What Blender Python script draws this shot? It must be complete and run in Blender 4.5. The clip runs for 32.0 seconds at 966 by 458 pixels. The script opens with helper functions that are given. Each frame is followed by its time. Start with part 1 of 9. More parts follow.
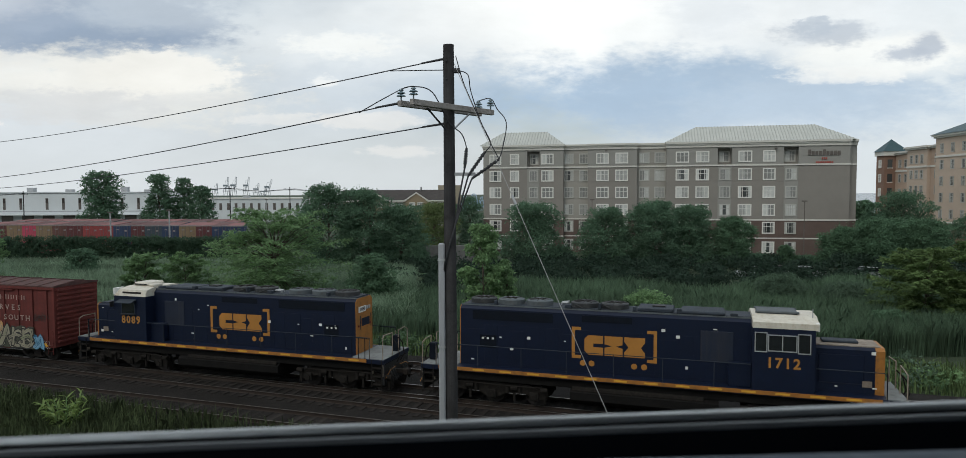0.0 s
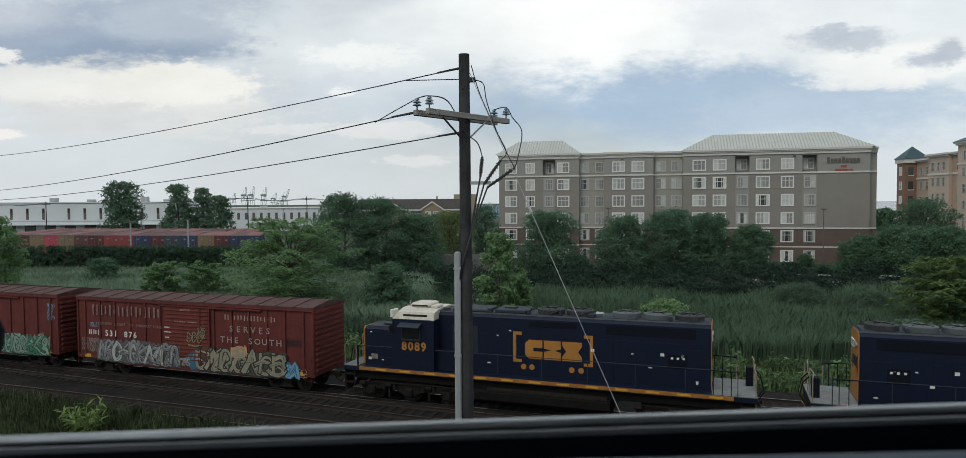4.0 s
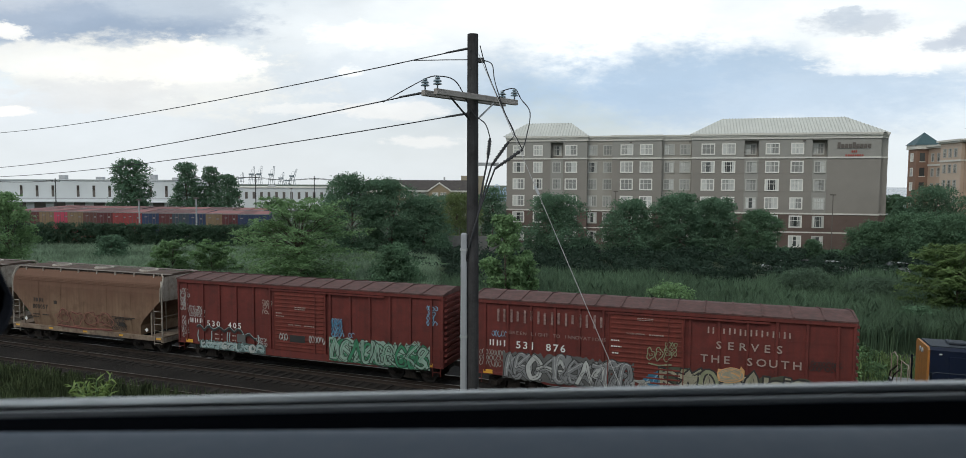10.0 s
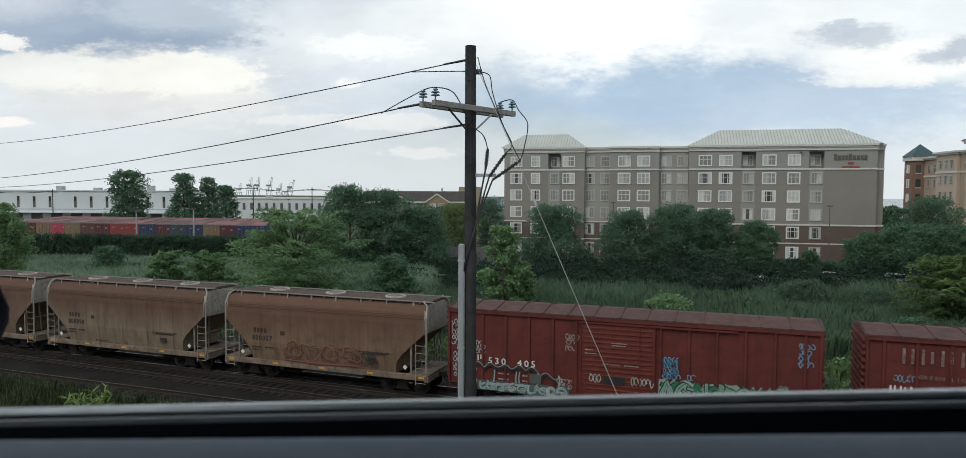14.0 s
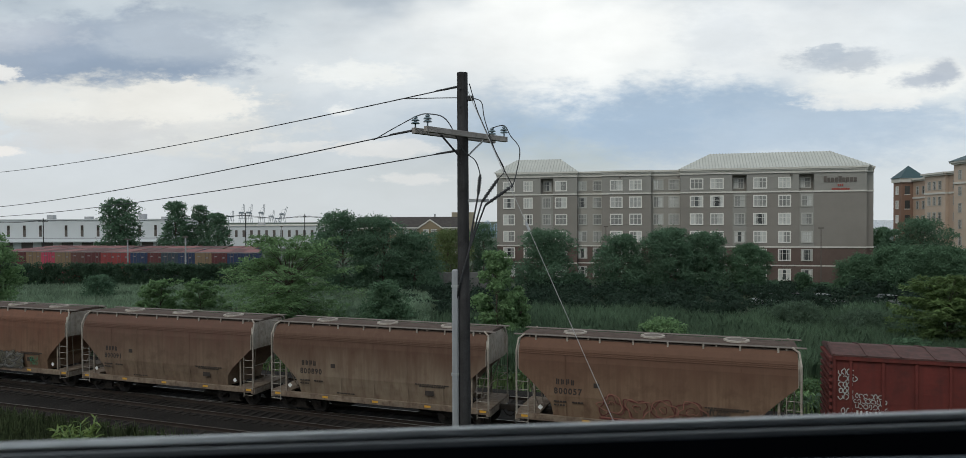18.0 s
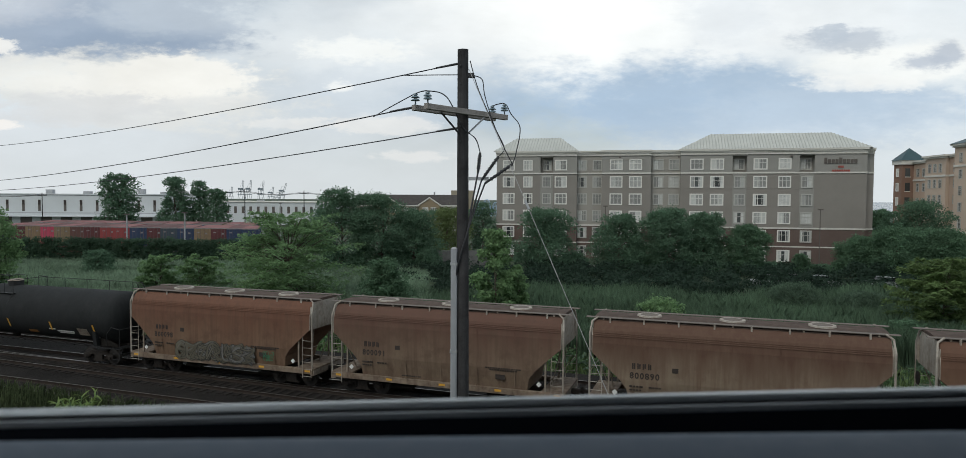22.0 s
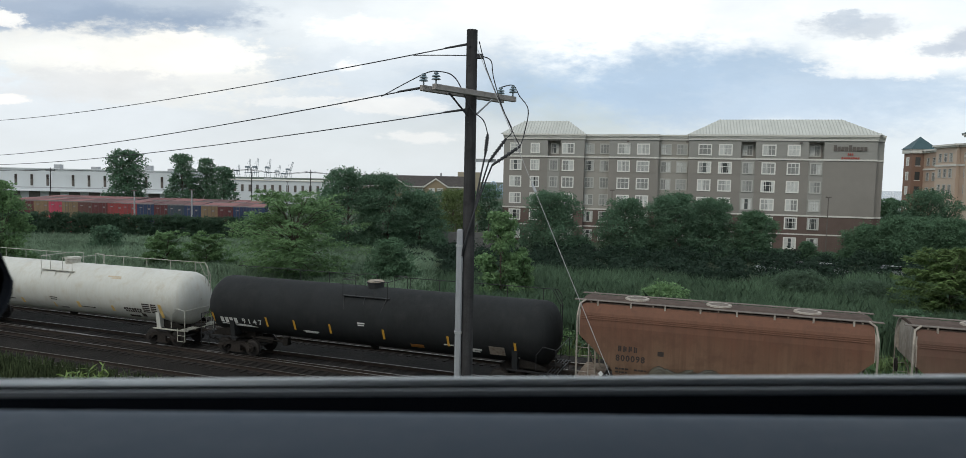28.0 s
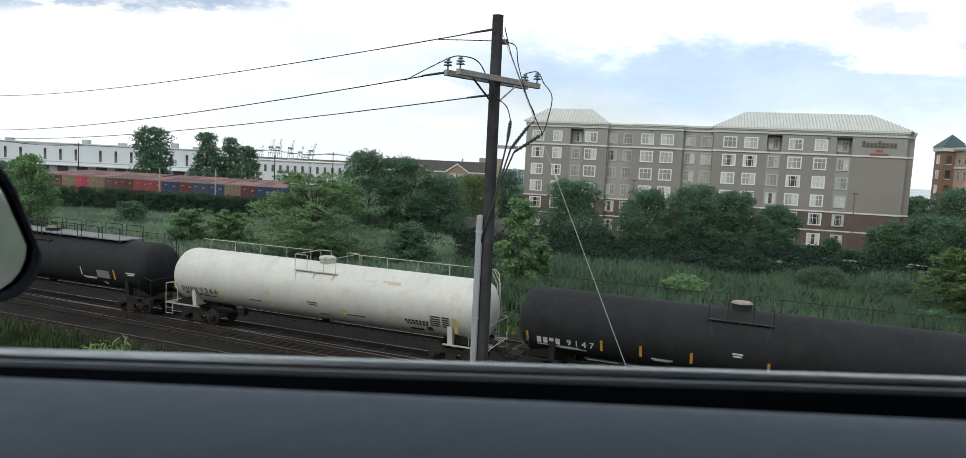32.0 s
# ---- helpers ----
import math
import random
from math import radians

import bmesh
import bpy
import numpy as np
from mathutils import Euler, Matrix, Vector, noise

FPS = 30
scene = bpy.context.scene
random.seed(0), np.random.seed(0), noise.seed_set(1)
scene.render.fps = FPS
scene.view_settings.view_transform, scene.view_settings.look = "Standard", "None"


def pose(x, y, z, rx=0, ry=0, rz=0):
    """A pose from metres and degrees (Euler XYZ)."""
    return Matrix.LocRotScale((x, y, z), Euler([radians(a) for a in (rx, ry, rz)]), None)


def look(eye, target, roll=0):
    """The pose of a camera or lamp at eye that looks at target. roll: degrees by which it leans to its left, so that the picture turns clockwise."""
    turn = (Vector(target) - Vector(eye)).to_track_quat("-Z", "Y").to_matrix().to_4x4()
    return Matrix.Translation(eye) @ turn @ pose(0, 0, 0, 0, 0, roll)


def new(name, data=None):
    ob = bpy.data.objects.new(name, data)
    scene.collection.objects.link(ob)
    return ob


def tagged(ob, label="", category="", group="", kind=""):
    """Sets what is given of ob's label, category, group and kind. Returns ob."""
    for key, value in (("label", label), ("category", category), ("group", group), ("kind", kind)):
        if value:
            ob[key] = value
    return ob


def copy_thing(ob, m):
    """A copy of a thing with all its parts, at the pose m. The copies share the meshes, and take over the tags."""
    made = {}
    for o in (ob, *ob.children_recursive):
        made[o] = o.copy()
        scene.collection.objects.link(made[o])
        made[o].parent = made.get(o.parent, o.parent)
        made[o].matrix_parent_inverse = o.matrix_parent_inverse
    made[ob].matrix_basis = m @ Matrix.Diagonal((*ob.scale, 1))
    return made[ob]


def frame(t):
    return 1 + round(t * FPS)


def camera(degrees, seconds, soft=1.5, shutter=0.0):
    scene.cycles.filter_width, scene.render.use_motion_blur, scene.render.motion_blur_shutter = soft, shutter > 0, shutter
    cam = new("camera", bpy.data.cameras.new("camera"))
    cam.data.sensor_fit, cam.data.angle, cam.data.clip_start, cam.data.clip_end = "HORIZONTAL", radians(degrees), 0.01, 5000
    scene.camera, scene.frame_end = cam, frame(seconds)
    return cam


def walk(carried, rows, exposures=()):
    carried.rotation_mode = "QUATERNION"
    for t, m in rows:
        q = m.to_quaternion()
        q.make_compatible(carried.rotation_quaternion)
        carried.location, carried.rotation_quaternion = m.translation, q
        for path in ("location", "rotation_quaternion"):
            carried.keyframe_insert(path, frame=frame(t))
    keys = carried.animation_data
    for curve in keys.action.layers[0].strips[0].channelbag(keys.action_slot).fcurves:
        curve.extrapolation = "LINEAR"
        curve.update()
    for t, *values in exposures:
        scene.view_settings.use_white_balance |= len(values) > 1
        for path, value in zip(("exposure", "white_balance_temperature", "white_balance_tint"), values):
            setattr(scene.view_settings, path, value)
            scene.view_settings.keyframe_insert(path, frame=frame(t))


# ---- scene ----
# World: metres, z up, rail head of the train's track at z = 0, the eye at x = y = 0.
cam = camera(70.0, 32.0, soft=0.8)
cam.data.dof.use_dof, cam.data.dof.focus_distance = True, 70.0
cam.data.dof.aperture_fstop = cam.data.lens / 1000 / 0.0035
PATH = [
    (0, pose(0.01, 0, 9.715, 87.00, 0.20, -0.00)),
    (0.5, pose(0.01, 0, 9.713, 86.97, 0.21, 0.36)),
    (1, pose(0.01, 0, 9.712, 87.49, 0.48, 0.66)),
    (1.5, pose(0.01, 0, 9.710, 87.51, 0.62, 0.79)),
    (2, pose(0.01, 0, 9.709, 87.21, 0.66, 1.05)),
    (2.5, pose(0.01, 0, 9.708, 87.26, 0.68, 1.20)),
    (3, pose(0.01, 0, 9.708, 87.65, 0.38, 1.11)),
    (3.5, pose(0.01, 0, 9.707, 87.72, 0.41, 1.35)),
    (5.5, pose(0.01, 0, 9.707, 87.87, 0.20, 0.96)),
    (6, pose(0.01, 0, 9.707, 87.20, 0.86, 1.20)),
    (6.5, pose(0.01, 0, 9.708, 87.34, 0.90, 0.96)),
    (7, pose(0.01, 0, 9.709, 88.06, 0.35, 0.82)),
    (7.5, pose(0.01, 0, 9.708, 87.80, 0.47, 0.81)),
    (8, pose(0.01, 0, 9.707, 87.92, 0.42, 0.93)),
    (8.5, pose(0.01, 0, 9.706, 88.06, 0.18, 1.24)),
    (9, pose(0.01, 0, 9.705, 87.71, 0.27, 1.05)),
    (9.5, pose(0.01, 0, 9.702, 87.06, -0.09, 0.65)),
    (10, pose(0.012, 0, 9.699, 86.24, -0.28, 1.91)),
    (10.5, pose(0.0125, 0, 9.699, 86.26, -0.15, 1.96)),
    (11, pose(0.013, 0, 9.699, 86.28, -0.45, 1.59)),
    (11.5, pose(0.013, 0, 9.698, 86.71, -0.36, 1.26)),
    (12, pose(0.013, 0, 9.698, 87.44, 0.03, 1.62)),
    (12.5, pose(0.01, 0, 9.697, 87.22, -0.30, 1.88)),
    (13, pose(0.007, 0, 9.697, 87.27, -0.28, 1.90)),
    (13.5, pose(0.0095, 0, 9.696, 87.08, -0.33, 1.65)),
    (14, pose(0.012, 0, 9.696, 87.16, -0.32, 1.72)),
    (14.5, pose(0.012, 0, 9.695, 87.53, -0.27, 1.84)),
    (16.5, pose(0.01, 0, 9.695, 87.82, -0.01, 1.29)),
    (17, pose(0.009, 0, 9.695, 87.81, -0.38, 1.42)),
    (17.5, pose(0.0105, 0, 9.696, 88.18, -0.19, 1.49)),
    (18, pose(0.012, 0, 9.697, 89.25, 0.22, 1.13)),
    (18.5, pose(0.003, 0, 9.696, 87.47, -0.60, 2.32)),
    (19, pose(0.001, 0, 9.695, 86.86, -0.63, 1.90)),
    (19.5, pose(-0.002, 0, 9.695, 87.41, -0.26, 1.63)),
    (20, pose(-0.003, 0, 9.694, 87.66, -0.56, 1.65)),
    (20.5, pose(0.006, 0, 9.694, 87.33, -0.76, 1.60)),
    (21, pose(0.012, 0, 9.694, 87.53, -0.52, 1.40)),
    (21.5, pose(0.012, 0, 9.694, 87.34, -0.68, 1.34)),
    (22, pose(0.012, 0, 9.693, 87.46, -0.32, 1.09)),
    (22.5, pose(0.0085, 0, 9.693, 87.49, -0.56, 1.33)),
    (23, pose(0.005, 0, 9.693, 87.56, -0.57, 1.39)),
    (23.5, pose(0.0075, 0, 9.693, 87.72, -0.23, 1.32)),
    (24, pose(0.01, 0, 9.692, 87.71, -0.43, 1.30)),
    (24.5, pose(0.0075, 0, 9.692, 87.83, -0.37, 1.41)),
    (25, pose(0.005, 0, 9.692, 87.56, -0.64, 1.26)),
    (25.5, pose(0.0025, 0, 9.691, 87.00, -0.83, 1.18)),
    (26, pose(0, 0, 9.691, 85.89, -1.17, 1.67)),
    (26.5, pose(0.002, 0, 9.691, 85.66, -1.26, 1.71)),
    (28.5, pose(0.006, 0, 9.691, 86.02, -1.26, 1.62)),
    (29, pose(0.01, 0, 9.691, 85.91, -1.31, 1.82)),
    (29.5, pose(0.01, 0, 9.691, 86.19, -1.26, 1.71)),
    (30, pose(0.01, 0, 9.691, 85.83, -1.33, 1.50)),
    (30.5, pose(0.0105, 0, 9.691, 85.78, -1.43, 1.48)),
    (31, pose(0.011, 0, 9.691, 85.23, -1.68, 1.52)),
    (31.5, pose(0.007, 0, 9.691, 85.78, -1.56, 2.03)),
    (32, pose(0.003, 0, 9.691, 84.77, -2.82, 3.40)),
]
walk(cam, PATH, exposures=[(0, 0.0, 6500, 6.5), (6, -0.06, 6500, 6.5), (9, 0.0, 6500, 6.5), (10.5, 0.28, 6500, 7), (12, 0.22, 6500, 7), (14, 0.1, 6500, 6.5), (18, -0.1, 6500, 6.5), (19, 0.13, 6500, 7), (20.5, 0.13, 6500, 6.5), (22, 0.0, 6500, 6.5), (23, -0.12, 6500, 6.5), (25, -0.1, 6500, 6.5), (26, 0.16, 6500, 7), (28, 0.2, 6500, 7), (30, 0.32, 6500, 7.5), (32, 0.54, 6500, 7.5)])

# ---------------------------------------------------------------- light
SUN_ELEV, SUN_AZ = 48.0, -142.0      # degrees up, degrees to the right of straight ahead


def sky_world():
    w = bpy.data.worlds.new("sky")
    scene.world = w
    w.use_nodes = True
    nt = w.node_tree
    nt.nodes.clear()
    N, L = nt.nodes.new, nt.links.new
    out, bg = N("ShaderNodeOutputWorld"), N("ShaderNodeBackground")
    sky = N("ShaderNodeTexSky")
    sky.sky_type, sky.sun_disc = "NISHITA", False
    sky.sun_elevation, sky.sun_rotation = radians(SUN_ELEV), radians(SUN_AZ)
    sky.air_density, sky.dust_density, sky.altitude = 1.0, 2.0, 0
    co = N("ShaderNodeTexCoord")
    sep = N("ShaderNodeSeparateXYZ")
    L(co.outputs["Generated"], sep.inputs[0])

    def m(op, a, b=None, clamp=False):
        n = N("ShaderNodeMath")
        n.operation, n.use_clamp = op, clamp
        for i, v in enumerate((a, b)):
            if v is None:
                continue
            if isinstance(v, (int, float)):
                n.inputs[i].default_value = v
            else:
                L(v, n.inputs[i])
        return n.outputs[0]

    def ramp(v, lo, hi):
        n = N("ShaderNodeMapRange")
        n.interpolation_type = "SMOOTHSTEP"
        L(v, n.inputs[0])
        n.inputs[1].default_value, n.inputs[2].default_value = lo, hi
        return n.outputs[0]

    ahead = m("ADD", m("ABSOLUTE", sep.outputs[1]), 0.08)
    u, v = m("DIVIDE", sep.outputs[0], ahead), m("DIVIDE", sep.outputs[2], ahead)
    flat = N("ShaderNodeCombineXYZ")
    L(u, flat.inputs[0]), L(m("MULTIPLY", v, 2.3), flat.inputs[1])

    def fbm(scale, detail, rough, off):
        mp, n = N("ShaderNodeMapping"), N("ShaderNodeTexNoise")
        mp.inputs[1].default_value = (off, off * 0.37, off * 0.11)
        L(flat.outputs[0], mp.inputs[0]), L(mp.outputs[0], n.inputs[0])
        n.inputs["Scale"].default_value, n.inputs["Detail"].default_value = scale, detail
        n.inputs["Roughness"].default_value = rough
        return n.outputs[0]

    big, mid, fine, wide = fbm(1.6, 5, 0.5, 3.1), fbm(4.2, 9, 0.6, 7.7), fbm(15, 9, 0.62, 1.3), fbm(4.5, 4, 0.5, 9.4)
    warp = m("ADD", m("MULTIPLY", m("SUBTRACT", mid, 0.5), 1.0), m("MULTIPLY", m("SUBTRACT", fine, 0.5), 0.45))

    f2, f3 = fbm(34, 9, 0.6, 5.2), fbm(80, 6, 0.6, 2.1)
    warp2 = m("ADD", warp, m("ADD", m("MULTIPLY", m("SUBTRACT", f2, 0.5), 0.55), m("MULTIPLY", m("SUBTRACT", f3, 0.5), 0.12)))

    warp3 = m("ADD", m("MULTIPLY", warp, 0.6), m("ADD", m("MULTIPLY", m("SUBTRACT", f2, 0.5), 0.9), m("MULTIPLY", m("SUBTRACT", f3, 0.5), 0.3)))

    def blob(cx, cy, rx, ry, soft):
        dx, dy = m("DIVIDE", m("SUBTRACT", u, cx), rx), m("DIVIDE", m("SUBTRACT", v, cy), ry)
        d = m("SQRT", m("ADD", m("MULTIPLY", dx, dx), m("MULTIPLY", dy, dy)))
        if ry < 0.022:
            d = m("ADD", d, m("MULTIPLY", warp3, 2.4))
        elif ry < 0.05:
            d = m("ADD", d, m("MULTIPLY", warp2, 1.9))
        else:
            d, soft = m("ADD", d, m("MULTIPLY", m("SUBTRACT", wide, 0.5), 2.0)), max(soft, 0.55)
        return m("SUBTRACT", 1.0, ramp(d, 1.0 - soft, 1.0 + soft))

    def mix(fac, a, b):
        n = N("ShaderNodeMix")
        n.data_type = "RGBA"
        L(fac, n.inputs[0])
        for i, c in ((6, a), (7, b)):
            if isinstance(c, tuple):
                n.inputs[i].default_value = (*c, 1)
            else:
                L(c, n.inputs[i])
        return n.outputs[2]

    # clear blue behind, a high milky veil over most of it, heaps of cloud below
    tint = N("ShaderNodeMix")
    tint.data_type, tint.blend_type = "RGBA", "MULTIPLY"
    tint.inputs[0].default_value = 1.0
    L(sky.outputs[0], tint.inputs[6])
    tint.inputs[7].default_value = (0.085, 0.085, 0.085, 1)
    col = mix(ramp(big, 0.22, 0.55), tint.outputs[2], (0.72, 0.78, 0.84))
    for cx, cy, rx, ry, soft, strength, c in CLOUDS:
        col = mix(m("MULTIPLY", blob(cx, cy, rx, ry, soft), strength), col, c)
    mott = N("ShaderNodeCombineColor")
    shade = m("ADD", 0.80, m("MULTIPLY", m("ADD", mid, m("MULTIPLY", fine, 0.7)), 0.235))
    for i in range(3):
        L(shade, mott.inputs[i])
    mul = N("ShaderNodeMix")
    mul.data_type, mul.blend_type = "RGBA", "MULTIPLY"
    mul.inputs[0].default_value = 1.0
    L(col, mul.inputs[6]), L(mott.outputs[0], mul.inputs[7])
    col = mul.outputs[2]
    # thin bright haze low over the horizon
    col = mix(m("MULTIPLY", m("SUBTRACT", 1.0, ramp(v, -0.02, 0.13)), 0.8), col, (0.715, 0.745, 0.775))
    L(col, bg.inputs[0])
    bg.inputs[1].default_value = 1.0
    L(bg.outputs[0], out.inputs[0])


# cloud masses: place (right, up), half sizes, edge, cover, colour
CLOUDS = [
    (0.127, 0.242, 0.261, 0.0867, 0.45, 0.95, (1.08, 1.08, 1.08)),
    (0.458, 0.231, 0.247, 0.0852, 0.50, 0.80, (0.90, 0.92, 0.95)),
    (0.302, 0.249, 0.055, 0.0470, 0.50, 0.60, (0.78, 0.82, 0.88)),
    (-0.150, 0.211, 0.212, 0.0562, 0.60, 0.60, (0.84, 0.86, 0.89)),
    (-0.474, 0.055, 0.431, 0.0740, 0.60, 0.70, (0.70, 0.73, 0.78)),
    (0.249, 0.126, 0.296, 0.0464, 0.50, 0.95, (0.42, 0.54, 0.70)),
    (0.462, 0.113, 0.182, 0.0356, 0.50, 0.70, (0.56, 0.66, 0.79)),
    (-0.166, 0.138, 0.140, 0.0406, 0.50, 0.60, (0.66, 0.72, 0.80)),
    (-0.560, 0.222, 0.213, 0.0499, 0.35, 0.95, (0.36, 0.43, 0.55)),
    (-0.495, 0.202, 0.107, 0.0243, 0.40, 0.60, (0.30, 0.38, 0.51)),
    (-0.649, 0.249, 0.090, 0.0241, 0.50, 0.70, (0.58, 0.62, 0.70)),
    (-0.429, 0.243, 0.107, 0.0257, 0.50, 0.60, (0.60, 0.66, 0.74)),
    (-0.480, 0.137, 0.207, 0.0473, 0.30, 0.90, (0.80, 0.80, 0.79)),
    (-0.406, 0.155, 0.103, 0.0325, 0.20, 0.92, (0.93, 0.91, 0.88)),
    (-0.513, 0.145, 0.091, 0.0277, 0.25, 0.75, (0.92, 0.90, 0.87)),
    (-0.619, 0.162, 0.082, 0.0228, 0.25, 0.75, (0.90, 0.89, 0.87)),
    (-0.663, 0.199, 0.033, 0.0105, 0.25, 0.85, (0.96, 0.94, 0.92)),
    (-0.572, 0.113, 0.140, 0.0213, 0.40, 0.70, (0.70, 0.71, 0.74)),
    (-0.382, 0.125, 0.066, 0.0115, 0.30, 0.50, (0.74, 0.75, 0.77)),
    (-0.183, 0.196, 0.074, 0.0161, 0.40, 0.70, (0.97, 0.97, 0.96)),
    (-0.212, 0.148, 0.021, 0.0081, 0.30, 0.70, (0.95, 0.95, 0.95)),
    (-0.662, 0.093, 0.039, 0.0074, 0.30, 0.80, (0.97, 0.92, 0.89)),
    (-0.282, 0.098, 0.058, 0.0074, 0.35, 0.50, (0.90, 0.88, 0.87)),
    (-0.150, 0.097, 0.058, 0.0115, 0.35, 0.55, (0.95, 0.91, 0.88)),
    (-0.109, 0.055, 0.050, 0.0074, 0.35, 0.55, (0.97, 0.92, 0.89)),
    (0.528, 0.180, 0.113, 0.0265, 0.30, 0.80, (0.99, 0.99, 0.98)),
    (0.455, 0.209, 0.058, 0.0156, 0.55, 0.90, (0.56, 0.61, 0.69)),
    (0.435, 0.217, 0.026, 0.0125, 0.25, 0.70, (0.52, 0.58, 0.67)),
    (0.550, 0.180, 0.027, 0.0094, 0.55, 0.90, (0.54, 0.59, 0.68)),
    (0.582, 0.189, 0.020, 0.0140, 0.55, 0.90, (0.52, 0.57, 0.66)),
    (0.484, 0.153, 0.076, 0.0094, 0.35, 0.60, (0.97, 0.97, 0.97)),
]
sky_world()
sun = new("sun", bpy.data.lights.new("sun", "SUN"))
sun.data.energy, sun.data.angle, sun.data.color = 1.05, radians(30), (1.0, 0.95, 0.87)
sun.matrix_world = look((0, 0, 0), (-math.sin(radians(SUN_AZ)) * math.cos(radians(SUN_ELEV)),
                                    -math.cos(radians(SUN_AZ)) * math.cos(radians(SUN_ELEV)), -math.sin(radians(SUN_ELEV))))

# ---------------------------------------------------------------- materials
MATS = {}


def mat(name, base, rough=0.65, metal=0.0, var=0.18, scale=2.0, fine=30.0, bump=0.15, dirt=None, dirt_amt=0.0,
        streak=0.0, island=0.0, rand=0.0, emit=0.0, trans=0.0, spec=0.5, bump_dist=0.01, wash=None):
    """A painted, rusted, leafy or stony surface: colour varied at two scales, stains, runs down its sides, fine relief."""
    if name in MATS:
        return MATS[name]
    ma = bpy.data.materials.new(name)
    ma.use_nodes = True
    nt = ma.node_tree
    N, L = nt.nodes.new, nt.links.new
    p = nt.nodes["Principled BSDF"]
    co = N("ShaderNodeTexCoord")
    vec = co.outputs["Object"]

    def noise(sc, det, stretch=None):
        n = N("ShaderNodeTexNoise")
        n.inputs["Scale"].default_value, n.inputs["Detail"].default_value = sc, det
        n.inputs["Roughness"].default_value = 0.6
        if stretch:
            mp = N("ShaderNodeMapping")
            mp.inputs[3].default_value = stretch
            L(vec, mp.inputs[0]), L(mp.outputs[0], n.inputs[0])
        else:
            L(vec, n.inputs[0])
        return n.outputs[0]

    def rng(v, a, b, c, d):
        n = N("ShaderNodeMapRange")
        L(v, n.inputs[0])
        for i, k in enumerate((a, b, c, d)):
            n.inputs[i + 1].default_value = k
        return n.outputs[0]

    def mix(fac, a, b, blend="MIX"):
        n = N("ShaderNodeMix")
        n.data_type, n.blend_type = "RGBA", blend
        for i, c in ((0, fac), (6, a), (7, b)):
            if isinstance(c, (int, float)):
                n.inputs[i].default_value = c
            elif isinstance(c, tuple):
                n.inputs[i].default_value = (*c[:3], 1)
            else:
                L(c, n.inputs[i])
        return n.outputs[2]

    def scale_col(col, v, a, b):
        cmb = N("ShaderNodeCombineColor")
        r = rng(v, 0.25, 0.75, a, b)
        for i in range(3):
            L(r, cmb.inputs[i])
        return mix(1.0, col, cmb.outputs[0], "MULTIPLY")

    big, small = noise(scale, 4), noise(fine, 3)
    col = scale_col(base, big, 1 - var, 1 + var)
    col = scale_col(col, small, 1 - var * 0.6, 1 + var * 0.6)
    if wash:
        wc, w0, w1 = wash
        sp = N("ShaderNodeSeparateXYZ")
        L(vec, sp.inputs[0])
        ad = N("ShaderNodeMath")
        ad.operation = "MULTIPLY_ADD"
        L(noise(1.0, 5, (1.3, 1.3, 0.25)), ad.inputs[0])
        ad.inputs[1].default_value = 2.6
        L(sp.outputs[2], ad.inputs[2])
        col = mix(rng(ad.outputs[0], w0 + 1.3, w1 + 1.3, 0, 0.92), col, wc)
    if dirt and dirt_amt > 0:
        d = rng(noise(scale * 2.3, 8), 0.62 - 0.3 * dirt_amt, 0.78, 0, min(1.0, 0.4 + dirt_amt))
        col = mix(d, col, dirt)
    if streak > 0:
        s = rng(noise(1.0, 6, (5.5, 5.5, 0.35)), 0.45, 0.75, 0, streak)
        col = mix(s, col, dirt or (0.05, 0.04, 0.03))
    if island > 0:
        g = N("ShaderNodeNewGeometry")
        col = scale_col(col, g.outputs["Random Per Island"], 1 - island, 1 + island)
    if rand > 0:
        o = N("ShaderNodeObjectInfo")
        col = scale_col(col, o.outputs["Random"], 1 - rand, 1 + rand)
    L(col, p.inputs["Base Color"])
    p.inputs["Metallic"].default_value = metal
    p.inputs["Specular IOR Level"].default_value = spec
    L(rng(small, 0.3, 0.7, max(0.02, rough - 0.12), min(1, rough + 0.12)), p.inputs["Roughness"])
    if bump > 0:
        b = N("ShaderNodeBump")
        b.inputs["Strength"].default_value, b.inputs["Distance"].default_value = bump, bump_dist
        L(small, b.inputs["Height"]), L(b.outputs[0], p.inputs["Normal"])
    if trans > 0:
        t, mx = N("ShaderNodeBsdfTranslucent"), N("ShaderNodeMixShader")
        L(col, t.inputs[0])
        mx.inputs[0].default_value = trans
        L(p.outputs[0], mx.inputs[1]), L(t.outputs[0], mx.inputs[2])
        L(mx.outputs[0], nt.nodes["Material Output"].inputs[0])
    if emit > 0:
        L(col, p.inputs["Emission Color"])
        p.inputs["Emission Strength"].default_value = emit
    MATS[name] = ma
    return ma


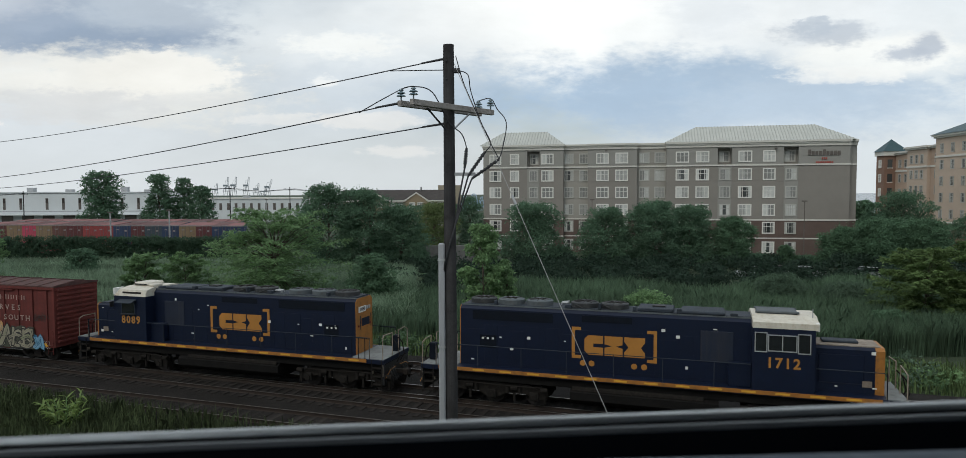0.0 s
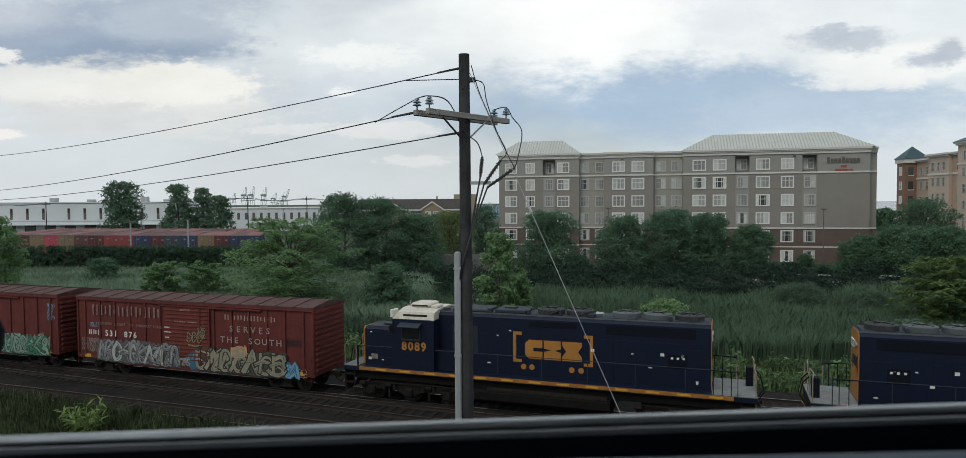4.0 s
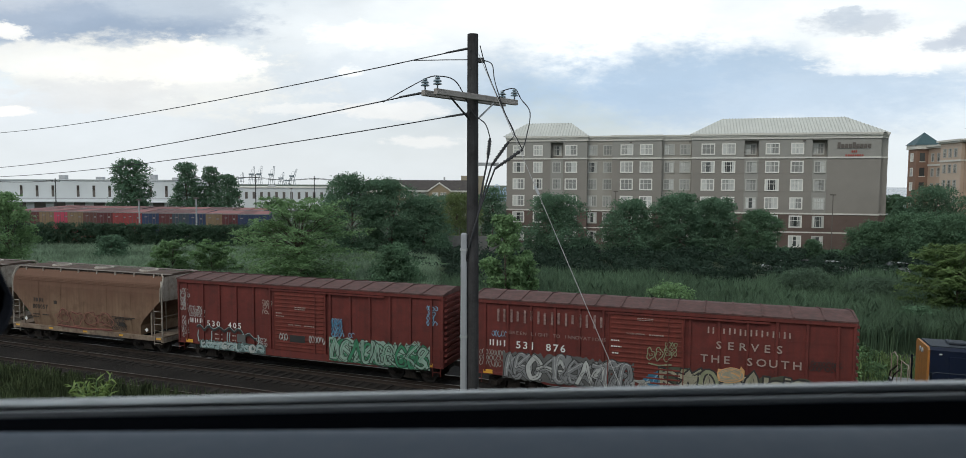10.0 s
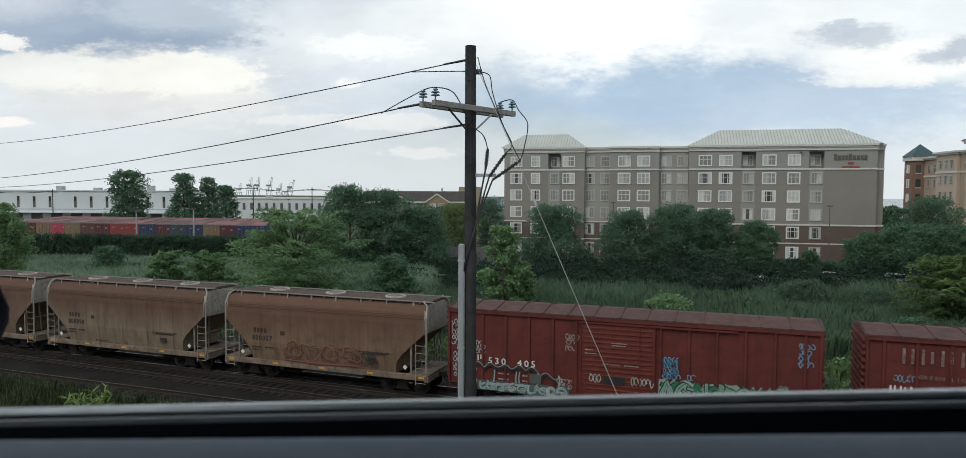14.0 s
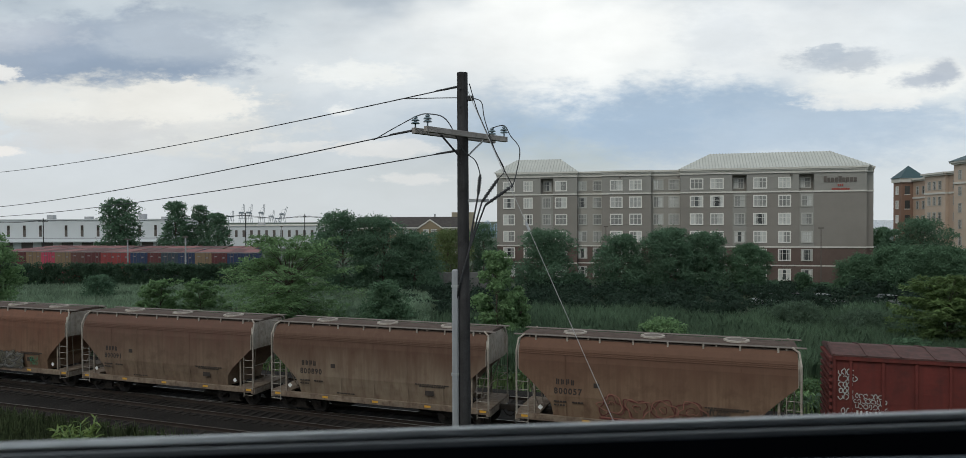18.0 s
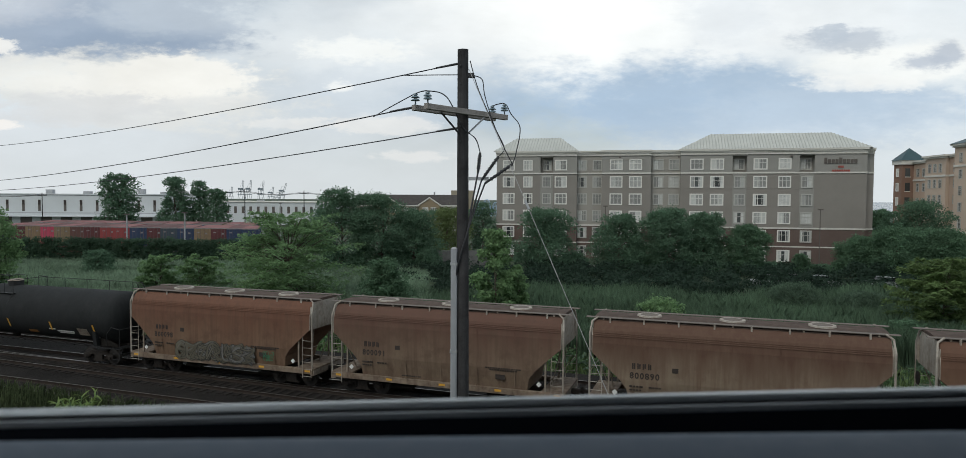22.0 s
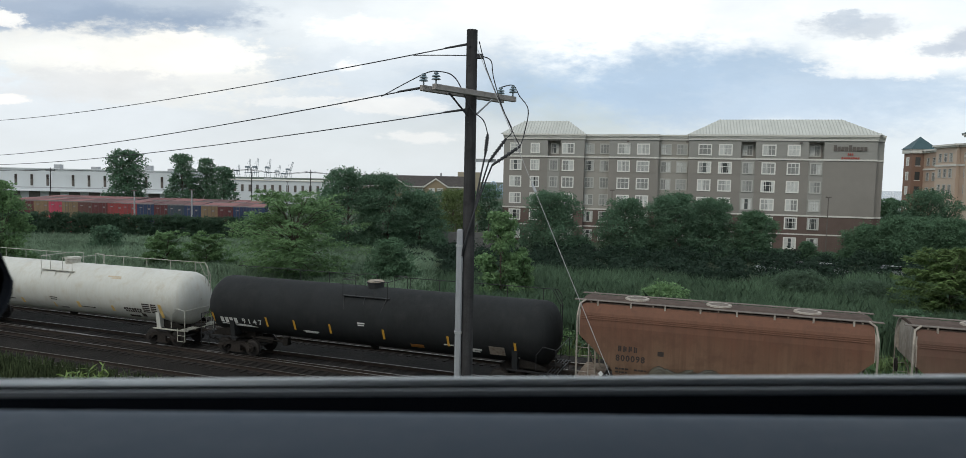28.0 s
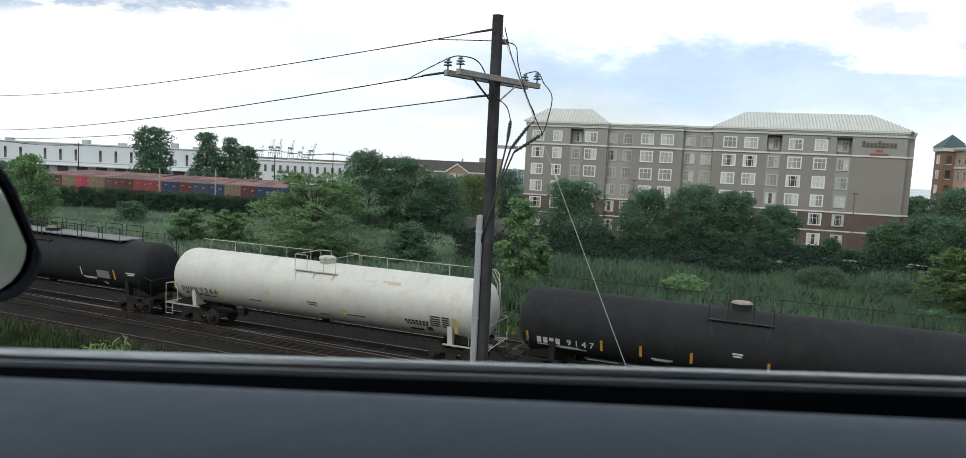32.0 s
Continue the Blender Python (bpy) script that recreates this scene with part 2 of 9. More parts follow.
RUST = (0.09, 0.035, 0.018)
M_NAVY = mat("navy_paint", (0.0022, 0.0068, 0.0235), 0.55, var=0.2, dirt=(0.0055, 0.0095, 0.019), dirt_amt=0.25, streak=0.3, bump=0.05, spec=0.28)
M_NAVYDARK = mat("dark_navy_grille", (0.0022, 0.0048, 0.0105), 0.75, var=0.3, scale=4, fine=60, bump=0.3, spec=0.2)
M_DECK = mat("pale_worn_platform", (0.155, 0.165, 0.165), 0.8, var=0.25, scale=1.5, dirt=(0.07, 0.07, 0.068), dirt_amt=0.4, bump=0.1)
M_NAVY_ROOF = mat("navy_roof_paint", (0.022, 0.030, 0.042), 0.7, var=0.3, dirt=(0.02, 0.022, 0.025), dirt_amt=0.4, spec=0.35)
M_TANKGRIME = mat("grimy_black_steel", (0.0075, 0.0072, 0.007), 0.9, var=0.35, dirt=(0.014, 0.012, 0.011), dirt_amt=0.4, spec=0.15)
M_FAN = mat("dark_fan_housing", (0.020, 0.022, 0.024), 0.7, var=0.3, dirt=(0.05, 0.05, 0.05), dirt_amt=0.4)
M_FANPALE = mat("dusty_grey_roof_metal", (0.075, 0.088, 0.096), 0.75, var=0.25, dirt=(0.06, 0.06, 0.06), dirt_amt=0.4)
M_NAVYPANEL = mat("faded_navy_panel", (0.0042, 0.0100, 0.0260), 0.6, var=0.2, streak=0.3, bump=0.05)
M_YELLOW = mat("orange_yellow_paint", (0.31, 0.125, 0.02), 0.6, var=0.15, dirt=(0.12, 0.06, 0.02), dirt_amt=0.4, streak=0.35, bump=0.04)
M_DECAL = mat("orange_decal_paint", (0.37, 0.165, 0.03), 0.55, var=0.12, bump=0.02)
M_REFLECT = mat("yellow_reflective_strip", (0.56, 0.30, 0.035), 0.45, var=0.15, bump=0.02)
M_CABROOF = mat("off_white_cab_paint", (0.54, 0.51, 0.44), 0.5, var=0.12, dirt=(0.3, 0.2, 0.1), dirt_amt=0.25, streak=0.3)
M_UNDER = mat("dark_running_gear", (0.013, 0.0115, 0.0102), 0.95, var=0.35, dirt=(0.034, 0.027, 0.022), dirt_amt=0.4, scale=4, bump=0.3, spec=0.2)
M_TRUCK = mat("rusty_cast_steel", (0.024, 0.020, 0.0175), 0.95, var=0.35, dirt=(0.05, 0.038, 0.031), dirt_amt=0.35, scale=4, bump=0.35, spec=0.25)
M_WHEEL = mat("wheel_steel", (0.030, 0.026, 0.024), 0.65, 0.4, var=0.3, scale=5)
M_STEEL = mat("bare_steel", (0.32, 0.31, 0.30), 0.4, 0.8, var=0.2)
M_GLASS = mat("dark_cab_glass", (0.012, 0.014, 0.017), 0.08, var=0.1, bump=0.0, spec=0.8)
M_BLACK = mat("matt_black_paint", (0.012, 0.012, 0.013), 0.6, var=0.3, bump=0.08)
M_OXIDE = mat("red_oxide_paint", (0.122, 0.0270, 0.0225), 0.78, var=0.25, scale=1.1, dirt=(0.066, 0.022, 0.0195), dirt_amt=0.4, streak=0.5, bump=0.12, spec=0.3)
M_OXIDE_DOOR = mat("red_oxide_door_paint", (0.140, 0.031, 0.0235), 0.76, var=0.2, dirt=(0.08, 0.026, 0.02), dirt_amt=0.35, streak=0.45, spec=0.3)
M_OXROOF = mat("weathered_oxide_roof", (0.090, 0.046, 0.042), 0.9, var=0.35, dirt=(0.048, 0.036, 0.034), dirt_amt=0.6, spec=0.3)
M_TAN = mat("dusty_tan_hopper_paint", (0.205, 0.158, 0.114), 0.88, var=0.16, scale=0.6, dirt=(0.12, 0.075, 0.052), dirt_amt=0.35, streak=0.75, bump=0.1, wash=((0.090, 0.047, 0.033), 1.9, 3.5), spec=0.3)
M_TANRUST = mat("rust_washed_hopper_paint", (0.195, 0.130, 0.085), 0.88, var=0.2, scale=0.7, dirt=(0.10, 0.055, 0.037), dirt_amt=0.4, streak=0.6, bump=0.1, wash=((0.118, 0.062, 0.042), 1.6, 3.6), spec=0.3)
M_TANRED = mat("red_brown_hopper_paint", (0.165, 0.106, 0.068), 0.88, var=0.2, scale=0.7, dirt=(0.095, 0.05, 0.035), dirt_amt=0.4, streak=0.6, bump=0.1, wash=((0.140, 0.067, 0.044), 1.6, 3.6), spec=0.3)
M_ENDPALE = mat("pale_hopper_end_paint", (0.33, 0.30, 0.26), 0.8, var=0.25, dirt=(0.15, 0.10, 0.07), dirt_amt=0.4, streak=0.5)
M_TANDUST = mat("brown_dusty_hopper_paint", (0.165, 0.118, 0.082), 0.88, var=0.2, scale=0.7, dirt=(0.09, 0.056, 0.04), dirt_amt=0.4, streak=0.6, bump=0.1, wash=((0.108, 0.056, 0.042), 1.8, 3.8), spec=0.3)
M_GREYH = mat("weathered_grey_hopper_paint", (0.25, 0.215, 0.175), 0.8, var=0.3, dirt=(0.11, 0.068, 0.045), dirt_amt=0.5, streak=0.55)
M_HROOF = mat("dusty_brown_hopper_roof", (0.078, 0.056, 0.046), 0.92, var=0.35, dirt=(0.048, 0.034, 0.028), dirt_amt=0.5, spec=0.2)
M_SILLRUST = mat("rust_stained_sill_paint", (0.20, 0.155, 0.115), 0.85, var=0.3, scale=1.6, dirt=(0.075, 0.042, 0.028), dirt_amt=0.7, streak=0.5)
M_WALKWAY = mat("dusty_walkway_grating", (0.125, 0.105, 0.09), 0.9, var=0.25, dirt=(0.09, 0.065, 0.05), dirt_amt=0.5, bump=0.3)
M_TANKW = mat("off_white_tank_paint", (0.475, 0.475, 0.44), 0.5, var=0.08, scale=0.8, dirt=(0.36, 0.30, 0.21), dirt_amt=0.24, streak=0.3, bump=0.03)
M_TANKB = mat("black_tank_paint", (0.0115, 0.0130, 0.0140), 0.85, var=0.3, scale=0.8, dirt=(0.022, 0.023, 0.023), dirt_amt=0.35, streak=0.35, bump=0.06, spec=0.3)
M_WHITE = mat("white_stencil_paint", (0.62, 0.62, 0.60), 0.7, var=0.15, bump=0.02)
M_FADED = mat("faded_white_lettering", (0.27, 0.19, 0.175), 0.8, var=0.4, scale=3, dirt=(0.085, 0.024, 0.02), dirt_amt=0.95, bump=0.02)
M_FADEDW = mat("chalky_white_lettering", (0.30, 0.23, 0.205), 0.8, var=0.3, scale=4, dirt=(0.17, 0.07, 0.06), dirt_amt=0.35, bump=0.02)
M_STENCIL = mat("black_stencil_paint", (0.03, 0.022, 0.018), 0.75, var=0.3, bump=0.02)
M_RAIL = mat("worn_rail_steel", (0.21, 0.19, 0.175), 0.4, 0.8, var=0.25, scale=0.7, dirt=(0.07, 0.045, 0.033), dirt_amt=0.3)
M_RAILSIDE = mat("rusty_rail_web", (0.034, 0.026, 0.022), 0.9, var=0.3, spec=0.2)
M_TIE = mat("creosoted_sleeper_wood", (0.023, 0.0198, 0.018), 0.95, var=0.35, scale=2.5, rand=0.4, bump=0.4, spec=0.15)
M_BALLAST = mat("dark_stone_ballast", (0.015, 0.0132, 0.012), 0.97, var=0.5, scale=0.5, fine=14, bump=0.9, bump_dist=0.06, spec=0.15)
M_STONE = mat("grey_ballast_stone", (0.036, 0.032, 0.029), 0.95, var=0.3, island=0.5, bump=0.2, spec=0.2)
M_SOIL = mat("grassy_soil", (0.028, 0.045, 0.020), 0.95, var=0.4, scale=0.25, fine=6, bump=0.6, bump_dist=0.1)
M_GRASS = mat("green_grass_blades", (0.070, 0.092, 0.045), 0.8, var=0.45, scale=0.35, island=0.45, trans=0.3, bump=0, spec=0.12)
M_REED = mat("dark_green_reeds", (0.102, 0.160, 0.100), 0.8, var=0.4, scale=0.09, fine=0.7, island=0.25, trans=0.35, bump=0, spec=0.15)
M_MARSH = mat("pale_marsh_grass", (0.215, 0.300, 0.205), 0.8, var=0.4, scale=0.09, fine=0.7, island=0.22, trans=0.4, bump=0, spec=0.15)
M_LEAF = {}
# shade: leaf green darkened to stand in for shadow under the trees
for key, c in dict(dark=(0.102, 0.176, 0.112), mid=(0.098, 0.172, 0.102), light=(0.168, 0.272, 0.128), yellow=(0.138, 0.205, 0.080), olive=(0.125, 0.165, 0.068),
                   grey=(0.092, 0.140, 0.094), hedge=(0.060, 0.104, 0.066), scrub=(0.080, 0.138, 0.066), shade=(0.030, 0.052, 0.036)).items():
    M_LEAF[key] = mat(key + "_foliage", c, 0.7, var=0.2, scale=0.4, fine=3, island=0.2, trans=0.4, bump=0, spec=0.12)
M_BARK = mat("grey_brown_bark", (0.085, 0.065, 0.05), 0.95, var=0.3, bump=0.5)
M_POLE = mat("weathered_pole_wood", (0.046, 0.045, 0.047), 0.95, var=0.35, scale=1.5, streak=0.85, dirt=(0.015, 0.0138, 0.0136), dirt_amt=0.4, bump=0.5, spec=0.2)
M_ARM = mat("grey_crossarm_wood", (0.27, 0.25, 0.235), 0.9, var=0.25, scale=3, dirt=(0.12, 0.1, 0.09), dirt_amt=0.3, bump=0.3)
M_GALV = mat("galvanised_steel", (0.36, 0.37, 0.38), 0.55, 0.5, var=0.12, bump=0.05)
M_CONDUIT = mat("grey_plastic_conduit", (0.30, 0.31, 0.33), 0.6, var=0.08, streak=0.15, bump=0.03)
M_WIRE = mat("dark_cable", (0.025, 0.026, 0.03), 0.7, var=0.2, bump=0)
M_GUY = mat("steel_guy_strand", (0.33, 0.33, 0.33), 0.6, 0.3, var=0.15, bump=0)
M_INSUL = mat("blue_grey_insulator", (0.10, 0.15, 0.18), 0.25, var=0.1, bump=0)
M_STUCCO = mat("taupe_stucco", (0.228, 0.212, 0.191), 0.95, var=0.07, scale=0.3, fine=20, bump=0.1, spec=0.2)
M_STUCCO2 = mat("light_taupe_stucco", (0.30, 0.285, 0.255), 0.95, var=0.07, scale=0.3, fine=20, bump=0.1, spec=0.2)
M_STUCCO3 = mat("pale_grey_taupe_stucco", (0.268, 0.262, 0.242), 0.95, var=0.06, scale=0.3, fine=20, bump=0.1, spec=0.2)
M_BRICK = mat("red_brown_masonry", (0.125, 0.092, 0.080), 0.95, var=0.14, scale=0.5, fine=25, bump=0.2, spec=0.2)
M_BRICK2 = mat("warm_red_masonry", (0.215, 0.135, 0.102), 0.95, var=0.14, scale=0.5, fine=25, bump=0.2, spec=0.2)
M_TRIM = mat("cream_trim", (0.56, 0.545, 0.50), 0.85, var=0.06, bump=0.03, spec=0.2)
M_WINFRAME = mat("white_window_frame", (0.66, 0.65, 0.61), 0.8, var=0.05, bump=0, spec=0.2)
M_PANESHEEN = mat("pale_pane_sheen", (0.36, 0.365, 0.35), 0.95, var=0.15, scale=1.4, rand=0.4, bump=0)
M_PANE = mat("reflective_window_glass", (0.055, 0.06, 0.06), 0.15, var=0.1, bump=0, spec=0.6, rand=0.4)
M_SEAMROOF = mat("pale_green_metal_roof", (0.46, 0.47, 0.44), 0.6, 0.1, var=0.08, scale=0.4, bump=0.02)
# the roof metal again, darkened so the seams carry painted shade
M_SEAM = mat("shaded_roof_seam", (0.385, 0.395, 0.37), 0.6, 0.1, var=0.08, bump=0)
M_SIGNRED = mat("sign_red", (0.30, 0.06, 0.045), 0.5, var=0.1, bump=0)
M_SIGNGREY = mat("sign_bronze", (0.10, 0.085, 0.075), 0.6, var=0.1, bump=0)
M_TANWALL = mat("tan_stucco_wall", (0.41, 0.305, 0.235), 0.95, var=0.07, scale=0.3, fine=20, bump=0.1, spec=0.2)
M_CREAM = mat("cream_stucco_wall", (0.48, 0.385, 0.31), 0.95, var=0.07, scale=0.3, fine=20, bump=0.1, spec=0.2)
M_MOTEL = mat("dull_cream_motel_wall", (0.30, 0.265, 0.20), 0.95, var=0.07, scale=0.3, bump=0.1, spec=0.2)
M_MOTELGABLE = mat("dull_tan_motel_wall", (0.27, 0.215, 0.145), 0.95, var=0.07, scale=0.3, bump=0.1, spec=0.2)
M_TEALROOF = mat("dark_teal_metal_roof", (0.035, 0.075, 0.085), 0.5, 0.2, var=0.1)
M_SHINGLE = mat("grey_brown_shingles", (0.062, 0.056, 0.053), 0.92, var=0.2, scale=1, bump=0.2, spec=0.2)
M_WAREHOUSE = mat("white_warehouse_cladding", (0.56, 0.585, 0.60), 0.8, var=0.06, scale=0.1, fine=4, bump=0, spec=0.2)
# distance haze is mixed into the crane's colour
M_CRANE = mat("hazy_crane_steel", (0.20, 0.235, 0.26), 0.9, var=0.05, bump=0, spec=0.1)
M_CONCRETE = mat("grey_concrete", (0.13, 0.13, 0.128), 0.95, var=0.15, scale=0.6, dirt=(0.07, 0.068, 0.065), dirt_amt=0.4, bump=0.2)
M_ADDEDWATER = mat("added_pale_water", (0.10, 0.12, 0.13), 0.22, var=0.05, scale=0.02, fine=0.6, bump=0.1, spec=0.6)
M_ASPHALT = mat("asphalt", (0.05, 0.05, 0.05), 0.9, var=0.2, bump=0.3)
M_SILL = mat("satin_window_trim", (0.60, 0.61, 0.61), 0.40, 0.6, var=0.02, bump=0.0)
M_SEAL = mat("black_rubber_seal", (0.016, 0.018, 0.024), 0.8, var=0.1, bump=0.03, spec=0.15)
M_DOORTRIM = mat("dark_grey_door_trim", (0.125, 0.150, 0.184), 0.8, var=0.03, scale=6, fine=60, bump=0.0, spec=0.3)
M_CARWHITE = mat("white_car_paint", (0.70, 0.70, 0.70), 0.2, var=0.02, bump=0)
M_CABIN = mat("grey_headliner", (0.10, 0.10, 0.105), 0.9, var=0.1, bump=0.05)
M_MIRROR = mat("mirror_glass", (0.85, 0.87, 0.88), 0.02, 1.0, var=0.0, bump=0)

# ---------------------------------------------------------------- mesh helpers


def part(name, bm, material, parent=None, label="", smooth=False):
    """Links a bmesh as one mesh object under a thing or a part."""
    me = bpy.data.meshes.new(name)
    bm.to_mesh(me)
    bm.free()
    me.materials.append(material)
    if smooth:
        me.shade_smooth()
    ob = new(name, me)
    ob.parent = parent
    if label:
        tagged(ob, label)
    return ob


def empty(name, m=None):
    ob = new(name)
    ob.empty_display_size = 0.3
    if m is not None:
        ob.matrix_basis = m
    return ob


def shared(name, src, parent, m):
    """Another piece on the mesh of src."""
    ob = new(name, src.data)
    ob.parent = parent
    ob.matrix_basis = m
    return ob


def bx(bm, x0, x1, y0, y1, z0, z1, bevel=0.0):
    r = bmesh.ops.create_cube(bm, size=1, matrix=Matrix.Translation(((x0 + x1) / 2, (y0 + y1) / 2, (z0 + z1) / 2)) @
                              Matrix.Diagonal((abs(x1 - x0), abs(y1 - y0), abs(z1 - z0), 1)))
    if bevel > 0:
        es = {e for v in r["verts"] for e in v.link_edges}
        bmesh.ops.bevel(bm, geom=list(es), offset=bevel, segments=1, affect="EDGES", profile=0.5)
    return bm


def cyl(bm, p0, p1, r0, r1=None, seg=12, caps=True):
    p0, p1 = Vector(p0), Vector(p1)
    d = p1 - p0
    m = Matrix.Translation((p0 + p1) / 2) @ d.to_track_quat("Z", "Y").to_matrix().to_4x4()
    bmesh.ops.create_cone(bm, cap_ends=caps, segments=seg, radius1=r0, radius2=r0 if r1 is None else r1, depth=d.length, matrix=m)
    return bm


def pipe(bm, pts, r, seg=6):
    for a, b in zip(pts, pts[1:]):
        cyl(bm, a, b, r, seg=seg)
    return bm


def tube(bm, pts, r, seg=6):
    """One unbroken round tube along a line."""
    p = [Vector(q) for q in pts]
    rings = []
    for i, q in enumerate(p):
        d = (p[min(i + 1, len(p) - 1)] - p[max(i - 1, 0)]).normalized()
        m_ = d.to_track_quat("Z", "Y").to_matrix()
        rings.append([bm.verts.new(q + m_ @ Vector((math.cos(2 * math.pi * k / seg) * r, math.sin(2 * math.pi * k / seg) * r, 0))) for k in range(seg)])
    for a, b in zip(rings, rings[1:]):
        for k in range(seg):
            bm.faces.new((a[k], a[(k + 1) % seg], b[(k + 1) % seg], b[k]))
    bm.faces.new(rings[0][::-1])
    bm.faces.new(rings[-1])
    return bm


def prism(bm, pts, y0, y1):
    """An outline in x and z, pushed out from y0 to y1."""
    a = [bm.verts.new((x, y0, z)) for x, z in pts]
    b = [bm.verts.new((x, y1, z)) for x, z in pts]
    n = len(pts)
    fs = [bm.faces.new(a), bm.faces.new(b[::-1])]
    for i in range(n):
        fs.append(bm.faces.new((a[i], b[i], b[(i + 1) % n], a[(i + 1) % n])))
    bmesh.ops.recalc_face_normals(bm, faces=fs)
    return bm


def section(bm, pts, x0, x1):
    """An outline in y and z, pushed along x."""
    a = [bm.verts.new((x0, y, z)) for y, z in pts]
    b = [bm.verts.new((x1, y, z)) for y, z in pts]
    n = len(pts)
    fs = [bm.faces.new(a), bm.faces.new(b[::-1])]
    for i in range(n):
        fs.append(bm.faces.new((a[i], b[i], b[(i + 1) % n], a[(i + 1) % n])))
    bmesh.ops.recalc_face_normals(bm, faces=fs)
    return bm


def B():
    return bmesh.new()


def raw(name, verts, faces, material, parent=None, smooth=False):
    me = bpy.data.meshes.new(name)
    me.from_pydata(verts, [], faces)
    me.materials.append(material)
    if smooth:
        me.shade_smooth()
    ob = new(name, me)
    ob.parent = parent
    return ob


def text(name, s, size, material, parent, m, squeeze=1.0, bold=0.012):
    """Letters of the built-in font as a thin mesh; x to the right, y up in m's plane, centred."""
    cu = bpy.data.curves.new(name, "FONT")
    cu.body, cu.size, cu.align_x, cu.align_y, cu.extrude, cu.resolution_u, cu.offset = s, size, "CENTER", "CENTER", 0.002, 2, bold * size
    tmp = new(name + "_tmp", cu)
    me = bpy.data.meshes.new_from_object(tmp.evaluated_get(bpy.context.evaluated_depsgraph_get()))
    bpy.data.objects.remove(tmp)
    bpy.data.curves.remove(cu)
    me.name = name
    me.materials.clear()
    me.materials.append(material)
    ob = new(name, me)
    ob.parent = parent
    ob.matrix_basis = m @ Matrix.Diagonal((squeeze, 1, 1, 1))
    return ob


def letters(name, s, size, material, parent, m, pitch, squeeze=1.0, bold=0.012):
    """A word, letter by letter, centred at m."""
    for i, ch in enumerate(s):
        if ch != " ":
            text(name, ch, size, material, parent, m @ Matrix.Translation(((i - (len(s) - 1) / 2) * pitch, 0, 0)), squeeze, bold)


def face_cam(x, y, z, flip=False):
    """The plane of a car's side: letters upright, read from -y (or from +y where flip)."""
    return pose(x, y, z, 90, 0, 180 if flip else 0)


# ---------------------------------------------------------------- ground and tracks
TRACK_TURN = -18.02                     # the line's heading, degrees from +x
TRACK_O = Vector((0, 32.64, 0))
DIR = Vector((math.cos(radians(TRACK_TURN)), math.sin(radians(TRACK_TURN)), 0))
SIDE = Vector((-DIR.y, DIR.x, 0))       # away from the eye


def on_line(s, off=0.0, z=0.0):
    p = TRACK_O + DIR * s + SIDE * off
    return Vector((p.x, p.y, z))


def track_pose(s, off=0.0, z=0.0, turn=0.0):
    p = on_line(s, off, z)
    return pose(p.x, p.y, p.z, 0, 0, TRACK_TURN + turn)


def height(x, y):
    """Flat marsh, the railway's low shelf, and the bank up to the road."""
    if y < 3:
        return 8.2
    if y < 21:
        return 8.2 - (y - 3) / 18 * 8.75
    k = min(1.0, max(0.0, (y - 60) / 60))
    return -0.55 - 0.35 * k + 0.12 * noise.noise(Vector((x * 0.05, y * 0.05, 0.0)))


def ground():
    xs = [-4000, -2500, -1500, -800, -400, -250, -170, -130] + list(range(-110, 111, 5)) + [130, 170, 250, 400, 800, 1500, 2500, 4000]
    ys = [-2500, -900, -300, -100, -40, -12, 0, 3, 7, 12, 17, 21] + list(range(24, 130, 4)) + [140, 160, 200, 260, 340, 500, 900, 1500, 2600, 4200]
    v = [(x, y, height(x, y)) for y in ys for x in xs]
    n = len(xs)
    f = [(j * n + i, j * n + i + 1, (j + 1) * n + i + 1, (j + 1) * n + i) for j in range(len(ys) - 1) for i in range(n - 1)]
    tagged(raw("ground", v, f, M_SOIL, smooth=True), "dark grassy ground with a bank beside the railway", "ground", kind="structure")
    bed = part("track_bed", section(B(), [(-8.4, -0.7), (-7.1, -0.182), (7.2, -0.182), (8.2, -0.7)], -130, 130), M_BALLAST)
    bed.matrix_basis = track_pose(0)
    tagged(bed, "dark stained stone ballast shelf under the tracks", "ballast", kind="structure")
    # assumed water, added as a reflector to brighten the ground below the horizon
    bay = part("water", bx(B(), 58, 2600, 215, 4100, -0.95, -0.55), M_ADDEDWATER)
    tagged(bay, "pale sheet of assumed water added far off to mirror the sky", "water", kind="structure")
    road = part("road", bx(B(), -120, 120, -14, 1.6, 8.15, 8.22), M_ASPHALT)
    tagged(road, "grey asphalt road on top of the bank", "road", kind="structure")


def rail_bm(length):
    bm = B()
    section(bm, [(-0.07, -0.17), (0.07, -0.17), (0.012, -0.14), (0.012, -0.045), (0.036, -0.03), (0.036, -0.004), (-0.036, -0.004), (-0.036, -0.03),
                 (-0.012, -0.045), (-0.012, -0.14)], -length / 2, length / 2)
    return bm


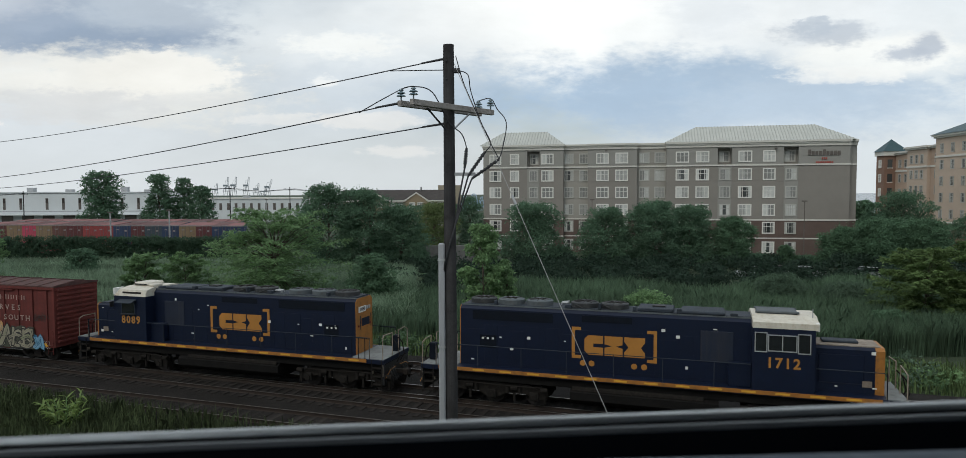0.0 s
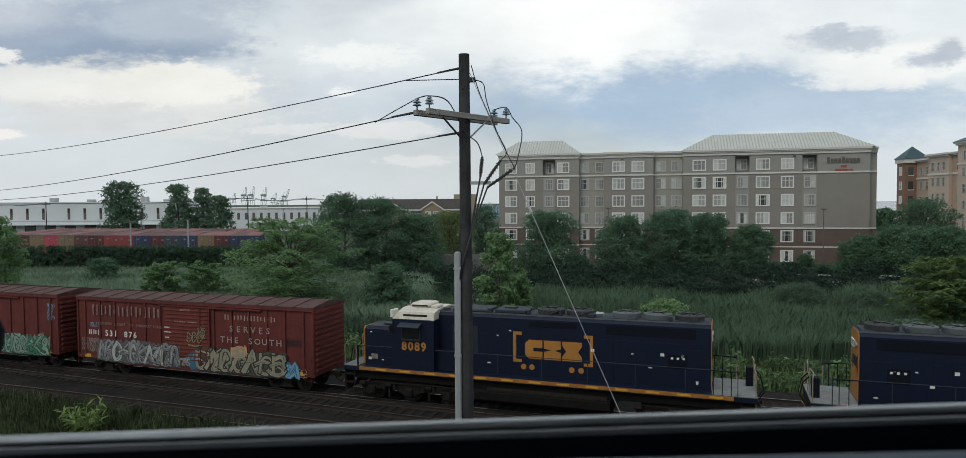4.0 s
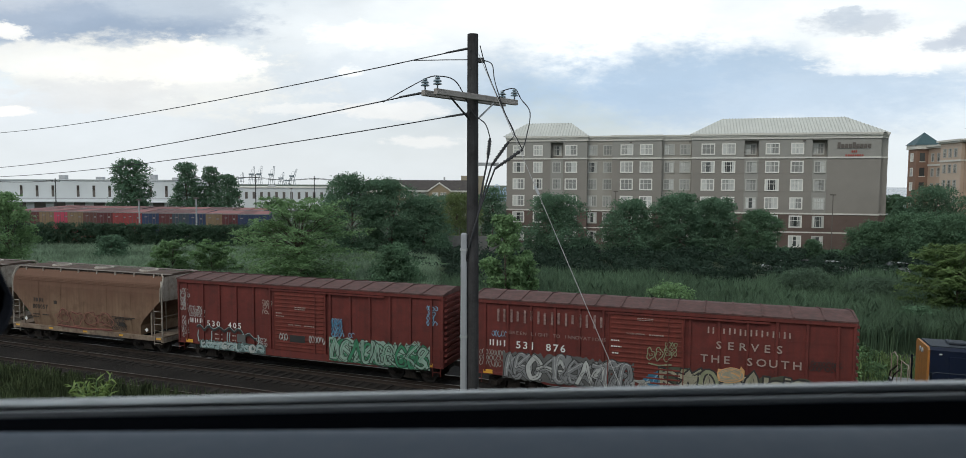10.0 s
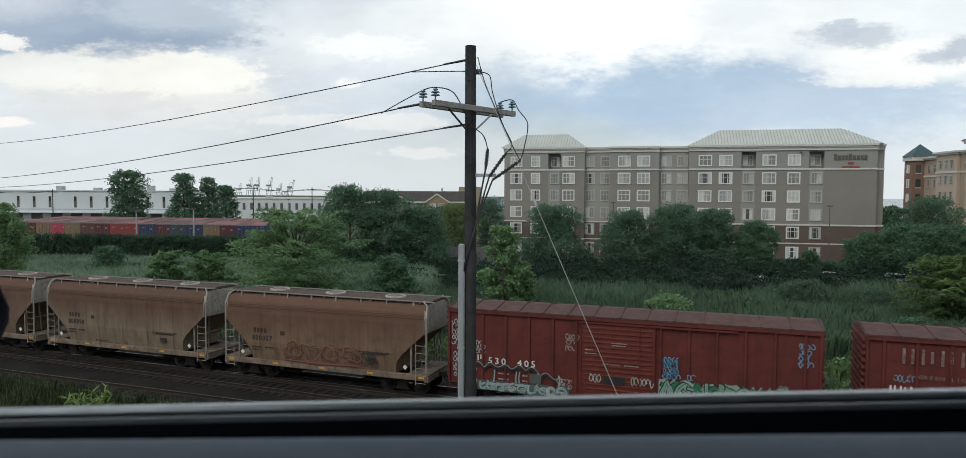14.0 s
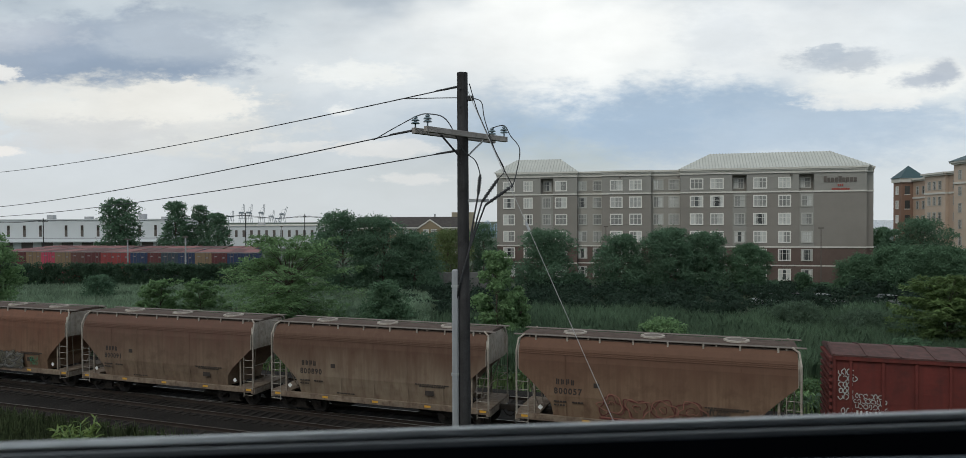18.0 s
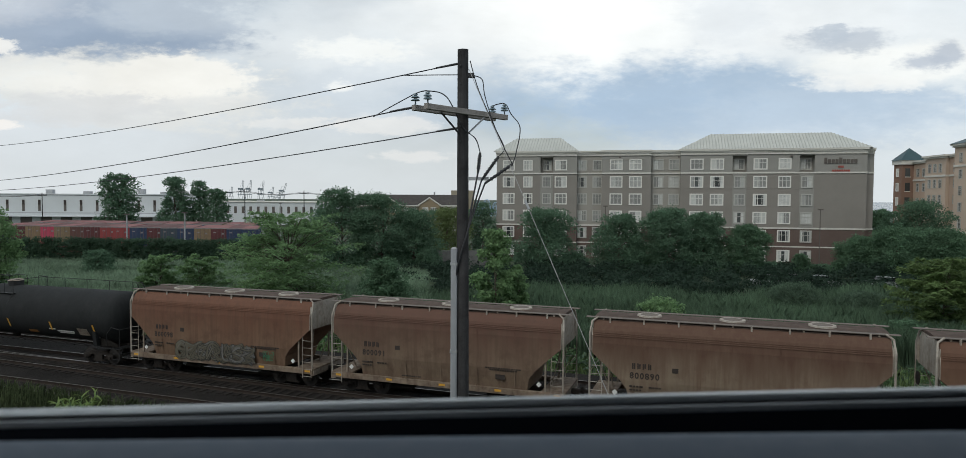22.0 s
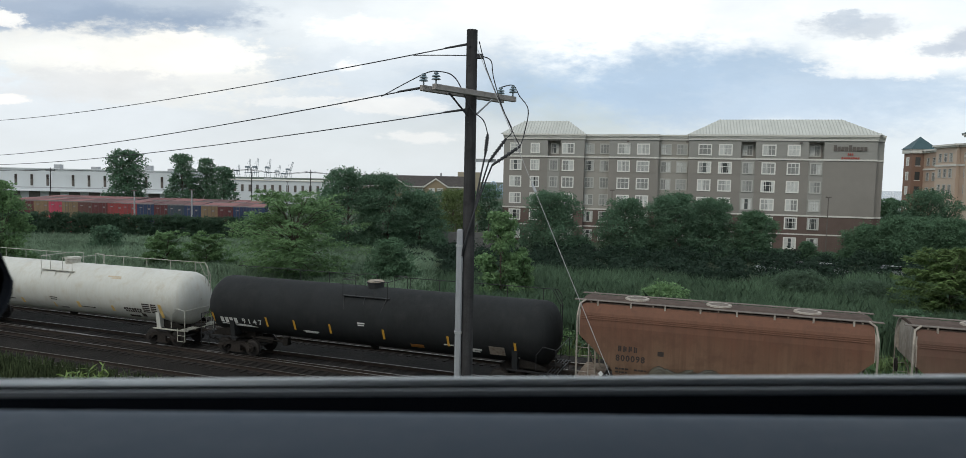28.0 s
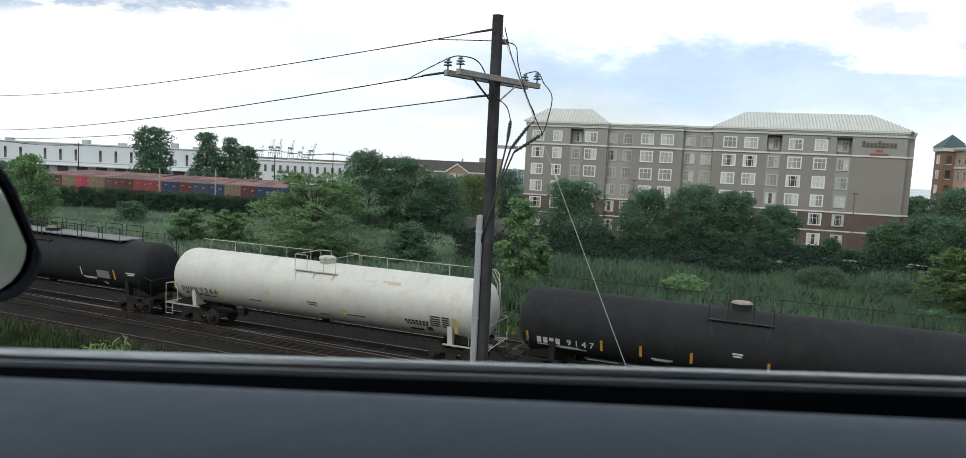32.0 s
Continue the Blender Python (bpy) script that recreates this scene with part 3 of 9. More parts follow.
def track(name, off0, turn, s0, s1, label, spare=0):
    """One line of rails on sleepers; off0 is its middle's distance from the train's line at s = 0."""
    mid, ln = (s0 + s1) / 2, s1 - s0
    t = tagged(empty(name, track_pose(mid, off0 + math.tan(radians(turn)) * mid, 0, turn)), label, "railway track", "railway tracks", "structure")
    for y in (-0.7525, 0.7525):
        r = part("rail", rail_bm(ln), M_RAILSIDE, t)
        r.location.y = y
        h = part("rail_head", bx(B(), -ln / 2, ln / 2, -0.033, 0.033, -0.006, 0.0), M_RAIL, r, "bright worn running surface")
    first = None
    n = int(ln / 0.55)
    keep = 150
    rest = B()
    for i in range(n):
        x = -ln / 2 + 0.3 + i * 0.55 + random.uniform(-0.03, 0.03)
        m = pose(x, random.uniform(-0.05, 0.05), -0.22 + random.uniform(-0.012, 0.006), 0, 0, random.uniform(-0.9, 0.9))
        if abs(i - n / 2) < keep / 2 and not spare:
            if first is None:
                bm = bx(B(), -0.115, 0.115, -1.3, 1.3, -0.09, 0.06, 0.012)
                first = part("sleeper", bm, M_TIE, t)
                first.matrix_basis = m
            else:
                shared("sleeper", first, t, m)
        else:
            b2 = bmesh.ops.create_cube(rest, size=1, matrix=m @ Matrix.Diagonal((0.23, 2.6, 0.15, 1)))
    tagged(part("far_sleepers", rest, M_TIE, t), "dark creosoted sleepers", kind="stuff")
    return t


def ballast_stones():
    rng = np.random.default_rng(5)
    v, f = [], []
    base = np.array([(1, 0, 0), (-1, 0, 0), (0, 1, 0), (0, -1, 0), (0, 0, 1), (0, 0, -1)], float)
    tri = [(0, 2, 4), (2, 1, 4), (1, 3, 4), (3, 0, 4), (2, 0, 5), (1, 2, 5), (3, 1, 5), (0, 3, 5)]
    for _ in range(9000):
        s, o = rng.uniform(-40, 16), rng.uniform(-8.3, -3.0) if rng.random() < 0.6 else rng.uniform(-3, 7)
        p = on_line(s, o, -0.2 if o > -7.6 else -0.2 - (abs(o) - 7.6) * 0.49)
        r = rng.uniform(0.03, 0.075)
        q = base * rng.uniform(0.6, 1.2, (6, 1)) * r * np.array((1, 1, 0.7))
        k = len(v)
        v += [tuple(x) for x in q + np.array(p)]
        f += [(a + k, b + k, c + k) for a, b, c in tri]
    tagged(raw("ballast_stones", v, f, M_STONE), "loose grey ballast stones along the tracks", "stones", kind="stuff")


ground()
MAIN = track("railway_track_main", 0, 0, -110, 110, "straight railway track with worn rails that carries the freight train")
track("railway_track_near", -5.45, 0, -110, 110, "straight railway track beside the grass bank")
track("railway_track_branch", -2.15, -1.6, -75, 20, "turnout track that leaves the main line", spare=1)
track("railway_track_rear", 4.4, 0, -110, 110, "railway track behind the freight train", spare=1)
ballast_stones()

# ---------------------------------------------------------------- the train
TRAIN = []                              # (thing, place along the train, turned about)
WHEELS = []                             # (wheelset, radius, sign)


def wheelset_bm(r, seg=20):
    bm = B()
    cyl(bm, (0, -1.0, 0), (0, 1.0, 0), 0.085, seg=8)
    for s in (-1, 1):
        cyl(bm, (0, s * 0.685, 0), (0, s * 0.715, 0), r + 0.03, seg=seg)
        cyl(bm, (0, s * 0.715, 0), (0, s * 0.82, 0), r, r - 0.012, seg=seg)
        cyl(bm, (0, s * 0.82, 0), (0, s * 0.835, 0), r - 0.09, r - 0.11, seg=seg)
        cyl(bm, (0, s * 0.835, 0), (0, s * 0.87, 0), 0.15, seg=10)
        for k in range(4):
            a = k * math.pi / 2
            bx(bm, math.cos(a) * r * 0.6 - 0.03, math.cos(a) * r * 0.6 + 0.03, s * 0.828 - 0.012, s * 0.828 + 0.012, math.sin(a) * r * 0.6 - 0.03, math.sin(a) * r * 0.6 + 0.03)
    return bm


def freight_truck(parent, x, r=0.457):
    """A two-axle cast truck with its two wheelsets."""
    wb = 0.89
    bm = B()
    for s in (-1, 1):
        y0, y1 = s * 0.93, s * 1.07
        prism(bm, [(-1.12, 0.36), (-1.12, 0.60), (-0.75, 0.66), (-0.45, 0.80), (0.45, 0.80), (0.75, 0.66), (1.12, 0.60), (1.12, 0.36), (0.72, 0.42), (0.50, 0.60),
                   (0.28, 0.60), (0.28, 0.34), (0.42, 0.22), (-0.42, 0.22), (-0.28, 0.34), (-0.28, 0.60), (-0.50, 0.60), (-0.72, 0.42)], y0, y1)
        for k in (-wb, wb):
            bx(bm, k - 0.15, k + 0.15, s * 0.9, s * 1.12, 0.32, 0.58, 0.03)
            cyl(bm, (k, s * 1.1, 0.457), (k, s * 1.17, 0.457), 0.11, seg=10)
        for k in (-0.15, 0.0, 0.15):
            cyl(bm, (k, s * 1.0, 0.30), (k, s * 1.0, 0.60), 0.06, seg=8)
    bx(bm, -0.22, 0.22, -0.95, 0.95, 0.50, 0.74, 0.04)
    for k in (-0.62, 0.62):
        bx(bm, k - 0.06, k + 0.06, -0.9, 0.9, 0.30, 0.40)
    t = part("truck", bm, M_TRUCK, parent, "rusty cast steel two-axle truck")
    t.location.x = x
    for k in (-wb, wb):
        w = part("wheelset", wheelset_bm(r), M_WHEEL, t)
        w.location = (k, 0, r)
        WHEELS.append((w, r))
    return t


def loco_truck(parent, x):
    bm = B()
    for s in (-1, 1):
        y0, y1 = s * 0.98, s * 1.16
        prism(bm, [(-2.55, 0.45), (-2.55, 0.78), (-2.1, 0.86), (-1.75, 1.02), (-0.5, 1.06), (0.5, 1.06), (1.75, 1.02), (2.1, 0.86), (2.55, 0.78), (2.55, 0.45),
                   (2.2, 0.40), (1.6, 0.62), (0.7, 0.62), (0.35, 0.42), (-0.35, 0.42), (-0.7, 0.62), (-1.6, 0.62), (-2.2, 0.40)], y0, y1)
        for k in (-2.0, 0, 2.0):
            bx(bm, k - 0.2, k + 0.2, s * 1.1, s * 1.28, 0.34, 0.74, 0.03)
            cyl(bm, (k, s * 1.24, 0.52), (k, s * 1.33, 0.52), 0.13, seg=12)
        for k in (-1.3, -0.75, 0.75, 1.3):
            cyl(bm, (k, s * 1.2, 0.62), (k, s * 1.2, 0.95), 0.1, seg=8)
        for k in (-2.45, -1.05, 1.05, 2.45):
            cyl(bm, (k - 0.16, s * 1.25, 0.86), (k + 0.16, s * 1.25, 0.86), 0.11, seg=10)
            bx(bm, k - 0.05, k + 0.05, s * 1.1, s * 1.2, 0.25, 0.8)
        pipe(bm, [(-2.3, s * 1.3, 0.98), (-1.0, s * 1.3, 1.0), (1.0, s * 1.3, 0.95), (2.3, s * 1.3, 0.98)], 0.025)
    bx(bm, -0.4, 0.4, -1.0, 1.0, 0.6, 1.0)
    t = part("truck", bm, M_UNDER, parent, "dark grimy three-axle locomotive truck")
    t.location.x = x
    for k in (-2.0, 0.0, 2.0):
        w = part("wheelset", wheelset_bm(0.51, 24), M_WHEEL, t)
        w.location = (k, 0, 0.51)
        WHEELS.append((w, 0.51))


def coupler(parent, x, s):
    bm = bx(B(), x, x + s * 0.5, -0.09, 0.09, 0.76, 0.98, 0.02)
    bx(bm, x + s * 0.42, x + s * 0.66, -0.16, 0.16, 0.70, 1.04, 0.05)
    pipe(bm, [(x, 0.35, 0.8), (x + s * 0.25, 0.36, 0.42), (x + s * 0.5, 0.34, 0.36), (x + s * 0.65, 0.3, 0.5)], 0.03)
    part("coupler", bm, M_TRUCK, parent)


def strip(pts, half, y, ends=0.0):
    """A flat painted band along a line in x and z, its corners mitred, its ends drawn out to points."""
    p = [Vector(q) for q in pts]
    if ends:
        p[0] = p[0] + (p[0] - p[1]).normalized() * ends
        p[-1] = p[-1] + (p[-1] - p[-2]).normalized() * ends
    bm = B()
    row = []
    for i, q in enumerate(p):
        d0 = (q - p[i - 1]).normalized() if i else (p[1] - q).normalized()
        d1 = (p[i + 1] - q).normalized() if i < len(p) - 1 else d0
        n0, n1 = Vector((-d0.y, d0.x)), Vector((-d1.y, d1.x))
        n = n0 + n1
        n = n.normalized() if n.length > 0.2 else n0
        k = min(1.45, 1 / max(0.35, n.dot(n0)))
        w = half * k
        row.append((bm.verts.new((q.x + n.x * w, y, q.y + n.y * w)), bm.verts.new((q.x - n.x * w, y, q.y - n.y * w))))
    for (a, b), (c, d) in zip(row, row[1:]):
        bm.faces.new((a, b, d, c))
    return bm


def jag(x0, x1, z0, z1, y, rng, n, bite=0.22):
    """A ragged patch of paint with a spiky upper edge."""
    bm = B()
    h = z1 - z0
    up = [(x0 + (x1 - x0) * i / n, z1 - rng.uniform(0, bite) * h * (1 if i % 2 else 0.25)) for i in range(n + 1)]
    dn = [(x0 + (x1 - x0) * i / n + rng.uniform(-0.04, 0.04), z0 + rng.uniform(0, 0.06) * h) for i in range(n + 1)]
    a, b = [bm.verts.new((x, y, z)) for x, z in up], [bm.verts.new((x, y, z)) for x, z in dn]
    for i in range(n):
        bm.faces.new((a[i], b[i], b[i + 1], a[i + 1]))
    return bm


GLYPHS = (((0.95, 0.85), (0.5, 1.0), (0.1, 0.75), (0.5, 0.52), (0.9, 0.3), (0.5, 0.02), (-0.1, 0.18)), ((0.0, 0.15), (0.15, 0.9), (0.6, 1.0), (0.95, 0.55), (0.55, 0.3), (1.15, 0.0)),
          ((-0.15, 0.9), (0.5, 0.8), (1.1, 1.0), (0.7, 0.6), (0.35, 0.05), (0.8, 0.12)), ((0.0, 1.0), (0.12, 0.2), (0.5, 0.02), (0.9, 0.25), (0.95, 1.0), (1.2, 0.8)),
          ((1.1, 1.0), (0.5, 0.7), (0.1, 0.4), (0.6, 0.35), (1.1, 0.05)), ((0.9, 0.75), (0.45, 1.0), (0.05, 0.55), (0.3, 0.05), (0.9, 0.12), (0.75, 0.5), (0.4, 0.48)),
          ((-0.1, 0.05), (0.25, 0.6), (0.4, 1.0), (0.6, 0.55), (0.95, 0.02), (1.25, 0.2)), ((-0.2, 0.45), (0.4, 0.6), (1.2, 0.4)), ((0.5, 1.0), (0.05, 0.6), (0.3, 0.1), (0.85, 0.2), (0.9, 0.7), (0.45, 0.98)))


def smooth(pts, n=3):
    """A rounded line through the points."""
    p = [Vector(q) for q in pts]
    p = [p[0]] + p + [p[-1]]
    out = []
    for a, b, c, d in zip(p, p[1:], p[2:], p[3:]):
        for k in range(n):
            t = k / n
            out.append(tuple(0.5 * (2 * b + (c - a) * t + (2 * a - 5 * b + 4 * c - d) * t * t + (3 * b - a - 3 * c + d) * t ** 3)))
    return out + [tuple(p[-1])]


def graffiti(parent, x0, x1, z0, z1, y, n, line, fill, glow, seed, label, back=None, half=0.09, rim=0.035):
    """Interlocked spiky sprayed bands: a ragged ground, dark contours, fills and fine light strokes, each a little proud of the one under it."""
    rng = random.Random(seed)
    s = -1 if y < 0 else 1
    h, w = z1 - z0, (x1 - x0) / n
    if back is not None:
        part("graffiti_ground", jag(x0 - 0.05, x1 + 0.05, z0, z1, y + s * 0.003, rng, n * 4), back, parent, label)
    lift = 0.005
    for i in range(n):
        for k, g in enumerate((rng.choice(GLYPHS), rng.choice(GLYPHS), rng.choice(GLYPHS))[:3 if w > 0.5 else 2]):
            sx, ox = rng.uniform(0.75, 1.2), rng.uniform(-0.12, 0.12)
            top = rng.uniform(0.80, 1.0)
            pts = [(x0 + (i + 0.5 + (px - 0.5) * sx + ox + 0.12 * (pz - 0.5)) * w, z0 + 0.09 + (pz * top) * (h - 0.2) + rng.uniform(-0.04, 0.04)) for px, pz in g]
            pts = [(min(x1 - half, max(x0 + half, a)), min(z1 - 0.02, max(z0 + half + rim, b))) for a, b in pts]
            pts = smooth(pts)
            hw = half * rng.uniform(0.6, 1.2)
            o = part("graffiti_band", strip(pts, hw + rim, y + s * lift, rim * 1.6), line, parent, label)
            part("fill", strip(pts, hw, y + s * (lift + 0.0016), rim * 0.4), fill if (i + k) % 4 else glow, o)
            if rng.random() < 0.75:
                off = hw * 0.45
                part("shine", strip([(a + off * 0.6, b + off) for a, b in pts[:7]], hw * 0.14, y + s * (lift + 0.0032)), glow, o)
            if rng.random() < 0.85:
                part("contour", strip([(a - hw * 0.3, b - hw * 0.25) for a, b in pts[-9:]], hw * 0.11, y + s * (lift + 0.0036)), line, o)
            lift += 0.0009


def scrawl(parent, x0, x1, z0, z1, y, n, material, seed, r=0.013, label="thin sprayed scrawl"):
    """Quick looping tags of spray paint in short rows."""
    rng = random.Random(seed)
    s = -1 if y < 0 else 1
    rows = max(1, round((z1 - z0) / 0.24))
    hh = (z1 - z0) / rows
    lift = 0.008
    for j in range(rows):
        x = x0 + rng.uniform(0, 0.06)
        end = x1 - rng.uniform(0, 0.2) * (x1 - x0)
        while x < end:
            w = rng.uniform(0.1, 0.2)
            a0, turn = rng.uniform(0, 6.28), rng.choice((4.0, 5.5, 7.5)) * rng.choice((-1, 1))
            zc = z0 + (j + 0.5) * hh
            pts = [(x + w / 2 + math.cos(a0 + turn * k / 5) * w * rng.uniform(0.3, 0.6), zc + math.sin(a0 + turn * k / 5) * hh * rng.uniform(0.3, 0.58)) for k in range(6)]
            part("graffiti_scrawl", strip(smooth(pts, 2), r, y + s * lift), material, parent, label)
            lift += 0.0003
            x += w * 1.02


def contour_letters(parent, x0, x1, z0, z1, y, n, material, seed, label):
    """Large hollow outlines sprayed in one thin line."""
    rng = random.Random(seed)
    w, h = (x1 - x0) / n, z1 - z0
    for i in range(n):
        cx, cz, a0 = x0 + (i + 0.5) * w, z0 + h * rng.uniform(0.45, 0.55), rng.uniform(0, 6.28)
        ring = []
        for k in range(9):
            q = a0 + k * 2 * math.pi / 9
            e = rng.uniform(0.72, 1.12) if k % 3 else rng.uniform(0.45, 0.7)
            ring.append((cx + math.cos(q) * w * 0.56 * e, cz + math.sin(q) * h * 0.54 * e))
        part("graffiti_outline", strip(smooth(ring + ring[:1]), 0.02, y - 0.004 - 0.0006 * i), material, parent, label)
        inner = [(cx + (px - cx) * 0.34 + rng.uniform(-0.05, 0.05), cz + (pz - cz) * 0.34) for px, pz in ring[:6]]
        part("graffiti_outline", strip(smooth(inner), 0.014, y - 0.008 - 0.0006 * i), material, parent, label)
    part("graffiti_underline", strip([(x0 + 0.1, z0 - 0.12), ((x0 + x1) / 2, z0 - 0.18), (x1, z0 - 0.1)], 0.03, y - 0.004), material, parent, label)


def bars(parent, name, rows, y, material, h=0.07):
    """Lines of lettering too small to read, as plain bars: (x0, x1, z)."""
    s = -1 if y < 0 else 1
    for x0, x1, z in rows:
        bm = B()
        x = x0
        k = 0
        while x < x1 - 0.02:
            w = min(x1 - x, (0.5 + 0.45 * ((k * 7 + 3) % 5) / 4) * h * 2.2)
            bx(bm, x, x + w, y, y + s * 0.006, z - h / 2, z + h / 2)
            x += w + h * 0.45
            k += 1
        tagged(part(name, bm, material, parent), kind="stuff")


def strip_x(pts, half, x):
    """A narrow painted upright on a face across the track."""
    bm = B()
    (y0, z0), (y1, z1) = pts
    return bx(bm, x - 0.003, x, y0 - half, y0 + half, z0, z1)


SPRAY_RED = mat("dark_red_lens", (0.12, 0.01, 0.01), 0.3, var=0.1, bump=0)


def locomotive(label, number, cab0, cab1, nose, rear, side, logo, wide_windows, tail=10.05):
    """Six-axle road-switcher, front towards +x. side: the flank that carries the marks (-1 or 1)."""
    t = tagged(empty("locomotive"), label, "locomotive", "locomotives of the train")
    F = side > 0
    half = 10.05
    # frame and walkways
    part("underframe", bx(B(), -tail, half, -1.3, 1.3, 1.12, 1.5), M_TANKGRIME, t)
    part("deck", bx(B(), -tail, half, -1.5, 1.5, 1.5, 1.72, 0.015), M_NAVY, t, "dark blue walkway deck")
    for s in (-1, 1):
        part("side_sill", bx(B(), -tail + 0.9, half - 0.9, s * 1.5, s * 1.53, 1.56, 1.72), M_YELLOW, t, "orange-yellow side sill")
        x = -tail + 1.3
        strip = part("reflective_strip", bx(B(), 0, 0.55, s * 1.53, s * 1.536, 1.60, 1.68), M_REFLECT, t, "yellow reflective strip")
        strip.location.x = x
        while x < half - 2.9:
            x += 1.28
            shared("reflective_strip", strip, t, pose(x, 0, 0))
    # engine hood
    hw, top = 0.86, 4.50
    part("hood", section(B(), [(-hw, 1.72), (hw, 1.72), (hw, top - 0.16), (hw - 0.18, top), (-hw + 0.18, top), (-hw, top - 0.16)], rear, cab0), M_NAVY, t, "navy blue engine hood")
    part("hood_end", section(B(), [(-hw, 1.72), (hw, 1.72), (hw, top - 0.17), (hw - 0.18, top - 0.01), (-hw + 0.18, top - 0.01), (-hw, top - 0.17)], rear - 0.03, rear), M_YELLOW, t, "orange-yellow hood end")
    part("roof_deck", bx(B(), rear + 0.1, cab0, -hw + 0.2, hw - 0.2, top, top + 0.05), M_NAVY_ROOF, t)
    for s in (-1, 1):
        x = rear + 0.25
        k = 0
        while x < cab0 - 0.9:
            w = 0.62 if k % 4 else 0.9
            part("hood_door", bx(B(), x, min(x + w, cab0 - 0.1), s * hw, s * (hw + 0.012), 1.85, 3.62 if k % 3 else 3.4, 0.004), M_NAVY, t)
            x += w + 0.03
            k += 1
        # pale strip stands in for the sky's sheen along the hood edge
        part("roof_edge", bx(B(), rear, cab0, s * (hw - 0.19), s * (hw - 0.13), top - 0.03, top + 0.03), M_FANPALE, t, "pale strip painted in for sky sheen on the roof edge")
        part("radiator_grille", bx(B(), rear + 0.6, rear + 4.4, s * hw, s * (hw + 0.02), 3.85, 4.28), M_NAVYDARK, t, "dark radiator intake grille")
        part("brake_grille", bx(B(), rear + 5.7, rear + 7.9, s * hw, s * (hw + 0.02), 4.0, 4.28), M_NAVYDARK, t)
        part("sand_cover", bx(B(), cab0 - 2.0, cab0 - 0.7, s * hw, s * (hw + 0.03), 2.6, 3.9, 0.01), M_NAVYPANEL, t, "slightly faded blue side panel")
        part("blower_duct", bx(B(), cab0 - 0.9, cab0, s * hw, s * 1.2, 1.72, 2.7, 0.03), M_NAVY, t)
    L = cab0 - rear
    fans = [0.9, 2.25, 3.6, 5.7, 7.05]
    for i, f in enumerate(fans):
        bm = cyl(B(), (0, 0, 0), (0, 0, 0.2), 0.62, seg=28)
        cyl(bm, (0, 0, 0.2), (0, 0, 0.24), 0.60, 0.52, seg=28)
        fan = part("roof_fan", bm, M_FAN if i not in (1, 2) else M_FANPALE, t, "round roof fan housing")
        fan.location = (rear + f, 0, top + 0.05)
        for k in range(4):
            a = k * math.pi / 4
            part("guard_bar", cyl(B(), (math.cos(a) * 0.52, math.sin(a) * 0.52, 0.25), (-math.cos(a) * 0.52, -math.sin(a) * 0.52, 0.25), 0.012, seg=4), M_UNDER, fan)
    part("roof_hatch", bx(B(), rear + 8.1, rear + 9.6, -0.66, 0.66, top + 0.05, top + 0.2, 0.03), M_NAVY_ROOF, t)
    part("exhaust_stack", bx(B(), rear + 8.7, rear + 9.25, -0.2, 0.2, top + 0.2, top + 0.26), M_BLACK, t)
    part("roof_hatch", bx(B(), rear + 9.9, rear + 11.7, -0.72, 0.72, top + 0.02, top + 0.17, 0.05), M_NAVY_ROOF, t)
    for k, (f, w_, hh) in enumerate(((1.6, 0.12, 0.2), (4.9, 0.3, 0.16), (6.4, 0.12, 0.28), (7.9, 0.14, 0.2), (9.75, 0.2, 0.2), (11.9, 0.3, 0.12))):
        part("roof_fitting", bx(B(), rear + f, rear + f + w_, side * 0.45, side * 0.72, top + 0.04, top + 0.04 + hh, 0.02), M_NAVY_ROOF, t, "small dull roof fitting")
    for k, f in enumerate((5.0, 5.3, 6.6)):
        part("roof_pipe", tube(B(), [(rear + f, side * 0.3, top + 0.05), (rear + f + 0.05, side * 0.55, top + 0.22), (rear + f + 0.4, side * 0.68, top + 0.08)], 0.025), M_FAN, t)
    horn = B()
    for k in (-0.14, 0, 0.14):
        cyl(horn, (0, k, 0.12), (0.32, k, 0.12), 0.02, 0.06, seg=8)
        cyl(horn, (0, k, 0), (0, k, 0.12), 0.02, seg=6)
    h = part("horn", horn, M_GALV, t)
    h.location = (rear + 4.6, 0.2, top + 0.05)
    # cab
    cw = 1.5
    eave = 4.26 if wide_windows else 4.16
    part("cab", section(B(), [(-cw, 1.72), (cw, 1.72), (cw, eave), (-cw, eave)], cab0, cab1), M_NAVY, t, "navy blue driver's cab")
    tz = 4.80
    bm = B()
    if wide_windows:
        tz = 4.68
        section(bm, [(-cw, eave), (cw, eave), (cw, 4.50), (0.75, tz + 0.02), (-0.75, tz + 0.02), (-cw, 4.50)], cab0, cab1 + 0.12)
    else:
        tz = 4.62
        section(bm, [(-cw, 4.16), (cw, 4.16), (cw - 0.12, 4.50), (0.8, tz), (-0.8, tz), (-cw + 0.12, 4.50)], cab0, cab1)
        for v in bm.verts:
            if v.co.x > cab1 - 0.01 and v.co.z > 4.3:
                v.co.x -= 0.28
    part("cab_roof", bm, M_CABROOF, t, "off-white cab roof with rust runs")
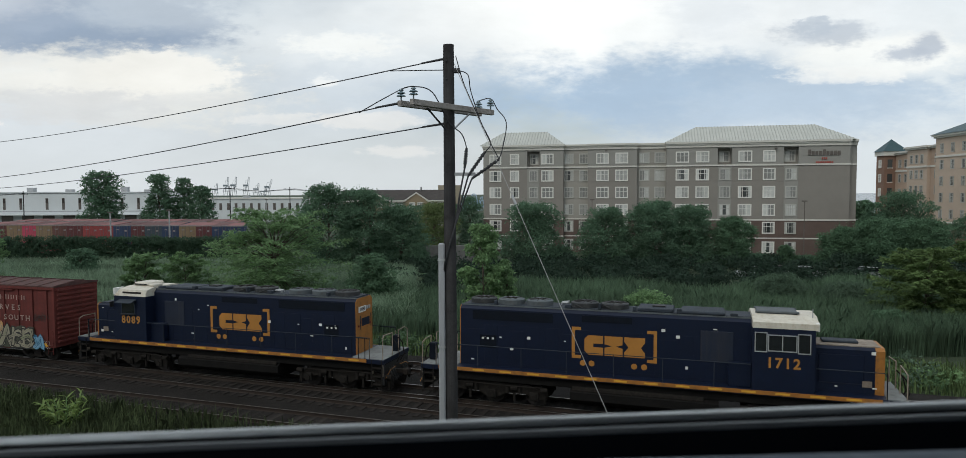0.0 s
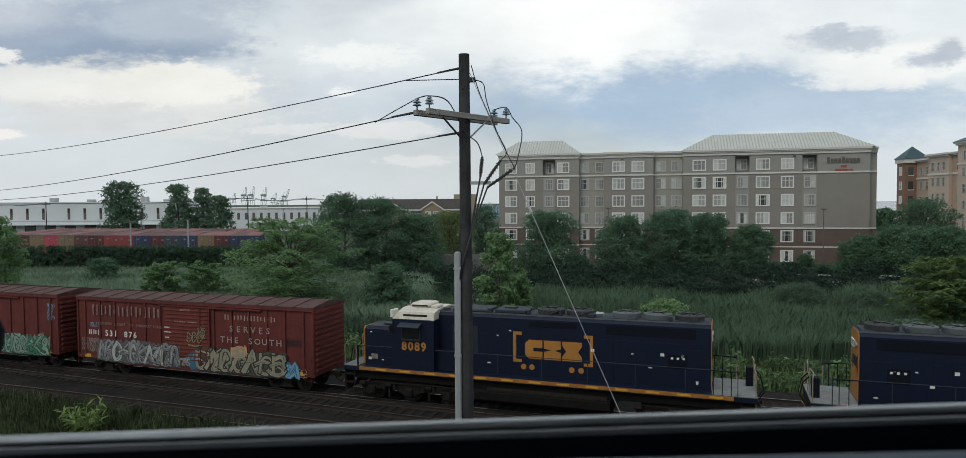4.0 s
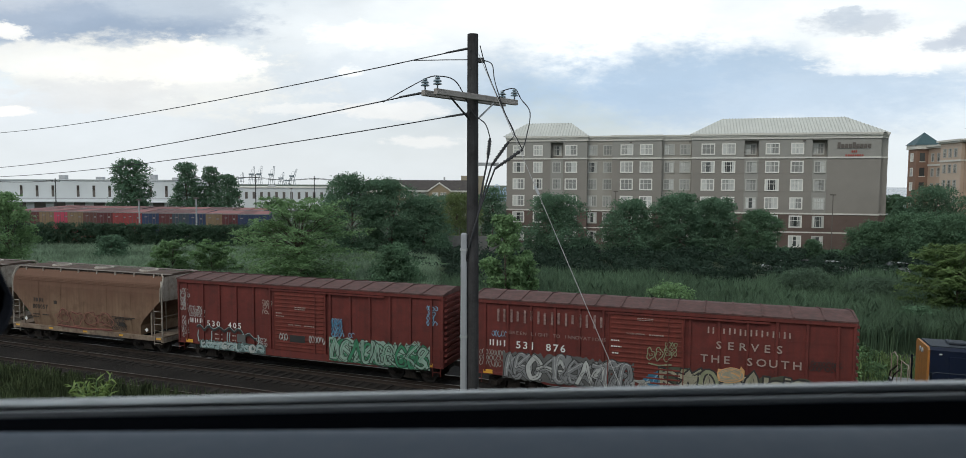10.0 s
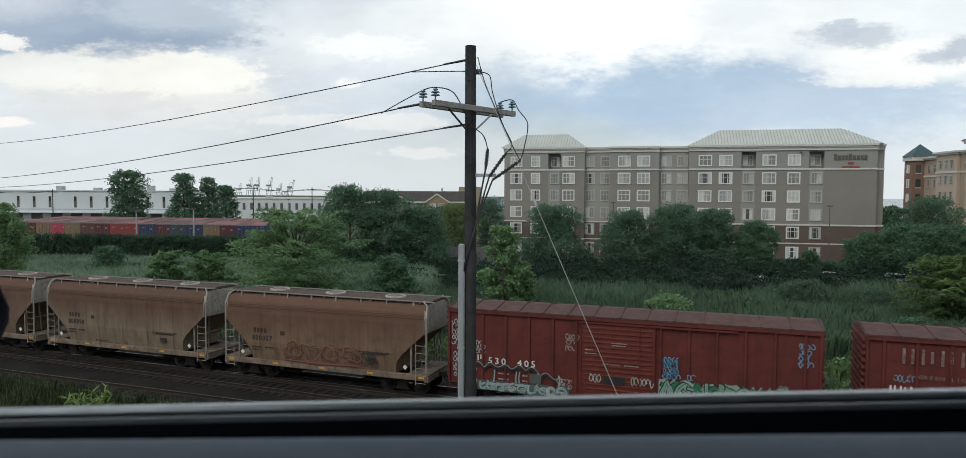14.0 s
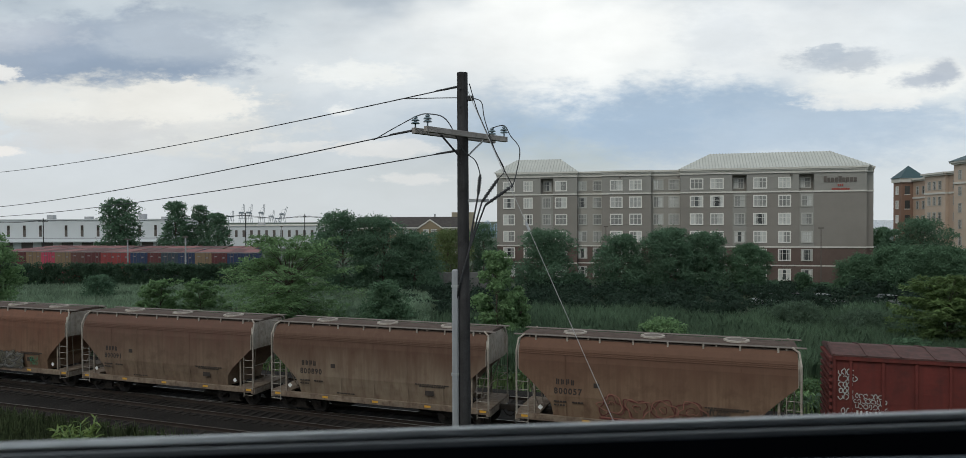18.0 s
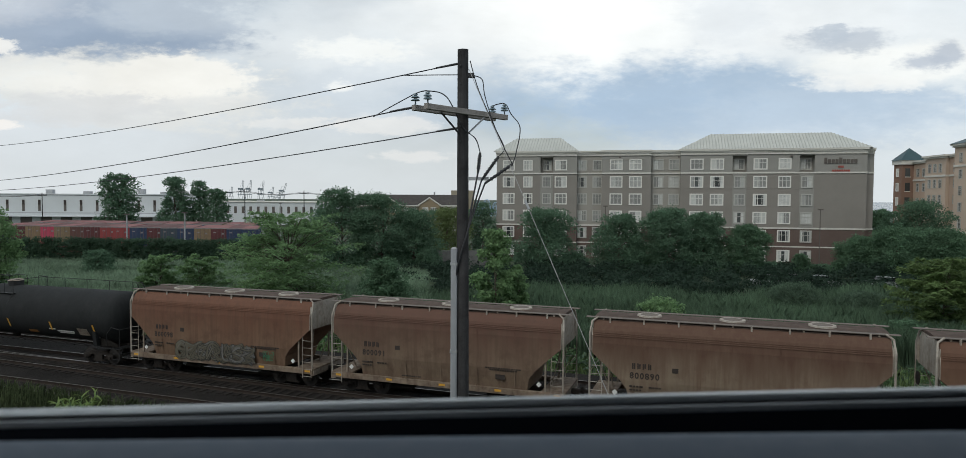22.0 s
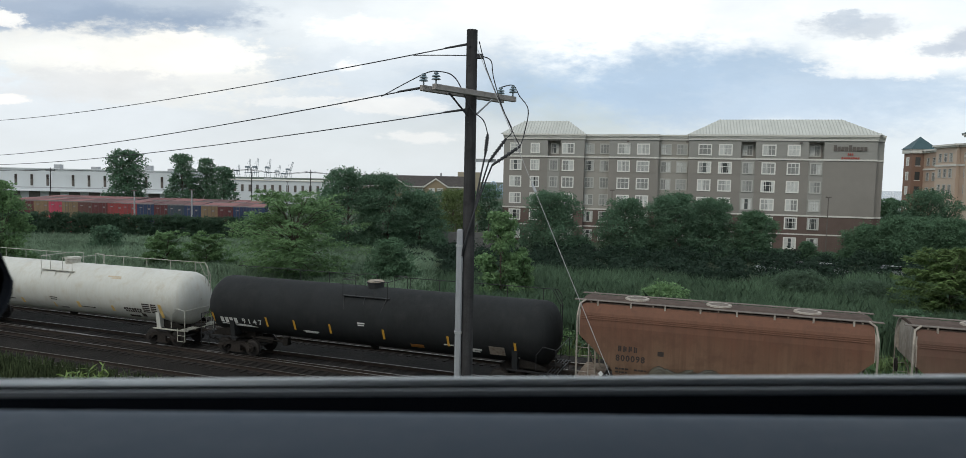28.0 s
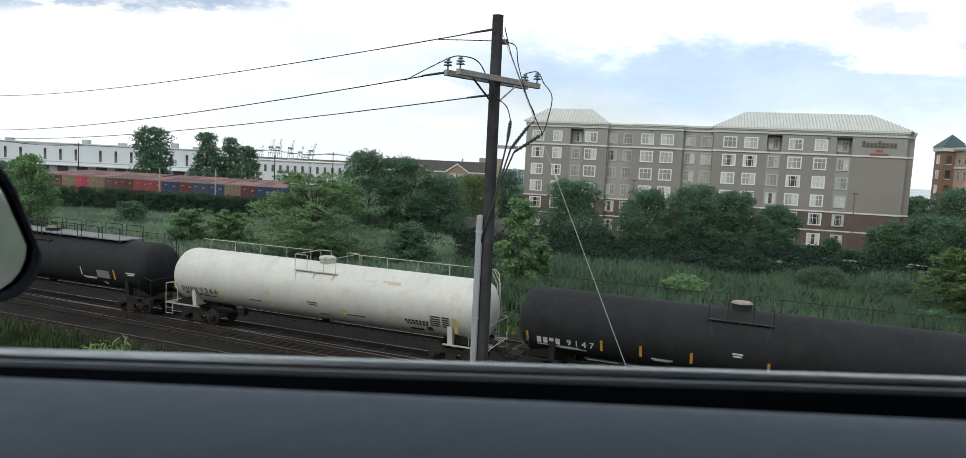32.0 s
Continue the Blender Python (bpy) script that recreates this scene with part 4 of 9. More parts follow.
    if wide_windows:
        bm = B()
        for y in (-0.55, 0.55):
            pipe(bm, [(cab0 + 0.15, y, tz + 0.09), (cab1 - 0.5, y, tz + 0.09)], 0.05)
        bx(bm, cab0 + 0.2, cab1 - 0.55, -0.55, 0.55, tz + 0.02, tz + 0.12, 0.03)
        part("roof_air_conditioner", bm, M_FANPALE, t, "dull grey roof unit")
        part("roof_antenna", cyl(B(), (cab1 - 0.05, side * 0.9, 4.6), (cab1 - 0.05, side * 0.9, 5.0), 0.02), M_GALV, t)
    else:
        ac = part("roof_air_conditioner", bx(B(), cab0 + 0.55, cab1 - 0.6, -0.5, 0.7, tz, tz + 0.20, 0.07), M_CABROOF, t, "white rounded roof unit")
        part("intake_slot", bx(B(), cab0 + 0.65, cab1 - 0.7, 0.695, 0.712, tz + 0.06, tz + 0.13), M_BLACK, ac)
        part("roof_fitting", bx(B(), cab0 + 0.08, cab0 + 0.45, 0.1, 0.8, tz, tz + 0.14, 0.04), M_CABROOF, t)
        for s in (-1, 1):
            slot = part("roof_vent_slot", section(B(), [(s * (cw - 0.075), 4.30), (s * (cw - 0.035), 4.30), (s * (cw - 0.07), 4.39), (s * (cw - 0.11), 4.39)], cab0 + 0.35, cab1 - 0.55), M_UNDER, t, "dark slot in the white roof side")
        part("window_mirror", bx(B(), cab1 + 0.02, cab1 + 0.08, side * 1.5, side * 1.75, 3.55, 3.85, 0.01), M_BLACK, t)
        part("roof_antenna", cyl(B(), (cab1 - 0.5, side * 0.5, tz), (cab1 - 0.5, side * 0.5, tz + 0.3), 0.02), M_GALV, t)
    for s in (-1, 1):
        wins = [(0.12, 0.52), (0.62, 1.62), (1.72, 2.12)] if wide_windows else [(0.75, 1.62)]
        for a, b in wins:
            z0, z1 = (3.38, 3.98) if wide_windows else (3.22, 3.80)
            if a < 0.6 and wide_windows or a > 1.7:
                z1 += 0.08
                z0 -= 0.05
            win = part("cab_window", bx(B(), cab0 + a, cab0 + b, s * cw, s * (cw + 0.008), z0, z1), M_GLASS, t, "dark side window")
            bm = B()
            for xa, xb, za, zb in ((a - 0.04, b + 0.04, z1, z1 + 0.04), (a - 0.04, b + 0.04, z0 - 0.04, z0), (a - 0.04, a, z0, z1), (b, b + 0.04, z0, z1)):
                bx(bm, cab0 + xa, cab0 + xb, s * cw, s * (cw + 0.03), za, zb)
            if wide_windows and b - a > 0.8:
                bx(bm, cab0 + (a + b) / 2 - 0.02, cab0 + (a + b) / 2 + 0.02, s * cw, s * (cw + 0.03), z0, z1)
            part("window_frame", bm, M_GALV if wide_windows else M_NAVY_ROOF, win)
        if not wide_windows:
            bm = section(B(), [(s * cw, 4.0), (s * (cw + 0.42), 3.86), (s * (cw + 0.42), 3.83), (s * cw, 3.96)], cab0 + 0.62, cab0 + 1.72)
            part("sunshade", bm, M_NAVY_ROOF, t)
            part("arm_rest", bx(B(), cab0 + 0.7, cab0 + 1.65, s * cw, s * (cw + 0.1), 3.14, 3.2), M_BLACK, t)
    for y in (-0.95, 0.95):
        part("windscreen", bx(B(), cab1, cab1 + 0.01, y - 0.4, y + 0.4, 3.65, 4.12), M_GLASS, t)
    # short nose
    nw, nt = 0.86, 3.56
    part("nose", section(B(), [(-nw, 1.72), (nw, 1.72), (nw, nt - 0.1), (nw - 0.12, nt), (-nw + 0.12, nt), (-nw, nt - 0.1)], cab1, nose), M_NAVY, t, "navy blue short nose")
    part("nose_front", section(B(), [(-nw - 0.01, 1.72), (nw + 0.01, 1.72), (nw + 0.01, nt - 0.1), (nw - 0.12, nt + 0.01), (-nw + 0.12, nt + 0.01), (-nw - 0.01, nt - 0.1)], nose - (0.30 if wide_windows else 0.05), nose + 0.03), M_YELLOW, t, "orange-yellow nose front")
    part("nose_top", bx(B(), cab1 + 0.05, nose - 0.1, -0.7, 0.7, nt, nt + 0.04), M_GREYH if wide_windows else M_NAVY_ROOF, t, "flat nose top")
    part("nose_vent", bx(B(), cab1 + 0.4, nose - 0.8, -0.3, 0.3, nt + 0.04, nt + 0.14, 0.03), M_NAVY_ROOF, t)
    for s in (-1, 1):
        part("nose_door", bx(B(), cab1 + 0.2, nose - 0.7, s * nw, s * (nw + 0.015), 2.1, 3.25, 0.02), M_NAVY, t)
        part("headlight", cyl(B(), (nose + 0.02, s * 0.16, 3.3), (nose + 0.07, s * 0.16, 3.3), 0.1, seg=14), M_GALV, t, "round headlight")
    board = part("number_board", bx(B(), cab1 + 0.02, cab1 + 0.16, side * 0.75, side * 1.42, 4.2, 4.55, 0.02), M_WHITE, t, "white number board")
    # end platforms, steps, rails
    for e, half in ((-1, tail), (1, 10.05)):
        part("pilot", bx(B(), e * (half - 0.12), e * half, -1.4, 1.4, 0.45, 1.5, 0.03), M_BLACK, t)
        part("end_deck", bx(B(), nose + 0.06 if e > 0 else rear - 0.06, e * half, -1.45, 1.45, 1.72, 1.74), M_DECK, t, "pale worn end platform")
        coupler(t, e * half, e)
        for s in (-1, 1):
            bm = B()
            for z in (0.5, 0.9, 1.3):
                bx(bm, e * (half - 0.62), e * (half - 0.1), s * 1.25, s * 1.52, z - 0.02, z + 0.02)
            for x in (half - 0.62, half - 0.1):
                bx(bm, e * x - 0.02, e * x + 0.02, s * 1.48, s * 1.52, 0.4, 1.72)
            part("step", bm, M_UNDER, t, "end steps")
            bm = B()
            pipe(bm, [(e * (half - 0.06), s * 1.42, 0.9), (e * (half - 0.06), s * 1.42, 2.72), (e * (half - 0.12), s * 1.2, 2.85), (e * (half - 0.06), s * 0.35, 2.85), (e * (half - 0.06), s * 0.35, 1.72)], 0.024)
            pipe(bm, [(e * (half - 0.75), s * 1.45, 1.72), (e * (half - 0.75), s * 1.45, 2.6)], 0.024)
            part("end_handrail", bm, M_GREYH, t, "pale worn end handrail")
            edge = nose if e > 0 else rear
            for k in range(3):
                x = edge + (e * (half - 0.75) - edge) * (k + 0.3) / 3
                part("platform_post", cyl(B(), (x, s * 1.46, 1.72), (x, s * 1.46, 2.74), 0.018, seg=6), M_NAVYDARK, t)
            part("platform_rail", cyl(B(), (edge, s * 1.46, 2.74), (e * (half - 0.75), s * 1.46, 2.70), 0.018, seg=6), M_NAVYDARK, t)
            for k in range(3):
                y_ = s * (0.45 + 0.22 * k)
                part("air_hose", tube(B(), [(e * half, y_, 1.25), (e * (half + 0.16), y_, 0.95), (e * (half + 0.3), y_ * 0.9, 0.62), (e * (half + 0.42), y_ * 0.85, 0.8)], 0.028), M_BLACK, t)
            part("jumper_hose", tube(B(), [(e * (half - 0.05), s * 0.3, 2.5), (e * (half + 0.18), s * 0.3, 2.25), (e * (half + 0.3), s * 0.25, 1.7), (e * (half + 0.1), s * 0.2, 1.35)], 0.03), M_UNDER, t)
            part("cut_lever", tube(B(), [(e * (half + 0.04), s * 0.25, 1.15), (e * (half + 0.08), s * 0.9, 1.12), (e * (half + 0.08), s * 1.4, 0.85)], 0.02), M_YELLOW, t)
            part("step_light", bx(B(), e * (half - 0.66), e * (half - 0.60), s * 1.30, s * 1.46, 1.0, 1.12), M_GREYH, t)
    for s in (-1, 1):
        bm = B()
        pts = [(half - 0.75, s * 1.46, 2.6), (nose - 0.1, s * 1.46, 2.75), (cab1 + 0.05, s * 1.46, 2.75)]
        pipe(bm, pts, 0.017)
        pipe(bm, [(cab0 - 0.05, s * 1.46, 2.75), (-tail + 0.75, s * 1.46, 2.75)], 0.017)
        x = -tail + 0.75
        while x < cab0 - 0.2:
            pipe(bm, [(x, s * 1.46, 1.72), (x, s * 1.46, 2.75)], 0.017, 5)
            x += 2.05
        part("side_handrail", bm, M_NAVY_ROOF, t, "long walkway handrail")
    part("control_stand", bx(B(), -tail + 0.1, -tail + 0.4, -0.7, -0.35, 1.74, 2.55, 0.03), M_NAVYDARK, t)
    board_r = part("rear_number_board", bx(B(), rear - 0.075, rear - 0.03, -0.1, 0.62, 3.78, 4.06), M_WHITE, t, "white rear number board")
    text("board_digits", number, 0.26, M_STENCIL, board_r, pose(rear - 0.082, 0.26, 3.92, 90, 0, -90))
    emb = part("end_emblem", bx(B(), rear - 0.036, rear - 0.03, -0.55, 0.3, 3.05, 3.45), M_NAVY, t, "navy block emblem")
    for y_ in (-0.7, 0.42):
        part("end_bracket", strip_x([(y_ + (0.14 if y_ > 0 else 0.14) * 0, 2.9), (y_, 3.6)], 0.04, rear - 0.034), M_NAVY, t)
    for y_ in (-0.62, 0.62):
        part("marker_lamp", cyl(B(), (rear - 0.06, y_, 3.1), (rear - 0.03, y_, 3.1), 0.06, seg=10), SPRAY_RED, t, "dark red marker lamp")
    for y_ in (-0.12, 0.12):
        part("rear_headlight", cyl(B(), (rear - 0.09, y_ - 0.35, 3.95), (rear - 0.03, y_ - 0.35, 3.95), 0.09, seg=12), M_GALV, t)
    panel = part("control_panel", bx(B(), rear + 0.95, rear + 1.75, side * (hw + 0.012), side * (hw + 0.02), 2.55, 3.15), M_NAVYDARK, t, "dark recessed control panel")
    for k in range(3):
        part("panel_tag", bx(B(), rear + 1.05 + k * 0.24, rear + 1.15 + k * 0.24, side * (hw + 0.02), side * (hw + 0.026), 2.95, 3.04), M_WHITE, panel)
    # tank and running gear
    part("fuel_tank", section(B(), [(-1.2, 1.12), (1.2, 1.12), (1.42, 0.95), (1.42, 0.62), (1.0, 0.34), (-1.0, 0.34), (-1.42, 0.62), (-1.42, 0.95)], -3.0, 3.2), M_TANKGRIME, t, "grimy black fuel tank")
    for s in (-1, 1):
        part("air_reservoir", cyl(B(), (-2.9, s * 1.22, 1.05), (2.6, s * 1.22, 1.05), 0.17), M_UNDER, t)
    for x in (-6.65, 6.65):
        loco_truck(t, x)
    # marks on the flank: two brackets, three plain blocks, round dots, number
    x0, x1 = logo
    yy = side * (hw + 0.014)
    s = side

    def slab(bm, xa, xb, za, zb, lift=0.0):
        bx(bm, xa, xb, yy + s * lift, yy + s * (0.004 + lift), za, zb)

    for xa, d in ((x0, 1), (x1, -1)):
        bm = B()
        slab(bm, xa - 0.07, xa + 0.07, 2.36, 3.76)
        for z in (2.36, 3.62):
            slab(bm, xa + d * 0.07, xa + d * 0.34, z, z + 0.14)
        part("emblem_bracket", bm, M_DECAL, t, "orange bracket stripe")
    w = (x1 - x0)
    mid = (x0 + x1) / 2
    d = -1 if F else 1
    lx = lambda k: mid + d * k * w
    for shape in (((-0.36, 2.72), (-0.36, 3.25), (-0.31, 3.42), (-0.13, 3.42), (-0.13, 3.06), (-0.25, 3.06), (-0.25, 2.90), (-0.13, 2.90), (-0.13, 2.55), (-0.31, 2.55)),
                  ((-0.11, 2.55), (-0.11, 2.90), (-0.02, 2.98), (-0.11, 3.06), (-0.11, 3.42), (0.11, 3.42), (0.11, 3.06), (0.03, 2.98), (0.11, 2.90), (0.11, 2.55)),
                  ((0.13, 2.55), (0.13, 2.75), (0.18, 2.98), (0.13, 3.22), (0.13, 3.42), (0.38, 3.42), (0.38, 3.22), (0.33, 2.98), (0.38, 2.75), (0.38, 2.55))):
        part("emblem_block", prism(B(), [(lx(a), z) for a, z in shape], yy, yy + s * 0.006), M_DECAL, t, "orange emblem block")
    for k in (-0.38, -0.27, 0.25, 0.37):
        part("emblem_dot", cyl(B(), (lx(k), yy, 2.16), (lx(k), yy + s * 0.005, 2.16), 0.13, seg=16), M_DECAL, t, "orange round dot")
    letters("digit", number, 0.57, M_DECAL, t, face_cam((cab0 + cab1) / 2 - (0.05 if F else 0.0), s * (cw + 0.004), 2.86, F), 0.335, 0.95, 0.03)
    for k, z in ((rear + 1.1, 3.02), (rear + 1.9, 3.05), (rear + 3.2, 3.05), (rear + 4.9, 3.05), (cab0 - 3.0, 3.5), (rear + 0.5, 1.95), (cab0 - 1.5, 3.95), (cab1 + 0.8, 1.95), (nose - 0.45, 3.3), (nose - 0.4, 1.95), (rear + 2.4, 2.5), (cab0 - 3.6, 3.75), (cab0 - 2.6, 2.2)):
        y_ = yy if k < cab0 else s * (nw + 0.016)
        part("warning_label", bx(B(), k, k + (0.16 if int(k * 10) % 3 else 0.1), y_, y_ + s * 0.006, z, z + (0.05 if int(k * 10) % 2 else 0.13)), M_WHITE, t, "small white warning label")
    part("battery_cover_label", bx(B(), nose - 0.75, nose - 0.4, s * (nw + 0.016), s * (nw + 0.02), 2.0, 2.25), M_GREYH, t)
    return t


def boxcar(label, words, seed, marks):
    t = tagged(empty("boxcar"), label, "boxcar", "freight cars of the train")
    h, w, z0, z1 = 7.92, 1.40, 0.95, 4.40
    body = B()
    section(body, [(-w, z0), (w, z0), (w, z1), (-w, z1)], -h, h)
    part("body", body, M_OXIDE, t, "red oxide painted steel body")
    roof = B()
    section(roof, [(-w - 0.1, z1), (w + 0.1, z1), (w + 0.1, z1 + 0.06), (0, z1 + 0.24), (-w - 0.1, z1 + 0.06)], -h - 0.04, h + 0.04)
    part("roof", roof, M_OXROOF, t, "weathered dull red roof")
    x = -h
    while x < h:
        bm = section(B(), [(-w - 0.115, z1 + 0.05), (w + 0.115, z1 + 0.05), (w + 0.115, z1 + 0.09), (0, z1 + 0.285), (-w - 0.115, z1 + 0.09)], x, x + 0.07)
        part("roof_rib", bm, M_OXROOF, t)
        x += 1.13
    for s in (-1, 1):
        part("side_sill", prism(B(), [(-h, z0 + 0.1), (h, z0 + 0.1), (h, z0 - 0.02), (5.0, z0 - 0.02), (4.4, z0 - 0.24), (-4.4, z0 - 0.24), (-5.0, z0 - 0.02), (-h, z0 - 0.02)], s * w, s * (w + 0.06)), M_OXIDE, t)
        part("eave_rail", bx(B(), -h, h, s * w, s * (w + 0.09), z1 - 0.16, z1 - 0.005, 0.01), M_OXIDE, t)
        xs = [-7.86, -7.3, -6.2, -5.1, -4.0, -2.9, -1.85, 1.75, 2.9, 4.0, 5.1, 6.2, 7.3, 7.86]
        for x in xs:
            part("side_post", bx(B(), x - 0.055, x + 0.055, s * w, s * (w + 0.072), z0 + 0.1, z1 - 0.16, 0.015), M_OXIDE, t)
        for k in range(7):
            z = z0 + 0.42 + k * 0.42
            for xa, xb in ((-h + 0.02, -1.8), (1.7, h - 0.02)):
                part("panel_seam", bx(B(), xa, xb, s * w, s * (w + 0.007), z, z + 0.03), M_OXIDE, t)
        door = part("door", bx(B(), -1.6, 1.5, s * (w + 0.02), s * (w + 0.07), z0 + 0.12, z1 - 0.28, 0.01), M_OXIDE_DOOR, t, "sliding corrugated door")
        z = z0 + 0.3
        while z < z1 - 0.4:
            part("door_rib", bx(B(), -1.5, 1.4, s * (w + 0.07), s * (w + 0.105), z, z + 0.07, 0.01), M_OXIDE_DOOR, door)
            z += 0.205
        for x in (-1.62, 1.52, 0.9):
            part("door_bar", cyl(B(), (x, s * (w + 0.11), z0 + 0.1), (x, s * (w + 0.11), z1 - 0.25), 0.022, seg=6), M_OXIDE, door)
        part("door_track", bx(B(), -1.75, 4.8, s * w, s * (w + 0.13), z1 - 0.26, z1 - 0.19), M_OXIDE, t)
    for e in (-1, 1):
        z = z0 + 0.25
        while z < z1 - 0.2:
            part("end_rib", section(B(), [(-w + 0.08, z), (w - 0.08, z), (w - 0.12, z + 0.12), (-w + 0.12, z + 0.12)], e * h, e * (h + 0.11)), M_OXIDE, t)
            z += 0.27
        coupler(t, e * h, e)
        for s in (-1, 1):
            bm = B()
            for k in range(4):
                z = 0.75 + k * 0.38
                pipe(bm, [(e * (h - 0.1), s * (w + 0.13), z), (e * (h - 0.5), s * (w + 0.13), z)], 0.013, 5)
            for k in (0.1, 0.5):
                pipe(bm, [(e * (h - k), s * (w + 0.13), 0.55), (e * (h - k), s * (w + 0.13), 1.95)], 0.014, 5)
            part("ladder", bm, M_OXIDE, t)
            part("truck_cover", bx(B(), e * (h - 1.0), e * (h - 0.55), s * (w + 0.06), s * (w + 0.066), z0 + 0.02, z0 + 0.2), M_REFLECT, t, "yellow reflective patch")
    part("underframe", bx(B(), -h + 0.2, h - 0.2, -0.35, 0.35, 0.62, z0), M_UNDER, t)
    part("brake_reservoir", cyl(B(), (-1.2, -0.7, 0.68), (0.3, -0.7, 0.68), 0.2), M_UNDER, t)
    for x in (-6.0, 6.0):
        freight_truck(t, x)
    y = -w - 0.012
    marks(t, y)
    return t


SPRAY = {k: mat(k + "_spray_paint", c, 0.6, var=0.25, scale=2.5, bump=0.02) for k, c in dict(
    silver=(0.17, 0.175, 0.18), white=(0.36, 0.37, 0.36), green=(0.03, 0.165, 0.085), mint=(0.23, 0.33, 0.275), black=(0.02, 0.02, 0.02),
    blue=(0.025, 0.12, 0.21), cream=(0.255, 0.235, 0.175), orange=(0.5, 0.28, 0.12), sky=(0.16, 0.30, 0.42), red=(0.10, 0.02, 0.02), grey=(0.085, 0.087, 0.085), pink=(0.23, 0.095, 0.07), olive=(0.20, 0.21, 0.13), ice=(0.24, 0.33, 0.33), deep=(0.009, 0.022, 0.014), ash=(0.13, 0.125, 0.12), pale=(0.26, 0.25, 0.23), drab=(0.098, 0.088, 0.062), moss=(0.055, 0.06, 0.04), teal=(0.07, 0.11, 0.11)).items()}


def ring_marks(t, name, x0, x1, n, z, h, y, material, half):
    """Worn block lettering as plain bars."""
    w = (x1 - x0) / n
    for i in range(n):
        a, b, c, d = x0 + i * w, x0 + (i + 0.62) * w, z - h / 2, z + h / 2
        part(name, bx(B(), a, a + half * 2, y - 0.004, y, c, d), material, t)
        part(name, bx(B(), b - half * 2, b, y - 0.004, y, c + h * 0.1 * (i % 3), d - h * 0.12 * (i % 2)), material, t)


def marks_a(t, y):
    """Faded lettering, a car number and two large sprayed pieces."""
    ring_marks(t, "faded_letter", -6.7, -1.65, 8, 3.72, 0.58, y - 0.056, M_FADED, 0.05)
    letters("faded_letter", "A GREEN LIGHT TO INNOVATIONS", 0.22, M_FADED, t, face_cam(-4.1, y - 0.06, 2.95), 0.172, 1.1)
    ring_marks(t, "reporting_mark", -7.08, -6.05, 3, 2.42, 0.28, y, M_WHITE, 0.034)
    for k, (s, x) in enumerate((("531", -5.35), ("876", -3.95))):
        letters("digit", s, 0.46, M_WHITE, t, face_cam(x, y - 0.06, 2.40), 0.33, 1.1)
    ring_marks(t, "faded_letter", 2.45, 5.75, 8, 3.72, 0.27, y, M_FADEDW, 0.032)
    letters("letter", "SERVES", 0.44, M_FADEDW, t, face_cam(4.05, y - 0.06, 3.12), 0.46, 1.15)
    letters("letter", "THE SOUTH", 0.44, M_FADEDW, t, face_cam(4.1, y - 0.06, 2.53), 0.44, 1.15)
    bars(t, "door_stencil", [(-0.4, 0.3, 4.02), (-0.4, 0.25, 3.95)], y - 0.1, M_FADEDW, 0.03)
    text("door_lettering", "DOOR OPENING", 0.1, M_FADEDW, t, face_cam(-0.45, y - 0.11, 3.34))
    bars(t, "door_dimension", [(0.1, 0.7, 3.34)], y - 0.1, M_FADEDW, 0.05)
    bars(t, "side_stencil", [(-1.5, -1.15, 3.0), (-1.5, -1.05, 2.74), (-1.45, -1.15, 2.45)], y - 0.1, M_WHITE, 0.05)
    graffiti(t, -6.35, -0.55, 0.78, 2.15, y - 0.075, 10, SPRAY["black"], SPRAY["silver"], SPRAY["white"], 11, "silver sprayed graffiti with dark outlines", SPRAY["grey"], 0.085, 0.032)
    graffiti(t, 0.55, 6.3, 0.74, 2.1, y - 0.075, 7, SPRAY["black"], SPRAY["cream"], SPRAY["olive"], 12, "cream and green sprayed graffiti with black outlines", SPRAY["moss"], 0.095, 0.07)
    graffiti(t, -0.2, 0.75, 0.76, 1.75, y - 0.072, 2, SPRAY["blue"], SPRAY["blue"], SPRAY["sky"], 13, "blue sprayed cloud", None, 0.15)
    graffiti(t, 6.15, 7.1, 0.76, 1.6, y - 0.072, 2, SPRAY["blue"], SPRAY["sky"], SPRAY["blue"], 14, "blue sprayed cloud", None, 0.15)
    graffiti(t, 2.9, 3.9, 1.6, 2.25, y - 0.095, 1, SPRAY["orange"], SPRAY["cream"], SPRAY["orange"], 15, "orange sprayed shape", None, 0.1)
    contour_letters(t, 0.0, 1.05, 2.25, 2.85, y - 0.1, 3, SPRAY["olive"], 16, "pale grey-green sprayed outline")
    scrawl(t, 0.75, 1.3, 2.5, 3.1, y - 0.1, 4, SPRAY["olive"], 20)
    scrawl(t, 6.3, 7.4, 2.4, 2.8, y - 0.02, 3, SPRAY["black"], 18)
    graffiti(t, -0.75, 0.2, 0.9, 1.5, y - 0.09, 3, SPRAY["grey"], SPRAY["pale"], SPRAY["white"], 71, "pale sprayed splashes", None, 0.03, 0.015)
    scrawl(t, 6.4, 7.6, 0.85, 1.3, y - 0.03, 3, SPRAY["pale"], 72, 0.02)
    scrawl(t, -7.6, -6.4, 1.3, 2.1, y - 0.03, 3, SPRAY["pale"], 73, 0.014)
